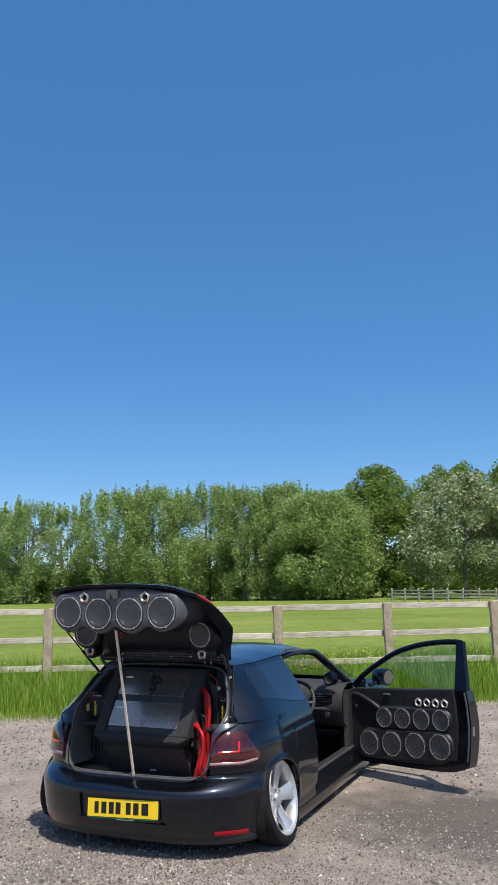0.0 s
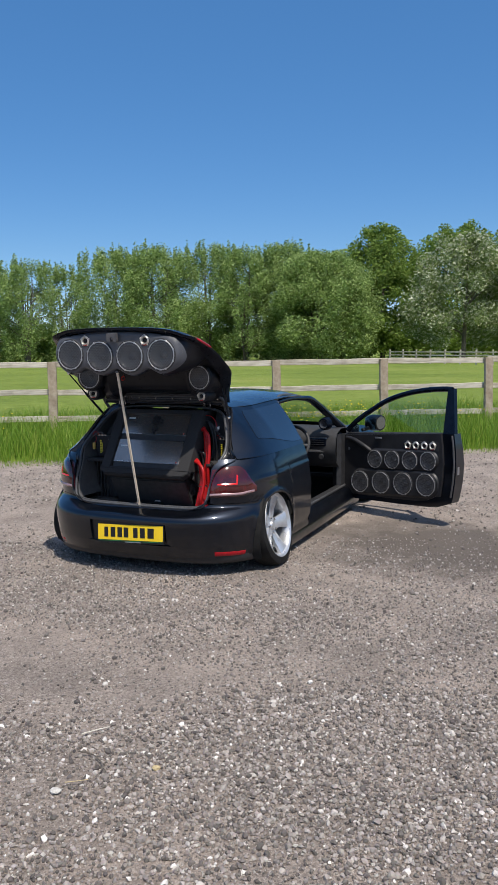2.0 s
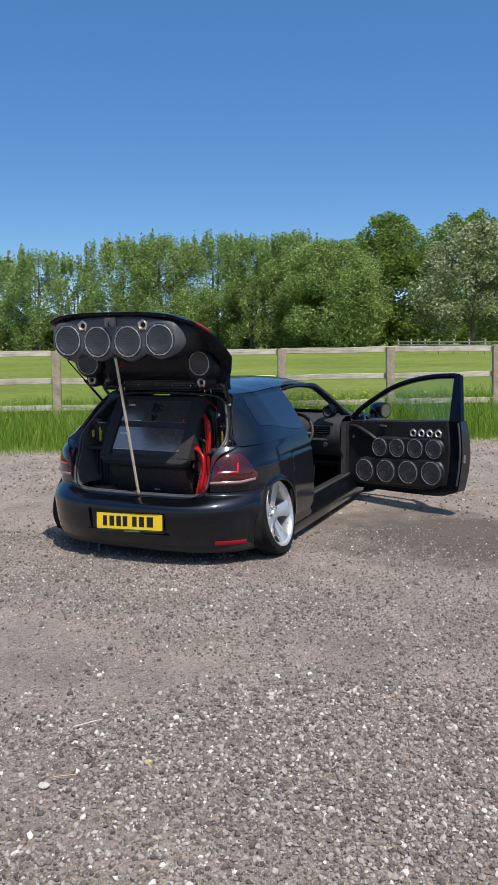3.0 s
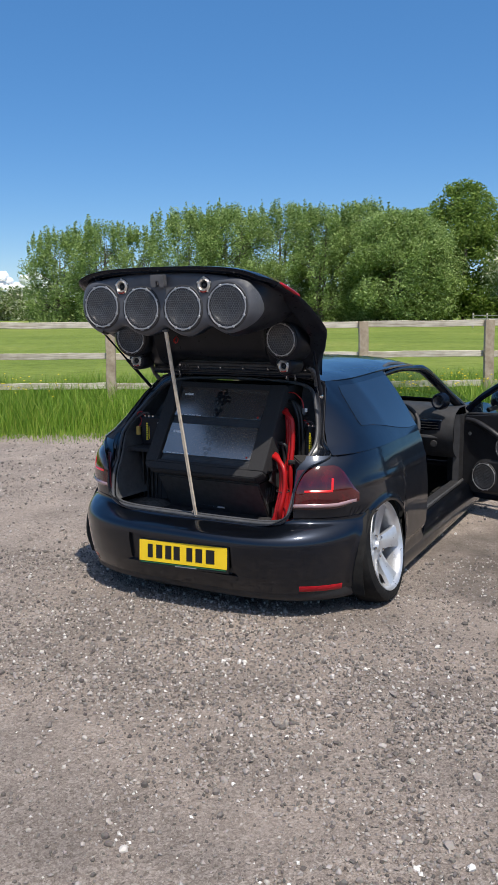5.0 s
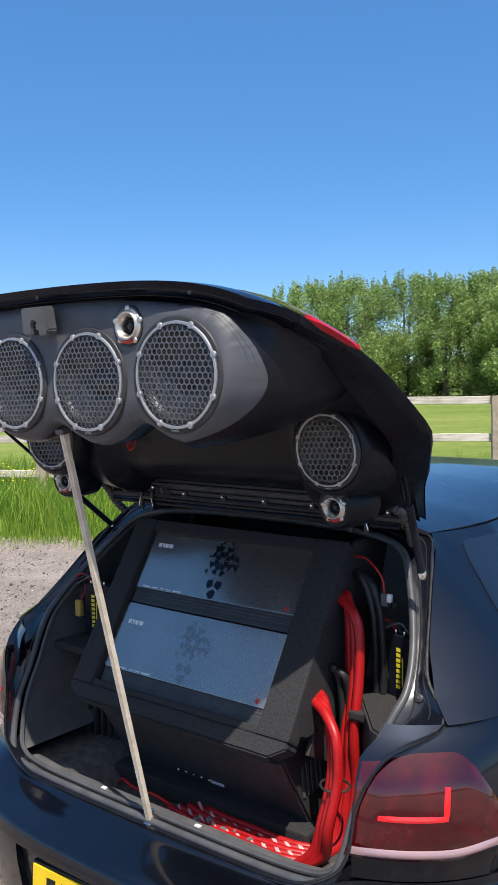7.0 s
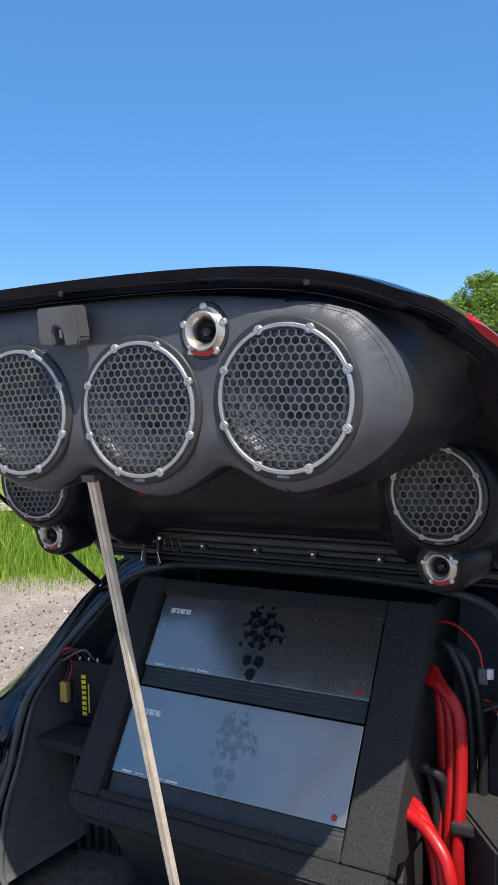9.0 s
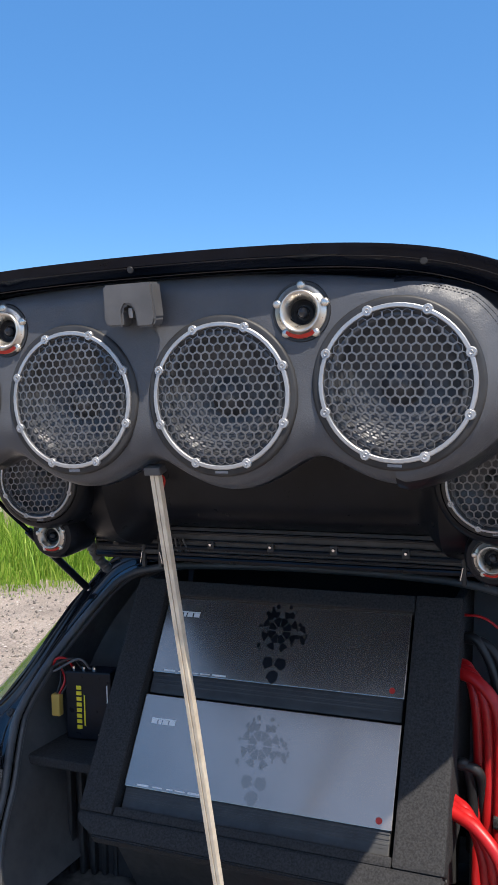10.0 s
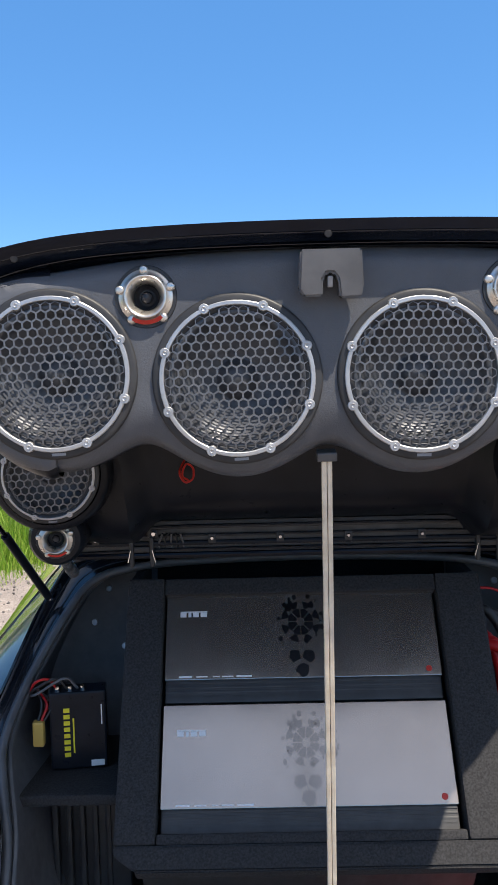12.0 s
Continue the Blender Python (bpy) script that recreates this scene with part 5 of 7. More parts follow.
for k in range(5):
    x = -0.29 + 0.009 * k
    part("loose_wire", tube(spline([(x, 0.53, 1.21), (x - 0.01 + 0.004 * k, 0.545, 1.18), (x + 0.01, 0.56, 1.155), (x - 0.012, 0.59, 1.15)], 5), 0.0022, 5), BLACKCABLE if k % 2 else PLASTIC, tailgate, "", True)
part("red_wire", tube(spline([(-0.228, 0.385, 1.372), (-0.236, 0.366, 1.352), (-0.226, 0.362, 1.334), (-0.212, 0.364, 1.340), (-0.211, 0.370, 1.358), (-0.224, 0.372, 1.366), (-0.231, 0.366, 1.346), (-0.219, 0.362, 1.337)], 6), 0.0022, 5), REDLINE, tailgate, "loop of thin red wire", True)
# gas struts
for side, top in ((1, (0.548, 0.40, 1.385)), (-1, (-0.60, 0.235, 1.39))):
    foot, top = V3((0.572, 0.475, 1.075)) if side > 0 else V3((-0.545, 0.595, 1.065)), V3(top)
    mid = foot.lerp(top, 0.52)
    strut = part("gas_strut", tube([foot, mid], 0.009, 12), BAND, car, "black gas strut of the tailgate", True)
    part("strut_rod", tube([mid, top], 0.005, 8), GLOSS, strut, "", True)
    part("strut_ball", lathe([(0, 0.012), (0.008, 0.01), (0.011, 0), (0.008, -0.01), (0, -0.012)], 12, Matrix.Translation(foot)), CHROME, strut, "", True)
    part("strut_ball", lathe([(0, 0.012), (0.008, 0.01), (0.011, 0), (0.008, -0.01), (0, -0.012)], 12, Matrix.Translation(top)), CHROME, strut, "", True)
    # ribbed wiring sleeve beside it
    p = spline([(side * 0.49, 0.60, 1.115), (side * 0.50, 0.57, 1.15), (side * 0.50, 0.54, 1.19), (side * 0.485, 0.50, 1.22)], 8)
    part("wiring_sleeve", tube(p, lambda t: 0.012 + 0.002 * math.sin(t * 60), 10), RUBBER, car, "ribbed rubber wiring sleeve", True)

# ---- driver's door, wide open ----
door = new("front_door")
door.parent = car
tagged(door, "open black door with eight loudspeakers in its panel")
PHI = radians(66)
DM = Matrix.Translation((0.835, 2.72, 0)) @ Matrix(((math.sin(PHI), -math.cos(PHI), 0), (-math.cos(PHI), -math.sin(PHI), 0), (0, 0, 1))).to_4x4()
door.matrix_basis = DM   # x along the door, y towards its inner face, z up


def door_rear(h):
    return lerp([(0.13, 1.05), (0.17, 1.095), (0.23, 1.13), (0.4, 1.155), (0.55, 1.165), (0.7, 1.155), (0.83, 1.135), (1.0, 1.09), (1.2, 1.055)], h)


def door_low(d):
    return lerp([(-0.1, 0.125), (0.6, 0.14), (0.95, 0.155), (1.06, 0.17), (1.17, 0.22)], d)


def belt_at(d):
    return 0.735 + 0.075 * d / 1.1


def door_slab(y0, y1, inset, mat, name, label, holes=(), n=96, m=48, grow=0.0, rear=None):
    bm = bmesh.new()
    out = []
    for y in (y0, y1):
        g = []
        for j in range(m + 1):
            r = []
            for i in range(n + 1):
                k, q = i / n, j / m
                d = -0.09 + inset + k * 1.26
                lo, hi = door_low(d) + inset, belt_at(d) + grow
                h = lo + (hi - lo) * q
                d = -0.09 + inset + k * (door_rear(h) - (inset if rear is None else rear) + 0.09 - inset)
                bulge = 0.03 * math.sin(math.pi * min(1, max(0, (h - 0.1) / 0.75))) if y < 0 else 0
                r.append(bm.verts.new((d, y - bulge, h)))
            g.append(r)
        out.append(g)
    for s, g in enumerate(out):
        for j in range(m):
            for i in range(n):
                q = (g[j][i], g[j][i + 1], g[j + 1][i + 1], g[j + 1][i])
                c = (q[0].co + q[2].co) / 2
                if s == 1 and speaker_hole(c.x, c.z, holes):
                    continue
                bm.faces.new(q if s == 0 else q[::-1])
    a, b = out
    rim_a = a[0] + [r[-1] for r in a[1:]] + a[-1][-2::-1] + [r[0] for r in a[-2:0:-1]]
    rim_b = b[0] + [r[-1] for r in b[1:]] + b[-1][-2::-1] + [r[0] for r in b[-2:0:-1]]
    for i in range(len(rim_a)):
        j = (i + 1) % len(rim_a)
        bm.faces.new((rim_a[j], rim_a[i], rim_b[i], rim_b[j]))
    bmesh.ops.delete(bm, geom=[v for v in bm.verts if not v.link_faces], context="VERTS")
    return part(name, bm, mat, door, label)


UP = [(0.33 + 0.193 * i, 0.532 + 0.012 * i) for i in range(4)]
LO = [(0.16 + 0.2435 * i, 0.305 + 0.018 * i) for i in range(4)]
TW = [(0.686 + 0.086 * i, 0.688 + 0.004 * i) for i in range(4)]
door_slab(-0.055, 0.035, 0.0, PAINT, "door_skin", "glossy black outer door skin", n=24, m=14)
door_slab(0.030, 0.062, 0.045, DOORVINYL, "door_panel", "black leatherette door panel", [(d, h, 0.098) for d, h in LO] + [(d, h, 0.076) for d, h in UP], grow=-0.004, rear=0.118)


def capsule(pts, r, y0, y1, name, label, hole_r):
    """A raised plinth round a row of loudspeakers."""
    bm = bmesh.new()
    n, m = 120, 34
    (x0, z0), (x1, z1) = pts[0], pts[-1]
    grid = []
    for j in range(m + 1):
        row = []
        for i in range(n + 1):
            x = x0 - r + (x1 - x0 + 2 * r) * i / n
            e = max(0.0, x0 - x, x - x1)
            hh = math.sqrt(max(0, r * r - e * e))
            zc = z0 + (z1 - z0) * (x - x0) / (x1 - x0)
            q = -1 + 2 * j / m
            edge = min(1, (1 - abs(q)) * hh / 0.02, 3)
            row.append(bm.verts.new((x, y0 + (y1 - y0) * ease(edge), zc + hh * q)))
        grid.append(row)
    for j in range(m):
        for i in range(n):
            q = (grid[j][i], grid[j][i + 1], grid[j + 1][i + 1], grid[j + 1][i])
            c = (q[0].co + q[2].co) / 2
            if speaker_hole(c.x, c.z, [(a, b, hole_r) for a, b in pts]) or (q[0].co - q[2].co).length < 1e-5:
                continue
            bm.faces.new(q[::-1])
    bmesh.ops.remove_doubles(bm, verts=bm.verts[:], dist=1e-5)
    part(name, bm, DOORVINYL, door, label, True)


capsule(LO, 0.125, 0.062, 0.082, "speaker_plinth", "raised plinth for four large loudspeakers", 0.094)
capsule(UP, 0.098, 0.062, 0.078, "speaker_plinth", "raised plinth for four loudspeakers", 0.075)
for d, h in LO:
    fit_kit(BIG, Matrix.Translation((d, 0.083, h)) @ Matrix(((-1, 0, 0), (0, 0, 1), (0, 1, 0))).to_4x4(), door)
for d, h in UP:
    fit_kit(SMALL, Matrix.Translation((d, 0.079, h)) @ Matrix(((-1, 0, 0), (0, 0, 1), (0, 1, 0))).to_4x4(), door)
for d, h in TW:
    fit_kit(TWEET, Matrix.Translation((d, 0.066, h)) @ Matrix(((-1, 0, 0), (0, 0, 1), (0, 1, 0))).to_4x4(), door)
part("tweeter_plate", block((0.36, 0.012, 0.084), (0.82, 0.062, 0.690), 0.006, m=Matrix.Translation((0.82, 0.060, 0.690)) @ Matrix.Rotation(-0.045, 4, "Y")), DOORVINYL, door, "narrow plate for four tweeters")
# frame round the window, glass, handle, mirror
frame_line = spline([(-0.06, -0.0, 0.765), (0.05, -0.01, 0.865), (0.2, -0.03, 0.965), (0.37, -0.06, 1.065), (0.58, -0.085, 1.135), (0.78, -0.10, 1.17), (0.95, -0.105, 1.182), (1.03, -0.10, 1.178)], 6)
bm = tube(frame_line, 0.024, 8)
part("window_frame", bm, GLOSS, door, "glossy black window frame", True)
rows = [[V3((x, y - 0.105 * k, z)) for x, y, z in ((1.015 - 0.025 * k, 0.02, 0.79 + 0.40 * k), (1.015 - 0.025 * k, 0.0, 0.79 + 0.40 * k), (1.14 - 0.085 * k, -0.015, 0.79 + 0.40 * k), (1.14 - 0.085 * k, 0.03, 0.79 + 0.40 * k))] for k in np.linspace(0, 1, 7)]
part("window_frame", sheet([r + [r[0]] for r in rows]), GLOSS, door, "broad glossy black window frame")
part("window_frame", tube([(-0.05, 0.0, 0.735), (1.04, 0.0, 0.806)], 0.013, 8), BLACKPLASTIC, door, "black belt seal", True)
rows = []
for k in np.linspace(0, 1, 14):
    x = 0.0 + 1.0 * k
    zt = lerp([(p.x, p.z) for p in frame_line], x)
    yt = lerp([(p.x, p.y) for p in frame_line], x)
    rows.append([V3((x, 0.0 + (yt - 0.0) * q, belt_at(x) + (zt - belt_at(x)) * q)) for q in (0, 0.5, 1)])
glass = part("window_glass", sheet(rows), GLASS, door, "clear door window", True)
glass.visible_shadow = False
bm = prism([(0.0, 0.0), (0.13, 0.01), (0.155, 0.035), (0.13, 0.055), (0.02, 0.05)], 0.012, None, Matrix.Translation((0.29, 0.062, 0.70)) @ Matrix.Rotation(math.pi / 2, 4, "X"), 0.002)
bmesh.ops.recalc_face_normals(bm, faces=bm.faces[:])
part("inner_handle", bm, BLACKPLASTIC, door, "black inner door handle")
part("handle_lever", block((0.075, 0.012, 0.016), (0.365, 0.073, 0.728), 0.004), SATIN, door, "satin silver door lever")
part("grab_ridge", tube(spline([(-0.02, 0.055, 0.70), (0.08, 0.075, 0.69), (0.2, 0.08, 0.645), (0.27, 0.065, 0.60)], 6), 0.02, 10), DOORVINYL, door, "padded ridge by the hinge", True)
part("panel_stud", lathe([(0, 0.006), (0.011, 0.005), (0.014, 0)], 14, Matrix.Translation((0.01, 0.062, 0.60)) @ Matrix.Rotation(-math.pi / 2, 4, "X")), SATIN, door, "small silver lamp", True)
part("door_lock", block((0.012, 0.03, 0.07), (1.158, 0.0, 0.50), 0.003), SATIN, door, "steel door lock")
part("door_edge_seal", tube([(door_rear(h) - 0.02, 0.04, h) for h in np.linspace(0.27, 0.8, 14)], 0.009, 6), RUBBER, door, "", True)
part("door_check", block((0.10, 0.02, 0.03), (-0.10, 0.02, 0.42), 0.004), BLACKPLASTIC, door, "black door check strap")
bm = bmesh.new()
bmesh.ops.create_icosphere(bm, subdivisions=3, radius=1)
for v in bm.verts:
    v.co = V3((math.copysign(abs(v.co.x) ** 0.7, v.co.x) * 0.11, v.co.y * 0.085, math.copysign(abs(v.co.z) ** 0.75, v.co.z) * 0.078))
for v in bm.verts:
    v.co.x = min(v.co.x, 0.06)
bm.transform(Matrix.Translation((0.14, -0.17, 0.835)))
mirror = part("door_mirror", bm, PAINT, door, "glossy black door mirror", True)
part("mirror_arm", tube(spline([(0.10, -0.02, 0.775), (0.11, -0.08, 0.785), (0.13, -0.15, 0.81)], 5), 0.018, 8), BLACKPLASTIC, mirror, "", True)
bm = lathe([(0.0, 0.0), (0.060, 0.0)], 28)
bm.transform(Matrix.Translation((0.2025, -0.17, 0.838)) @ Matrix.Rotation(math.pi / 2, 4, "Y") @ Matrix.Scale(1.1, 4, (0, 1, 0)))
part("mirror_glass", bm, MIRROR, mirror, "mirror glass")

# ---- inside the cabin ----
rows = [[V3((u, v + 0.05 * (1 - (u / 0.72) ** 2), w)) for u in np.linspace(-0.74, 0.74, 25)] for v, w in ((2.62, 0.42), (2.52, 0.48), (2.48, 0.60), (2.50, 0.70), (2.55, 0.755), (2.66, 0.785), (2.85, 0.78), (3.06, 0.765))]
dash = part("dashboard", sheet([r[::-1] for r in rows], 0.004), DASH, car, "dark grey dashboard", True)
for u in (0.56, -0.56, 0.1):
    part("air_vent", block((0.17, 0.03, 0.075), (u, 2.502, 0.668), 0.012), GLOSS, dash, "black air vent")
    part("vent_ring", block((0.185, 0.018, 0.09), (u, 2.512, 0.668), 0.014), SATIN, dash, "satin silver vent surround")
    for k in range(3):
        part("vent_slat", block((0.14, 0.012, 0.004), (u, 2.484, 0.648 + 0.02 * k), 0.001), BLACKPLASTIC, dash)
part("dash_strip", block((0.34, 0.02, 0.024), (0.52, 2.505, 0.585), 0.006), SATIN, dash, "satin silver trim strip")
part("light_switch", lathe([(0, 0.014), (0.022, 0.012), (0.026, 0)], 20, facing((0.60, 2.488, 0.535), (0, -1, 0))), BLACKPLASTIC, dash, "round light switch", True)
wheel_m = Matrix.Translation((0.36, 2.30, 0.66)) @ Matrix.Rotation(radians(64), 4, "X")
bm = bmesh.new()
ring = [V3((0.18 * math.cos(a), 0.18 * math.sin(a), 0)) for a in np.linspace(0, 2 * math.pi, 41)]
tube(ring, 0.015, 10, bm, False)
bm.transform(wheel_m)
steer = part("steering_wheel", bm, DASH, car, "black steering wheel", True)
part("wheel_boss", lathe([(0, 0.02), (0.05, 0.018), (0.07, 0.0), (0.05, -0.03), (0.04, -0.22)], 24, wheel_m), DASH, steer, "", True)
for a in (0.0, math.pi, -math.pi / 2):
    part("wheel_spoke", tube([wheel_m @ V3((0.05 * math.cos(a), 0.05 * math.sin(a), 0)), wheel_m @ V3((0.175 * math.cos(a), 0.175 * math.sin(a), 0))], 0.014, 8), SATIN, steer, "", True)
pod_m = facing((0.635, 2.44, 0.845), (-0.25, -1, -0.05))
part("pillar_speaker", lathe([(0.038, -0.004), (0.046, 0.004), (0.054, 0.0), (0.06, -0.02), (0.062, -0.06)], 28, pod_m), GLOSS, car, "round black speaker pod on the windscreen pillar", True)
part("pillar_speaker_cone", lathe([(0, -0.012), (0.012, -0.010), (0.014, -0.016), (0.04, 0.0)], 24, pod_m), CONE, car, "", True)


def seat(u):
    s = new("front_seat")
    s.parent = car
    tagged(s, "black front seat")
    bm = block((0.50, 0.50, 0.14), (u, 1.95, 0.34), 0.05, seg=3)
    part("seat_base", bm, DASH, s, "", True)
    m = Matrix.Translation((u, 1.66, 0.62)) @ Matrix.Rotation(radians(14), 4, "X")
    part("seat_back", block((0.48, 0.13, 0.60), m=m, bevel=0.05, seg=3), DASH, s, "", True)
    part("headrest", block((0.26, 0.09, 0.16), m=m @ Matrix.Translation((0, 0.01, 0.40)), bevel=0.035, seg=3), DASH, s, "", True)
    part("seat_rail", block((0.40, 0.5, 0.14), (u, 1.95, 0.19), 0.01), UNDER, s)


seat(0.36)
seat(-0.36)

for side in (1, -1):
    rows = [[V3((side * u, v, w)) for u, v in ((0.66, 2.66), (0.715, 2.60), (0.755, 2.62), (0.775, 2.70), (0.785, 2.80))] for w in np.linspace(0.24, 0.74, 8)]
    part("kick_panel", sheet(rows if side > 0 else [r[::-1] for r in rows], 0.004), BLACKPLASTIC, car, "grey plastic kick panel", True)
    part("sill_plate", block((0.085, 1.2, 0.012), (side * 0.745, 2.02, 0.243), 0.004), BLACKPLASTIC, car, "grey plastic sill plate")

# ---- what stands in the boot (car coordinates plus the car's place) ----


def boot_thing(name, label, category, group=""):
    return thing(name, (CX, CY, 0), label, category, group)


rack = boot_thing("amplifier_rack", "black carpeted rack leaning back in the boot", "amplifier rack")
F0, F1 = V3((0, 0.262, 0.722)), V3((0, 0.528, 1.118))    # front face, bottom to top
UPV = (F1 - F0).normalized()
NRM = V3((0, -UPV.z, UPV.y))
LEN = (F1 - F0).length


face_m = Matrix.Translation(F0) @ Matrix((V3((1, 0, 0)), UPV, NRM)).transposed().to_4x4()   # x across, y up the slope, z out
for u0, u1, nm in ((-0.362, -0.288, "side_frame"), (0.262, 0.352, "side_frame")):
    part(nm, block((u1 - u0, LEN + 0.0145, 0.05), m=face_m @ Matrix.Translation(((u0 + u1) / 2, LEN / 2 - 0.00725, -0.025)), bevel=0.006), CARPET, rack, "black carpet-covered frame")
part("top_frame", block((0.549, 0.035, 0.048), m=face_m @ Matrix.Translation((-0.013, LEN - 0.0185, -0.026)), bevel=0.005), CARPET, rack)
part("bottom_frame", block((0.549, 0.018, 0.048), m=face_m @ Matrix.Translation((-0.013, -0.006, -0.028)), bevel=0.005), CARPET, rack)
part("back_board", block((0.70, LEN - 0.02, 0.018), m=face_m @ Matrix.Translation((-0.005, LEN / 2, -0.085)), bevel=0.003), CARPET, rack)
for u in (-0.352, 0.342):
    bm = prism([(0.30, 0.705), (0.34, 0.69), (0.74, 0.69), (0.74, 1.11), (0.56, 1.11)], 0.018, None, Matrix.Translation((u - 0.009, 0, 0)) @ Matrix(((0, 0, 1), (1, 0, 0), (0, 1, 0))).to_4x4(), 0.002)
    part("side_board", bm, CARPET, rack, "black carpeted side board")
part("lower_frame", prism([(-0.362, -0.0005), (-0.362, -0.016), (-0.322, -0.042), (0.312, -0.042), (0.352, -0.016), (0.352, -0.0005)], 0.05, None, face_m @ Matrix.Translation((0, -0.0147, -0.0505)), 0.004), CARPET, rack, "black carpeted lower border")
bm = prism([(0.2310, 0.674), (0.242, 0.656), (0.282, 0.638), (0.60, 0.638), (0.60, 0.69), (0.292, 0.69)], 0.634, None, Matrix.Translation((-0.322, 0, 0)) @ Matrix(((0, 0, 1), (1, 0, 0), (0, 1, 0))).to_4x4(), 0.003)
part("nose_board", bm, CARPET, rack, "black carpeted lower edge")
part("rack_base", block((0.66, 0.36, 0.05), (-0.01, 0.56, 0.40), 0.006), CARPET, rack)


def amplifier(k0, first):
    a = boot_thing("amplifier", "flat dark anodised car amplifier with a stamped logo" if first else "flat dark anodised car amplifier with a mirrored sheen", "amplifier", "amplifiers in the rack")
    L = 0.538
    um = -0.0145
    part("amp_body", block((L - 0.004, 0.226, 0.05), m=face_m @ Matrix.Translation((um, k0 + 0.115, -0.047)), bevel=0.003), FIN, a, "black finned body")
    part("amp_plate", block((L, 0.183, 0.006), m=face_m @ Matrix.Translation((um, k0 + 0.136, -0.0185)), bevel=0.0015), AMP, a, "satin blue-grey top plate")
    for i in range(5):
        part("cooling_fin", block((L - 0.006, 0.0045, 0.012 - 0.0012 * (4 - i)), m=face_m @ Matrix.Translation((um, k0 + 0.006 + 0.0086 * i, -0.0262)), bevel=0.001), FIN, a)
    top = face_m @ Matrix.Translation((um, k0 + 0.136, -0.0152))
    for x, w in ((-0.235, 0.012), (-0.222, 0.006), (-0.210, 0.012), (-0.194, 0.013)):
        part("logo_bar", block((w, 0.009, 0.0006), m=top @ Matrix.Translation((x, 0.038, 0))), WHITE, a, "white logo bar")
    part("logo_line", block((0.054, 0.0022, 0.0006), m=top @ Matrix.Translation((-0.214, 0.044, 0))), WHITE, a, "")
    for x, w in ((-0.228, 0.026), (-0.196, 0.022), (-0.168, 0.014), (-0.146, 0.022), (-0.114, 0.030)):
        part("print_bar", block((w, 0.0034 if w > 0.025 else 0.0022, 0.0005), m=top @ Matrix.Translation((x, -0.086, 0))), WHITE, a, "")
    part("badge", lathe([(0, 0.001), (0.005, 0.001), (0.006, 0)], 12, top @ Matrix.Translation((0.245, -0.078, 0))), REDLINE, a, "small red badge")
    # splashed emblem, drawn as plain blots: black on one plate, a faint ghost on the other
    rng = random.Random(5)
    bm = bmesh.new()

    def blot(x, y, r, seed):
        q = random.Random(seed)
        pts = [(x + r * (1 + 0.22 * q.uniform(-1, 1)) * math.cos(t), y + r * (1 + 0.22 * q.uniform(-1, 1)) * math.sin(t)) for t in np.linspace(0, 2 * math.pi, 14)[:-1]]
        bm.faces.new([bm.verts.new((px, py, 0.0003)) for px, py in pts])
    for i in range(8):
        t = i * 2 * math.pi / 8 + 0.39
        c, s = math.cos(t), math.sin(t)
        for r0, r1, h in ((0.007, 0.021, 0.0075), (0.0235, 0.033, 0.009)):
            bm.faces.new([bm.verts.new((r * c - y * s, 0.034 + r * s + y * c, 0.0003)) for r, y in ((r0, -h * 0.3), (r1, -h), (r1 + 0.002, 0), (r1, h), (r0, h * 0.3))])
    blot(-0.022, 0.058, 0.007, 30)
    blot(0.02, 0.062, 0.006, 31)
    blot(-0.012, -0.022, 0.010, 32)
    blot(0.012, -0.022, 0.010, 33)
    blot(0.0, -0.044, 0.011, 34)
    for i in range(26):
        t, d = rng.uniform(0, 6.28), rng.uniform(0.034, 0.056)
        blot(d * math.cos(t), 0.034 + 0.8 * d * math.sin(t), rng.uniform(0.0012, 0.005), 60 + i)
    bm.transform(top @ Matrix.Translation((0.0, -0.022, 0)) @ Matrix.Diagonal((1.12, 1.22, 1, 1)))
    part("emblem", bm, AMPDARK if first else AMPGHOST, a, "black splashed emblem" if first else "faint matt emblem", kind="stuff")
    return a


amplifier(0.229, True)
amplifier(-0.001, False)

# block amplifier under the rack
sub = boot_thing("block_amplifier", "black block amplifier with vents under the rack", "amplifier")
bm = prism([(0.445, 0.405), (0.79, 0.405), (0.79, 0.630), (0.325, 0.630), (0.317, 0.620)], 0.62, None, Matrix.Translation((-0.325, 0, 0)) @ Matrix(((0, 0, 1), (1, 0, 0), (0, 1, 0))).to_4x4(), 0.006)
part("amp_case", bm, FIN, sub, "satin black case")
for x, w in ((-0.26, 0.014), (-0.244, 0.008), (-0.23, 0.014), (-0.21, 0.016)):
    part("logo_bar", block((w, 0.002, 0.010), m=Matrix.Translation((x, 0.3305, 0.600)) @ Matrix.Rotation(0.51, 4, "X")), PLASTIC, sub)
for k in range(9):
    part("vent_slot", block((0.003, 0.009, 0.085), m=Matrix.Translation((0.297, 0.40 + 0.02 * k, 0.545)) @ Matrix.Rotation(0.12, 4, "X"), bevel=0.001), PLASTIC, sub, "")
for k in range(5):
    part("terminal_screw", lathe([(0, 0.003), (0.004, 0.003), (0.005, 0)], 8, facing((-0.12 + 0.028 * k, 0.412, 0.455), (0, -1, -0.55))), CHROME, sub)
part("serial_label", block((0.05, 0.002, 0.010), m=Matrix.Translation((0.012, 0.4145, 0.452)) @ Matrix.Rotation(0.51, 4, "X")), WHITE, sub, "white label")
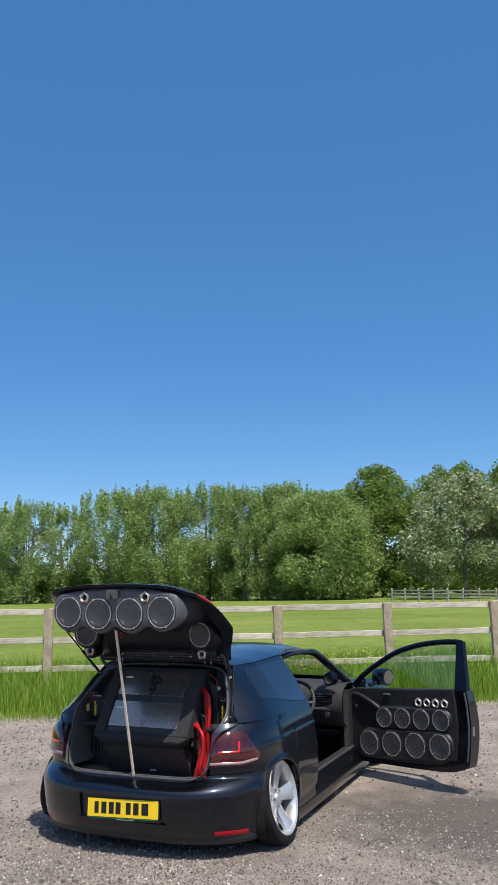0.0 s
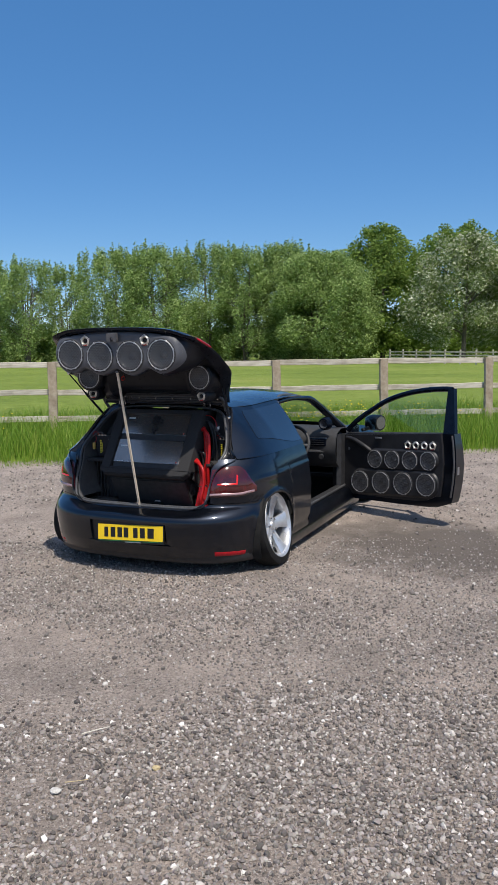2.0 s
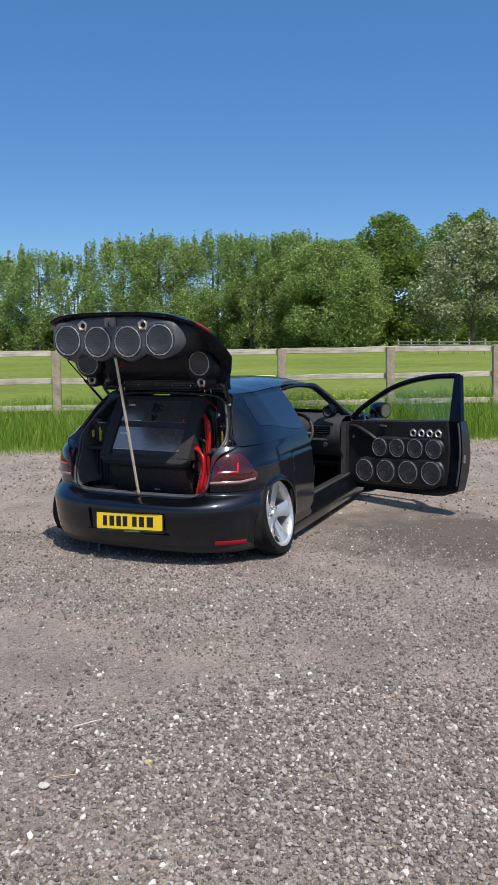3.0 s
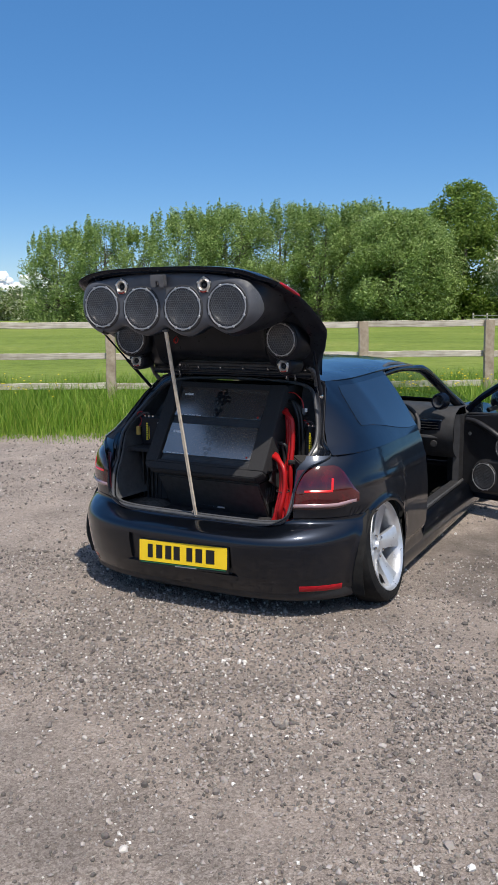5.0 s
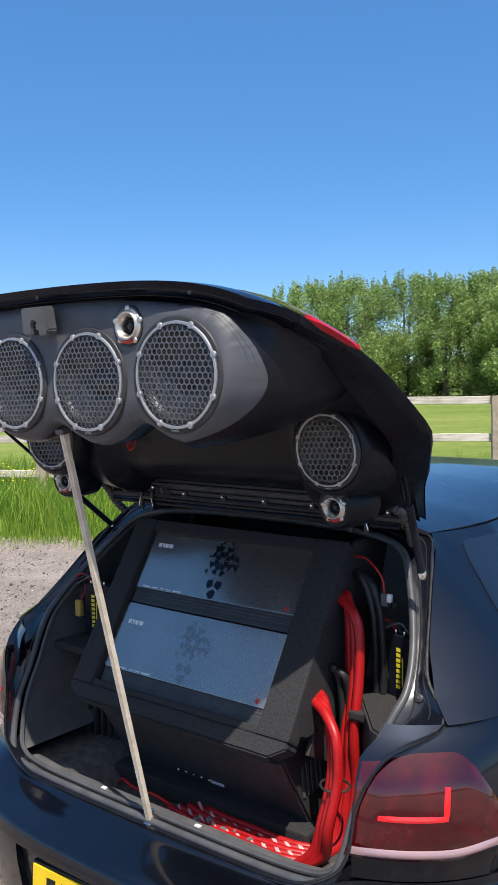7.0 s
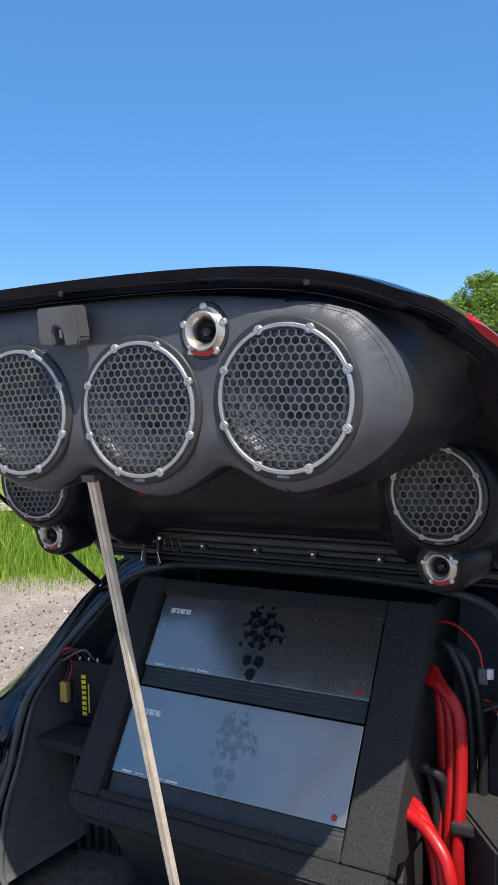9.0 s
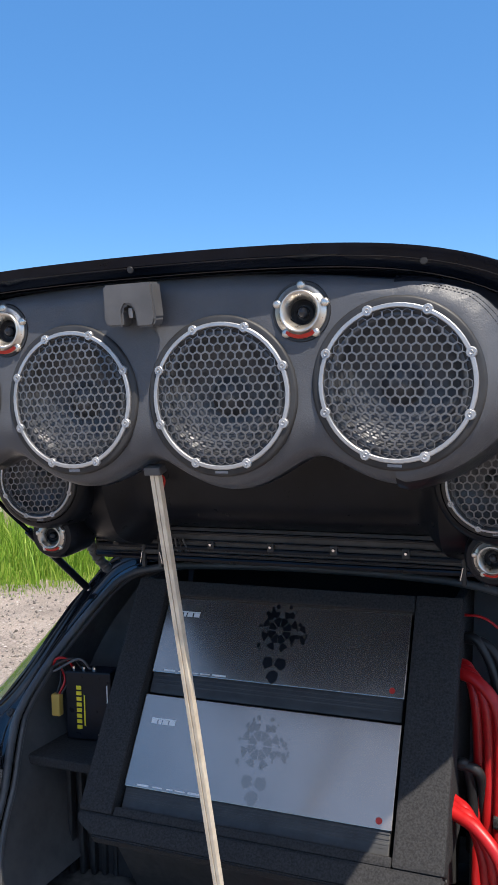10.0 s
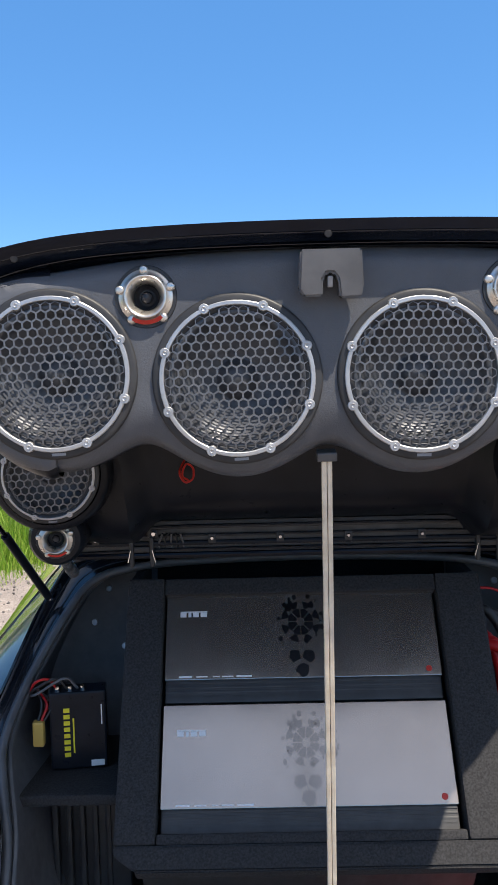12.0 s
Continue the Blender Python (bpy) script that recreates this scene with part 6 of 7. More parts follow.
part("side_bracket", block((0.012, 0.16, 0.14), m=Matrix.Translation((0.335, 0.46, 0.66)) @ Matrix.Rotation(-0.5, 4, "X"), bevel=0.003), FIN, sub, "black steel bracket")

# thick cables down the rack's side
def cable(pts, r, mat, name, label):
    t = boot_thing(name, label, "cable", "power cables")
    part("cable_sheath", tube(spline(pts, 8), r, 10), mat, t, "", True)


for i in range(3):
    o, q = 0.020 * i, -0.014 * i
    cable([(0.345, 0.52 + q, 0.99 - 0.004 * i), (0.365 + o * 0.5, 0.50 + q, 0.985 - 0.006 * i), (0.382 + o, 0.48 + q, 0.93), (0.388 + o, 0.47 + q, 0.82), (0.385 + o, 0.45 + q, 0.68), (0.385 + o, 0.43, 0.56), (0.385 + o * 0.7, 0.40, 0.44), (0.36, 0.36, 0.39)], 0.0122, CABLE, "red_cable", "thick glossy red power cable beside the rack")
    cable([(0.345, 0.40 + q, 0.775 - 0.004 * i), (0.375 + o * 0.5, 0.375 + q, 0.765 - 0.006 * i), (0.405 + o * 0.8, 0.35 + q, 0.71), (0.413 + o * 0.8, 0.34 + q, 0.62), (0.40 + o * 0.8, 0.32 + q, 0.52), (0.38 + o * 0.7, 0.31, 0.44), (0.33, 0.30, 0.392)], 0.0122, CABLE, "red_cable", "thick glossy red power cable beside the rack")
for i in range(2):
    o = 0.02 * i
    cable([(0.345, 0.56, 1.03), (0.375 + o, 0.55, 1.03 - o * 0.4), (0.405 + o, 0.54, 0.98), (0.42 + o, 0.535, 0.90), (0.425 + o, 0.53, 0.75), (0.42, 0.52, 0.5), (0.44, 0.5, 0.40)], 0.010, BLACKCABLE, "black_cable", "thick black power cable beside the rack")
    cable([(0.345, 0.44, 0.825), (0.365 + o, 0.44, 0.825 - o * 0.4), (0.375 + o, 0.45, 0.775), (0.38 + o, 0.45, 0.68), (0.38 + o, 0.43, 0.52), (0.40, 0.40, 0.40)], 0.010, BLACKCABLE, "black_cable", "thick black power cable beside the rack")
cable([(0.335, 0.56, 1.075), (0.39, 0.55, 1.075), (0.435, 0.54, 1.04), (0.447, 0.535, 1.0)], 0.0028, CABLE, "thin_red_cable", "thin red wire with a fuse holder")
t = boot_thing("fuse_holder", "small clear plastic fuse holder on a wire", "fuse holder")
part("fuse_body", block((0.02, 0.014, 0.032), (0.449, 0.534, 0.985), 0.004), PLASTIC, t)
part("fuse_cap", block((0.012, 0.012, 0.02), (0.463, 0.53, 0.992), 0.003), WHITE, t)
# cables lying in the floor well, red with pale stripes
for i in range(6):
    y = 0.285 + 0.016 * i
    cable([(-0.10 + 0.02 * i, y + 0.03, 0.392 + 0.002 * i), (0.04, y + 0.01, 0.398), (0.16, y - 0.006, 0.402 + 0.006 * (i % 2)), (0.28, y - 0.002, 0.404), (0.36, y + 0.03, 0.398)], 0.0085, BRAID if i % 2 == 0 else CABLE, "striped_cable" if i % 2 == 0 else "red_cable", "red and white striped cable in the boot well" if i % 2 == 0 else "red cable lying in the boot well")
for i in range(8):
    t = boot_thing("cable_sleeve", "pale grey tape band round a red cable", "tape", "tape bands")
    x, y = 0.0 + 0.028 * i, 0.288 + 0.018 * (i % 3)
    part("band", tube([(x, y + 0.006, 0.404), (x + 0.012, y, 0.405)], 0.0098, 10), SILVER, t, "", True)
cable([(-0.30, 0.36, 0.385), (-0.24, 0.32, 0.43), (-0.19, 0.31, 0.425), (-0.12, 0.32, 0.42), (-0.07, 0.34, 0.39)], 0.005, CABLE, "red_cable", "red cable looping out of the boot well")
t = boot_thing("cable_tie", "black plastic cable tie round the cables", "cable tie")
part("tie_band", tube([V3((0.425 + 0.034 * math.cos(a), 0.335 + 0.032 * math.sin(a), 0.60)) for a in np.linspace(0, 6.29, 18)], 0.003, 5), BLACKPLASTIC, t, "", True)


# boxes on both sides of the boot
def side_box(u, v, w, turn, first):
    t = thing("crossover_box", (CX + u, CY + v, w), "small black crossover box with yellow print", "crossover", "crossover boxes")
    t.matrix_basis = pose(CX + u, CY + v, w, 0, 0, turn)
    part("box_case", block((0.11, 0.05, 0.155), (0, 0, 0), 0.004), BAND, t, "satin black case")
    for k in range(8):
        part("print_bar", block((0.012, 0.001, 0.0085), (-0.022, -0.0258, -0.048 + 0.0128 * k)), YELLOWPRINT, t, "")
    part("small_print", block((0.003, 0.001, 0.07), (-0.009, -0.0258, -0.01)), YELLOWPRINT, t, "")
    part("small_print", block((0.0022, 0.001, 0.04), (0.046, -0.0258, 0.03)), WHITE, t, "")
    part("paper_label", block((0.026, 0.001, 0.012), (0.036, -0.0258, -0.068)), WHITE, t, "white paper label")
    for k in range(3):
        part("terminal", lathe([(0, 0.008), (0.005, 0.008), (0.005, 0)], 8, Matrix.Translation((-0.04 + 0.025 * k, -0.01, 0.0775))), CHROME, t, "")
    for k in range(3):
        part("lead", tube(spline([(-0.04 + 0.02 * k, -0.01, 0.08), (-0.055 + 0.016 * k, -0.02, 0.105), (-0.08, -0.02, 0.10 - 0.012 * k), (-0.095, 0.0, 0.07)], 6), 0.0028, 6), (CABLE, BLACKCABLE, PLASTIC)[k], t, "", True)


side_box(-0.463, 0.475, 0.835, 8, True)
side_box(0.515, 0.545, 0.83, -14, False)
shelf = boot_thing("side_shelf", "black carpeted shelf beside the rack", "shelf")
part("shelf_board", block((0.20, 0.34, 0.022), (-0.46, 0.52, 0.742), 0.006), CARPET, shelf)
for k in range(7):
    part("shelf_rib", block((0.012, 0.02, 0.29), (-0.535 + 0.025 * k, 0.44 + 0.006 * k, 0.592), 0.004), BLACKPLASTIC, shelf, "upright black rib")
part("shelf_back", block((0.19, 0.02, 0.29), (-0.462, 0.475, 0.592), 0.004), BLACKPLASTIC, shelf)
for k, (x, z, h) in enumerate(((-0.405, 0.705, 0.03), (-0.388, 0.712, 0.026), (-0.375, 0.718, 0.02))):
    part("white_mark", block((0.010, 0.002, h), (x, 0.461, z)), WHITE, shelf, "")
shelf2 = boot_thing("side_shelf", "narrow black carpeted shelf under a crossover box", "shelf")
part("shelf_board", block((0.16, 0.26, 0.022), (0.495, 0.54, 0.735), 0.006), CARPET, shelf2)
part("shelf_back", block((0.14, 0.02, 0.29), (0.505, 0.62, 0.59), 0.004), BLACKPLASTIC, shelf2)
t = boot_thing("wiring_plug", "yellow wiring plug hanging at the boot side", "plug")
part("plug_body", block((0.022, 0.018, 0.05), (-0.535, 0.44, 0.835), 0.004), material("plug_yellow", (0.5, 0.33, 0.08), 0.5), t)
for k in range(3):
    part("plug_wire", tube(spline([(-0.535 + 0.006 * k, 0.44, 0.86), (-0.53 + 0.01 * k, 0.45, 0.89), (-0.545, 0.47, 0.915)], 5), 0.0026, 6), (BLACKCABLE, CABLE, BLACKCABLE)[k], t, "", True)

# grey trim panels that close the boot's sides
for side in (1, -1):
    t = boot_thing("side_trim", "dark grey moulded trim panel at the boot's side", "trim panel", "boot side panels")
    rows = []
    for w in np.linspace(0.70, 1.10, 9):
        v = 0.595 + 0.15 * (w - 0.70) / 0.40
        reach = 0.565 - 0.10 * ease((w - 0.88) / 0.22)
        rows.append([V3((side * u, v - 0.05 * ease((u - 0.48) / 0.1), w)) for u in np.linspace(0.33, reach, 8)])
    part("trim_shell", sheet(rows if side > 0 else [r[::-1] for r in rows], 0.004), BOOTSIDE, t, "", True)
    for u, w in ((0.40, 0.93), (0.47, 0.98), (0.44, 1.05)):
        v = 0.595 + 0.15 * (w - 0.70) / 0.40
        part("trim_bolt", lathe([(0, 0.004), (0.006, 0.004), (0.008, 0)], 10, facing((side * u, v - 0.001, w), (0, -1, 0.3))), SATIN, t)

# wooden prop under the tailgate
prop = boot_thing("wooden_prop", "pale square wooden stick propping up the tailgate", "prop")
a, b = V3((0.012, 0.165, 0.450)), V3((-0.002, -0.057, 1.418))
d = (b - a).normalized()
sx = d.cross(V3((0, 1, 0))).normalized()
pmx = Matrix.Translation((a + b) / 2) @ Matrix((sx, d.cross(sx), d)).transposed().to_4x4()
stick = block((0.0064, 0.012, (b - a).length), m=pmx @ Matrix.Translation((-0.0036, 0, 0)), bevel=0.001)
block((0.0064, 0.0115, (b - a).length - 0.002), m=pmx @ Matrix.Translation((0.0036, 0.0006, 0)), bevel=0.001, bm=stick)
part("stick", stick, POLE, prop, "pale planed timber")
part("end_cap", block((0.026, 0.022, 0.012), m=pmx @ Matrix.Translation((0, 0, (b - a).length / 2 - 0.004)), bevel=0.002), RUBBER, prop, "black rubber end")
part("foot_bracket", block((0.024, 0.03, 0.022), m=pmx @ Matrix.Translation((0, 0, -(b - a).length / 2 + 0.004)), bevel=0.004), CHROME, prop, "steel foot")

# ---- fence ----
FENCE_AT, FENCE_DIR = V3((-3.06, 13.62, 0)), V3((math.cos(radians(29)), math.sin(radians(29)), 0))
SPACE = 1.85


def board(name, length, height, thick, parent, mat=TIMBER, seed=0):
    q = random.Random(seed)
    n = 7
    rows = []
    for i in range(n):
        x = length * (i / (n - 1) - 0.5)
        z = q.uniform(-0.006, 0.006)
        y = q.uniform(-0.004, 0.004)
        rows.append([V3((x, y + sy * thick / 2, z + sz * height / 2)) for sy, sz in ((-1, -0.9), (-1, 0.9), (-0.7, 1), (0.7, 1), (1, 0.9), (1, -0.9), (0.7, -1), (-0.7, -1))])
    bm = sheet(rows, close=True)
    bm.faces.new([v for v in bm.verts][:8][::-1])
    bm.verts.ensure_lookup_table()
    bm.faces.new(bm.verts[-8:])
    return part(name, bm, mat, parent)


def field_fence():
    f = thing("post_and_rail_fence", FENCE_AT, "weathered pale timber post and rail fence in long grass", "fence", rz=29)
    for i in range(-9, 9):
        q = random.Random(i + 40)
        base = board("fence_post", 1.55 + q.uniform(-0.03, 0.03), 0.14, 0.09, f, POSTWOOD, seed=i)
        base.matrix_basis = pose(i * SPACE, 0, 0.545, 0, 90, 0) @ pose(0, 0, 0, q.uniform(-1, 1), q.uniform(-1, 1), 0)
        for j, z in enumerate((1.275, 0.825, 0.39)):
            r = board("fence_rail", SPACE * 1.0, 0.092, 0.04, f, seed=i * 3 + j)
            r.matrix_basis = pose((i + 0.5) * SPACE, 0.066, z + q.uniform(-0.012, 0.012), 0, q.uniform(-0.4, 0.4), 0)


field_fence()


def paddock_fence(x, y, turn, count, gap, heights, label, sink=0.03):
    f = thing("paddock_fence", (x, y, ground_height(x, y) - sink), label, "fence", rz=turn)
    for i in range(count + 1):
        p = board("fence_post", 1.35, 0.11, 0.10, f, seed=i + 100)
        p.matrix_basis = pose(i * gap, 0, 0.55, 0, 90, 0)
        if i < count:
            for z in heights:
                r = board("fence_rail", gap, 0.09, 0.045, f, seed=i + 140)
                r.matrix_basis = pose((i + 0.5) * gap, -0.075, z, 0, 0, 0)


paddock_fence(-16.3, 69.9, -36, 10, 1.65, (1.02, 0.76, 0.50), "pale timber paddock fence across the far pasture")


# ---- long grass along the fence ----
def grass_strip(name, count, lo, hi, hmin, hmax, width, seed, label, along=(-13, 12)):
    rng = np.random.default_rng(seed)
    s = rng.uniform(*along, count)
    d = lo + (hi - lo) * rng.random(count) ** 0.85
    patch = np.array([noise.noise(V3((a * 0.9, b * 1.3, seed))) for a, b in zip(s, d)])
    edge = np.clip((d - lo) / 0.55 + 0.25, 0.25, 1)
    ragged = np.array([0.18 * noise.noise(V3((a * 1.7, 7, seed))) for a in s])
    d = d + ragged * np.clip(1 - (d - lo), 0, 1)
    h = (hmin + (hmax - hmin) * rng.random(count)) * (1 + 0.35 * patch) * edge
    ang = rng.uniform(0, 2 * np.pi, count)
    lean = rng.normal(0, 0.28, (count, 2)) * h[:, None]
    x = EDGE_AT.x + EDGE_DIR.x * s + EDGE_IN.x * d
    y = EDGE_AT.y + EDGE_DIR.y * s + EDGE_IN.y * d
    w = width * rng.uniform(0.6, 1.3, count)
    cx, cy = np.cos(ang) * w / 2, np.sin(ang) * w / 2
    z0 = np.array([ground_height(a, b) for a, b in zip(x, y)]) - 0.01
    V = np.zeros((count, 5, 3))
    V[:, 0] = np.stack([x - cx, y - cy, z0], 1)
    V[:, 1] = np.stack([x + cx, y + cy, z0], 1)
    mx, my = x + lean[:, 0] * 0.4, y + lean[:, 1] * 0.4
    V[:, 2] = np.stack([mx + cx * 0.8, my + cy * 0.8, z0 + h * 0.6], 1)
    V[:, 3] = np.stack([mx - cx * 0.8, my - cy * 0.8, z0 + h * 0.6], 1)
    V[:, 4] = np.stack([x + lean[:, 0], y + lean[:, 1], z0 + h], 1)
    b = np.arange(count)[:, None] * 5
    faces = np.concatenate([b + [0, 1, 2], b + [0, 2, 3], b + [3, 2, 4]])
    ob = quick(name, V.reshape(-1, 3), faces, GRASS, None, label, "stuff")
    ob["category"] = "grass"


grass_strip("long_grass", 85000, 0.0, 4.2, 0.22, 0.58, 0.009, 3, "long bright green grass along the fence")
grass_strip("short_grass", 26000, -0.35, 0.7, 0.03, 0.10, 0.006, 4, "short grass creeping into the gravel edge")


def buttercups():
    rng = random.Random(8)
    bm = bmesh.new()
    for _ in range(420):
        s, d = rng.choice((-5.2, -4.2, 1.4, 2.0, 3.4, -9)) + rng.gauss(0, 0.8), rng.uniform(0.6, 2.6)
        p = EDGE_AT + EDGE_DIR * s + EDGE_IN * d
        bmesh.ops.create_icosphere(bm, subdivisions=1, radius=rng.uniform(0.010, 0.017), matrix=Matrix.Translation((p.x, p.y, rng.uniform(0.42, 0.62))) @ Matrix.Scale(0.5, 4, (0, 0, 1)))
    ob = part("buttercups", bm, FLOWER, None, "scattered yellow buttercups in the long grass", kind="stuff")
    ob["category"] = "flowers"


buttercups()


# ---- loose stones ----
E_AT, E_TO = V3((0.33, -0.2, 0)), V3((-0.394, 0.919, 0))     # where the yard is viewed from, and the view's middle line
E_RIGHT = V3((0.919, 0.394, 0))


def stones(count, seed, rmin, rmax, near, far, wide, fine=True, even=0.7):
    """Crushed stone strewn over the yard between two distances down its middle line."""
    rng = np.random.default_rng(seed)
    base = bmesh.new()
    if fine:
        bmesh.ops.create_icosphere(base, subdivisions=1, radius=1)
    else:
        bmesh.ops.create_uvsphere(base, u_segments=4, v_segments=2, radius=1)
    bv = np.array([v.co[:] for v in base.verts])
    bf = [[v.index for v in f.verts] for f in base.faces]
    bf = np.array([t for f in bf for t in ([f] if len(f) == 3 else [f[:3], [f[0], f[2], f[3]]])])
    base.free()
    d = near + (far - near) * rng.random(count)
    s = rng.uniform(-1, 1, count) * (wide * d + 0.65)
    x, y = E_AT.x + E_TO.x * d + E_RIGHT.x * s, E_AT.y + E_TO.y * d + E_RIGHT.y * s
    inside = (x - EDGE_AT.x) * EDGE_IN.x + (y - EDGE_AT.y) * EDGE_IN.y
    bare = np.array([noise.noise(V3((a * 0.8, b * 0.8, 11))) + 0.6 * noise.noise(V3((a * 2.3, b * 2.3, 5))) for a, b in zip(x, y)])
    thin = np.clip((1 - np.abs(s) / (wide * d + 0.65)) / 0.14, 0, 1) * np.clip((d - 1.5) / 0.3, 0, 1)   # sparse towards the edges
    keep = (inside < 0.2) & (rng.random(count) < thin * np.clip(even + 1.0 * bare, 0.12, 1) * (1 - 0.85 * np.clip(1.15 - np.hypot((x + 0.57) / 2.4, (y - 6.2) / 1.7), 0, 1)))
    x, y = x[keep], y[keep]
    n = len(x)
    r = rmin + (rmax - rmin) * rng.random(n) ** 2.8
    z = np.array([ground_height(a, b) for a, b in zip(x, y)])
    sc = rng.uniform(0.65, 1.35, (n, 1, 3)) * r[:, None, None]
    sc[:, :, 2] *= 0.92
    V = bv[None] * rng.uniform(0.7, 1.2, (n, len(bv), 1)) * sc
    a, t = rng.uniform(0, 6.28, n), rng.uniform(-0.7, 0.7, n)
    ct, st = np.cos(t)[:, None], np.sin(t)[:, None]
    X, Z = V[:, :, 0] * ct - V[:, :, 2] * st, V[:, :, 0] * st + V[:, :, 2] * ct
    c, q = np.cos(a)[:, None], np.sin(a)[:, None]
    X, Y = X * c - V[:, :, 1] * q, X * q + V[:, :, 1] * c
    V = np.stack([X + x[:, None], Y + y[:, None], Z + (z + r * 0.42)[:, None]], 2)
    F = bf[None] + (np.arange(n) * len(bv))[:, None, None]
    ob = quick("loose_gravel", V.reshape(-1, 3), F.reshape(-1, 3), STONE, None, "loose grey-brown crushed stones of the yard", "stuff")
    ob["category"] = "gravel"


stones(54000, 1, 0.0035, 0.0105, 1.5, 3.6, 0.34, False, 0.75)
stones(17500, 2, 0.0055, 0.0132, 1.5, 3.6, 0.34, True, 0.85)
stones(84000, 3, 0.0035, 0.0092, 3.6, 6.6, 0.34, False, 0.62)
stones(7500, 4, 0.006, 0.0145, 3.5, 6.6, 0.34, True, 0.6)
stones(46000, 9, 0.0045, 0.0155, 6.6, 15.0, 0.42, False, 0.45)


# ---- trees ----
def leaf_cloud(rng, centres, per, size, tall=1.0):
    """Leaf clumps as small bent diamonds scattered through balls at the ends of the boughs."""
    P = []
    for (c, r) in centres:
        k = int(per * (r ** 2))
        d = rng.normal(0, 1, (k, 3))
        d /= np.linalg.norm(d, axis=1)[:, None]
        rad = r * rng.random(k)[:, None] ** 0.45
        P.append(np.array(c)[None] + d * rad * np.array([1, 1, tall]))
    P = np.concatenate(P)
    n = len(P)
    a, t = rng.uniform(0, 6.28, n), rng.uniform(-0.9, 0.9, n)
    ux = np.stack([np.cos(a) * np.cos(t), np.sin(a) * np.cos(t), np.sin(t)], 1)
    q = rng.normal(0, 1, (n, 3))
    uy = np.cross(ux, q)
    uy /= np.linalg.norm(uy, axis=1)[:, None]
    s = size * rng.uniform(0.6, 1.4, (n, 1))
    V = np.stack([P - ux * s, P - uy * s * 0.45, P + ux * s, P + uy * s * 0.45], 1)
    F = np.arange(n * 4).reshape(n, 4)
    return V.reshape(-1, 3), F


def tree(name, at, height, width, style, mat, seed, label, stems=1, per=150, size=0.16, low=0.12, clumps=60):
    rng = np.random.default_rng(seed)
    q = random.Random(seed)
    t = thing(name, at, label, "tree", "trees along the field", rz=0)
    bm = bmesh.new()
    centres = []
    for s in range(stems):
        lean = V3((q.uniform(-1, 1), q.uniform(-1, 1), 0)) * (0.22 * width if stems > 1 else 0.04 * width)
        foot = lean * 0.12
        top = V3((lean.x, lean.y, height * q.uniform(0.72, 0.92)))
        r0 = height * (0.022 if stems == 1 else 0.013)
        pts = spline([foot - V3((0, 0, 0.2)), foot.lerp(top, 0.3) + V3((q.uniform(-0.2, 0.2), q.uniform(-0.2, 0.2), 0)), foot.lerp(top, 0.65), top], 4)
        tube(pts, lambda k, r0=r0: r0 * (1 - 0.85 * k), 7, bm)
        for b in range(9 if stems == 1 else 5):
            k = q.uniform(low + 0.05, 0.9)
            p = foot.lerp(top, k)
            a = q.uniform(0, 6.28)
            reach = width * 0.5 * q.uniform(0.55, 0.95) * math.sqrt(max(0.1, 1 - (abs(k - 0.45) / 0.62) ** 2))
            e = p + V3((math.cos(a) * reach, math.sin(a) * reach, q.uniform(0.1, 0.5) * reach + 0.3))
            tube(spline([p, p.lerp(e, 0.5) + V3((0, 0, 0.12 * reach)), e], 3), lambda k2, r=r0 * 0.4: r * (1 - 0.8 * k2), 5, bm)
    part("trunk", bm, BARK, t, "brown trunk and limbs", True)
    for c in range(clumps):
        k = q.random()
        z = height * (low + (1 - low) * k ** 0.85)
        f = {"dome": math.sqrt(max(0.03, 1 - ((z / height - 0.42) / 0.6) ** 2)), "brush": 0.72 + 0.28 * math.sin(math.pi * min(1, z / height)) - 0.42 * max(0, z / height - 0.68) / 0.32}[style]
        a = q.uniform(0, 6.28)
        rr = width * 0.5 * f * math.sqrt(q.uniform(0.08, 1.0))
        rad = width * q.uniform(0.085, 0.16) * (0.62 if z > 0.85 * height else 1) * (0.62 if style == "brush" else 1)
        centres.append(((rr * math.cos(a), rr * math.sin(a), min(z, height - rad * 0.6)), rad))
    if style == "brush":   # thin shoots standing out of the top
        for c in range(34):
            a, rr = q.uniform(0, 6.28), width * 0.42 * math.sqrt(q.random())
            x, y, z = rr * math.cos(a), rr * math.sin(a), height * (q.uniform(0.90, 0.98) - 0.10 * (rr / (0.42 * width)) ** 3)
            for j in range(5):
                centres.append(((x + q.uniform(-0.1, 0.1), y + q.uniform(-0.1, 0.1), z + 0.33 * j), 0.34 - 0.05 * j))
    V, F = leaf_cloud(rng, centres, per, size, 2.0 if style == "brush" else 1.0)
    quick("crown", V, F, mat, t, "")
    return t


def in_view(side_frac, dist):
    """A place dist metres down the view's middle line and side_frac of that distance to its right."""
    p = E_AT + E_TO * dist + E_RIGHT * (side_frac * dist)
    return (p.x, p.y, ground_height(p.x, p.y) - 0.05)


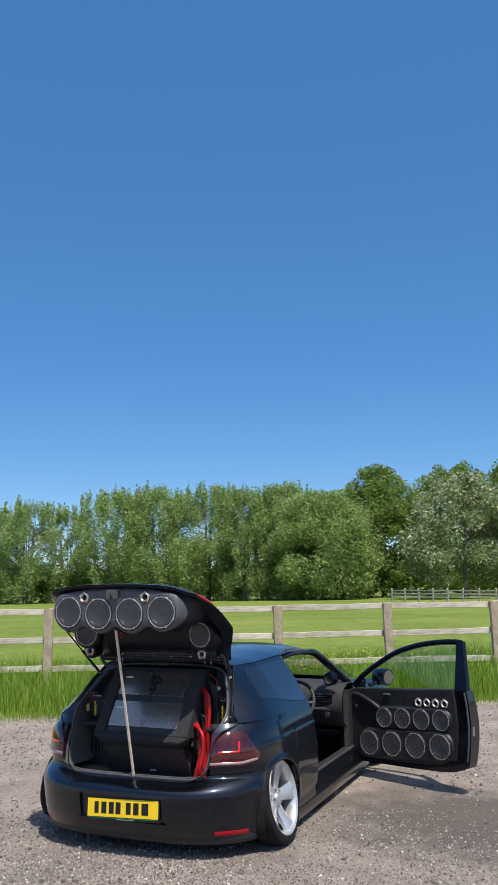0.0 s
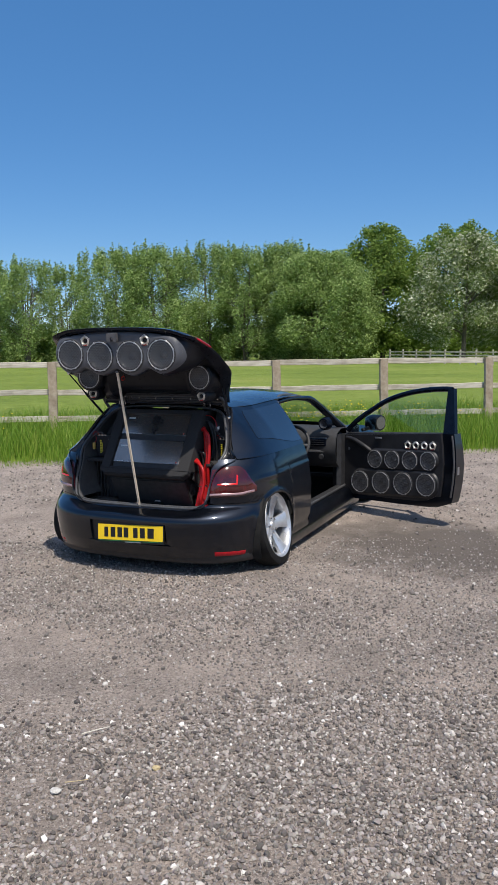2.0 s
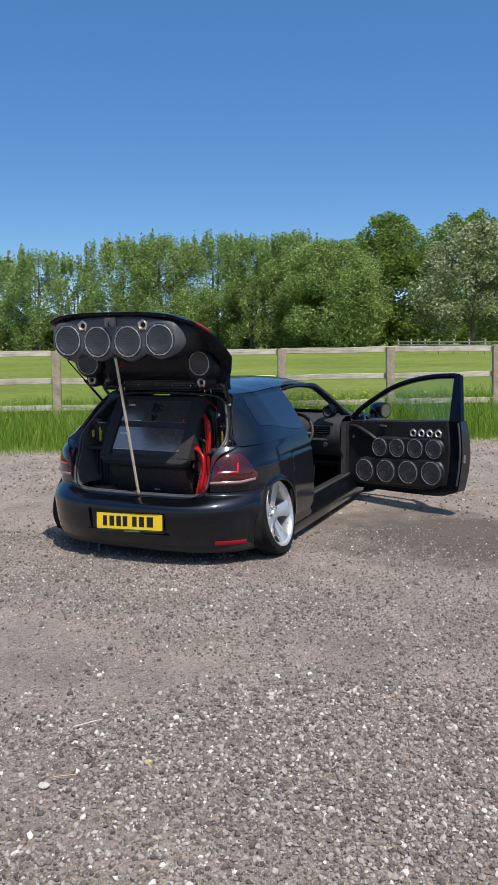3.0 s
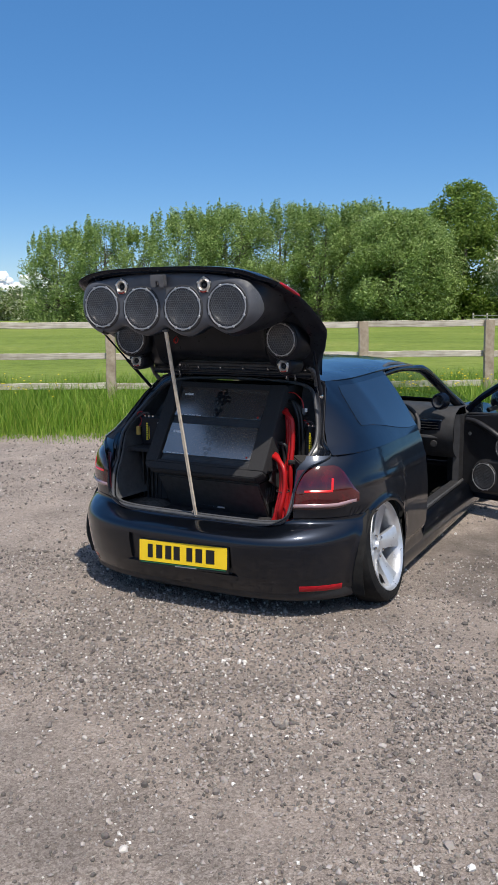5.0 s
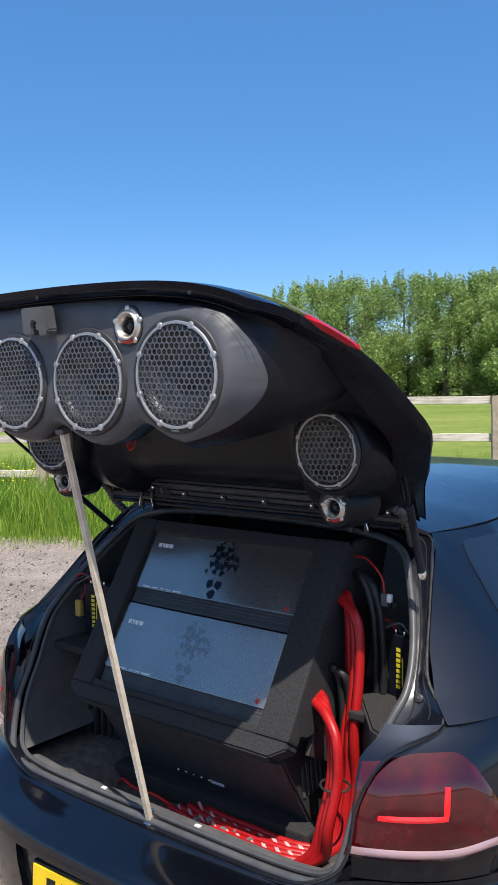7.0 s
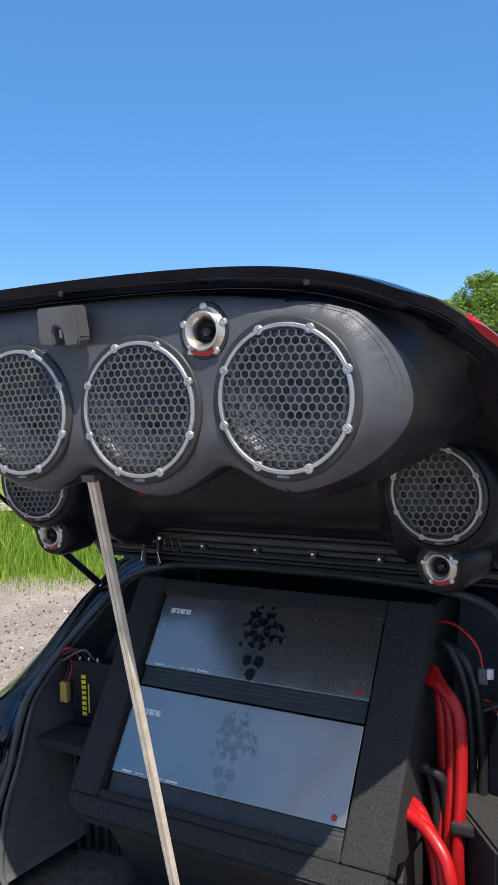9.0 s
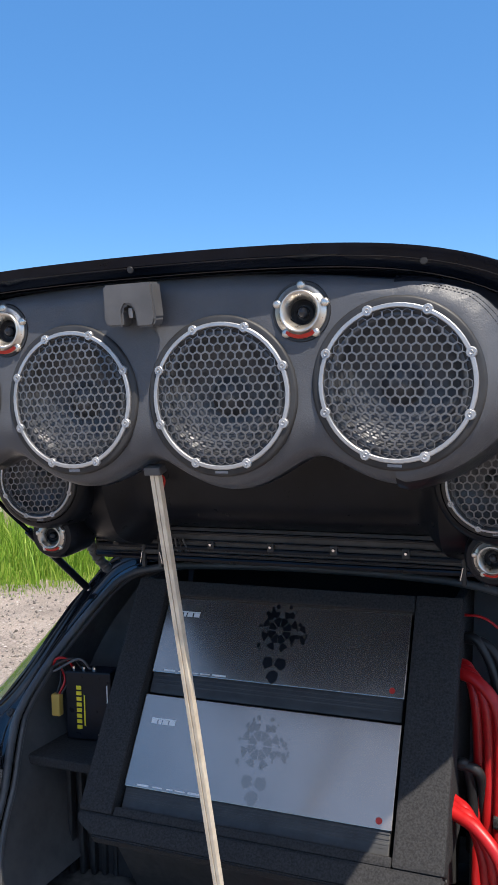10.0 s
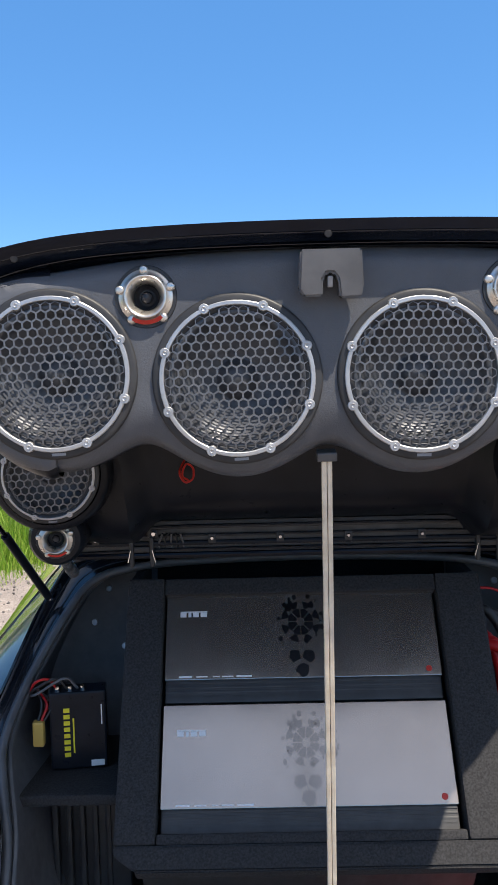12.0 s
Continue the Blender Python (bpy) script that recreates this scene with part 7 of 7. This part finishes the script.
# place across the view, distance, height, width, leaf clumps
TREES = [(-0.315, 97, 10.3, 8.5, 165), (-0.265, 93, 11.0, 8.0, 150), (-0.215, 98, 10.6, 7.0, 115), (-0.160, 94, 12.3, 9.4, 190), (-0.105, 92, 12.2, 10.2, 220), (-0.045, 96, 12.8, 9.8, 200), (0.0, 92, 12.0, 9.0, 210), (0.045, 95, 12.7, 9.6, 210)]
for i, (f, dist, h, w, n) in enumerate(TREES):
    tree("willow_tree", in_view(f, dist), h, w, "brush", WILLOW, 20 + i, "pollarded willow with grey-green upright shoots", stems=8 if i < 3 else 6, per=330, size=0.125, low=0.05, clumps=n)
tree("willow_tree", in_view(0.092, 90), 11.6, 11.5, "dome", WILLOW, 41, "rounded bushy willow at the end of the row", stems=6, per=260, size=0.135, low=0.07, clumps=190)
tree("hawthorn_tree", in_view(-0.452, 80), 8.3, 6.5, "dome", HAWTHORN, 56, "low hawthorn in white blossom by the field", per=240, size=0.14, low=0.04, clumps=90)
tree("oak_tree", in_view(0.165, 100), 15.7, 11, "dome", OAK, 50, "broad dark green oak beyond the field", per=170, size=0.2, low=0.05, clumps=120)
tree("oak_tree", in_view(0.255, 112), 17.8, 14, "dome", OAK, 51, "broad dark green oak beyond the field", per=130, size=0.22, low=0.05, clumps=130)
tree("hawthorn_tree", in_view(0.262, 82), 12.2, 10.5, "dome", HAWTHORN, 52, "hawthorn in white blossom", per=190, size=0.155, low=0.16, clumps=110)
tree("hawthorn_tree", in_view(0.355, 84), 13.6, 11, "dome", HAWTHORN, 53, "hawthorn in white blossom", per=190, size=0.155, low=0.14, clumps=110)
tree("oak_tree", in_view(0.34, 112), 18.0, 14, "dome", OAK, 54, "broad dark green oak beyond the field", per=130, size=0.22, low=0.05, clumps=130)
for i, (f, dist, h, w) in enumerate(((-0.36, 150, 5.7, 13), (-0.43, 152, 5.3, 13), (-0.51, 150, 5.7, 13), (-0.59, 150, 5.3, 13), (-0.67, 150, 6, 13), (-0.76, 145, 6, 13), (-0.86, 140, 7, 13), (0.46, 100, 16, 13), (0.58, 100, 16, 13))):
    tree("hedge_tree", in_view(f, dist), h, w, "dome", HAWTHORN if f < 0 else OAK, 70 + i, "low tree in a far hedge", per=45, size=0.3, low=0.02, clumps=80)


def hedgerow():
    rng = np.random.default_rng(5)
    centres = []
    for i in range(380):
        f = -0.30 + 0.785 * i / 379
        x, y, z = in_view(f, 99 + 2.5 * math.sin(i * 1.7))
        centres.append(((x, y, z + 0.9 + 2.6 * rng.random()), 1.5))
    V, F = leaf_cloud(rng, centres, 52, 0.22)
    ob = quick("hedgerow", V, F, OAK, None, "low dark hedge at the foot of the trees", "stuff")
    ob["category"] = "hedge"


hedgerow()


def far_wood():
    """A belt of distant trees that closes the horizon."""
    rng = np.random.default_rng(77)
    centres = []
    for i in range(420):
        a = 2 * math.pi * i / 420
        d = 230 + 30 * math.sin(3 * a)
        centres.append(((d * math.cos(a), d * math.sin(a) + 10, 1.6 + 2.2 * abs(noise.noise(V3((a * 9, 0, 0))))), 3.6))
    V, F = leaf_cloud(rng, centres, 7, 0.95)
    ob = quick("far_wood", V, F, OAK, None, "distant belt of trees along the horizon", "stuff")
    ob["category"] = "trees"


far_wood()


def low_clouds():
    """A bank of fair-weather cumulus low over the far hedge."""
    rng = random.Random(3)
    for f0, width, height in ((-0.35, 30, 30), (-0.42, 60, 38), (-0.56, 80, 34)):
        p = E_AT + E_TO * 900 + E_RIGHT * (f0 * 900)
        bm = bmesh.new()
        for _ in range(170):
            r = rng.uniform(2.5, 7.5)
            x = rng.gauss(0, width * 0.42)
            lift = max(0.1, 1 - (x / width) ** 2)
            bmesh.ops.create_icosphere(bm, subdivisions=2, radius=r, matrix=Matrix.Translation((x, rng.uniform(-20, 20), 8 + rng.random() ** 1.4 * height * lift)))
        for v in bm.verts:
            v.co += v.co.normalized() * 1.5 * noise.noise(v.co * 0.3)
        bm.transform(Matrix.Translation((p.x, p.y, 0)) @ Matrix.Rotation(math.atan2(E_RIGHT.y, E_RIGHT.x), 4, "Z"))
        ob = part("cloud_backdrop", bm, CLOUD, None, "white cumulus cloud low over the horizon", True, kind="structure")
        ob["category"] = "cloud"


low_clouds()


# ---- twigs and odd stones on the gravel near the boot ----
def twig(name, label, pts, r, mat, knots=0):
    x, y = pts[0]
    t = thing(name, (x, y, ground_height(x, y)), label, "twig", "twigs on the gravel")
    rng = random.Random(int(1000 * abs(x)))
    path = spline([V3((a - x, b - y, ground_height(a, b) - ground_height(x, y) + 0.016 + rng.uniform(-0.002, 0.004))) for a, b in pts], 6)
    bm = tube(path, lambda k: r * (1 - 0.45 * k) * (1 + 0.12 * math.sin(23 * k + x)), 7)
    for k in range(knots):
        p = path[len(path) * (k + 1) // (knots + 1)]
        tube([p, p + V3((rng.uniform(-0.014, 0.014), rng.uniform(-0.014, 0.014), 0.008))], r * 0.5, 5, bm)
    part("stem", bm, mat, t, "", True)


def odd_stone(label, x, y, size, flat, mat, seed):
    z = ground_height(x, y)
    t = thing("stone", (x, y, z), label, "stone", "odd stones on the gravel")
    bm = bmesh.new()
    bmesh.ops.create_icosphere(bm, subdivisions=2, radius=0.5 * size)
    for v in bm.verts:
        k = 1 + 0.55 * noise.noise(v.co * (1.7 / size) + V3((seed, 0, 0)))
        v.co = V3((v.co.x * k * 1.15, v.co.y * k * 0.85, v.co.z * k * flat + 0.5 * size * flat * 0.55 + 0.006))
    part("lump", bm, mat, t)


twig("twig", "short bleached white twig on the gravel", [(-1.583, 2.484), (-1.546, 2.531), (-1.511, 2.582)], 0.0042, PALEWOOD, 1)
twig("twig", "curved brown twig on the gravel", [(-1.513, 2.362), (-1.446, 2.361), (-1.378, 2.319), (-1.350, 2.272), (-1.342, 2.223)], 0.0032, BARK, 2)
twig("straw", "dry straw on the gravel", [(-1.423, 2.145), (-1.392, 2.170), (-1.356, 2.197)], 0.0022, STRAW)
odd_stone("pale flat stone lying on the gravel", -1.427, 2.099, 0.042, 0.45, PALESTONE, 1)
odd_stone("small yellowish stone on the gravel", -1.169, 2.371, 0.027, 0.7, YELLOWSTONE, 4)
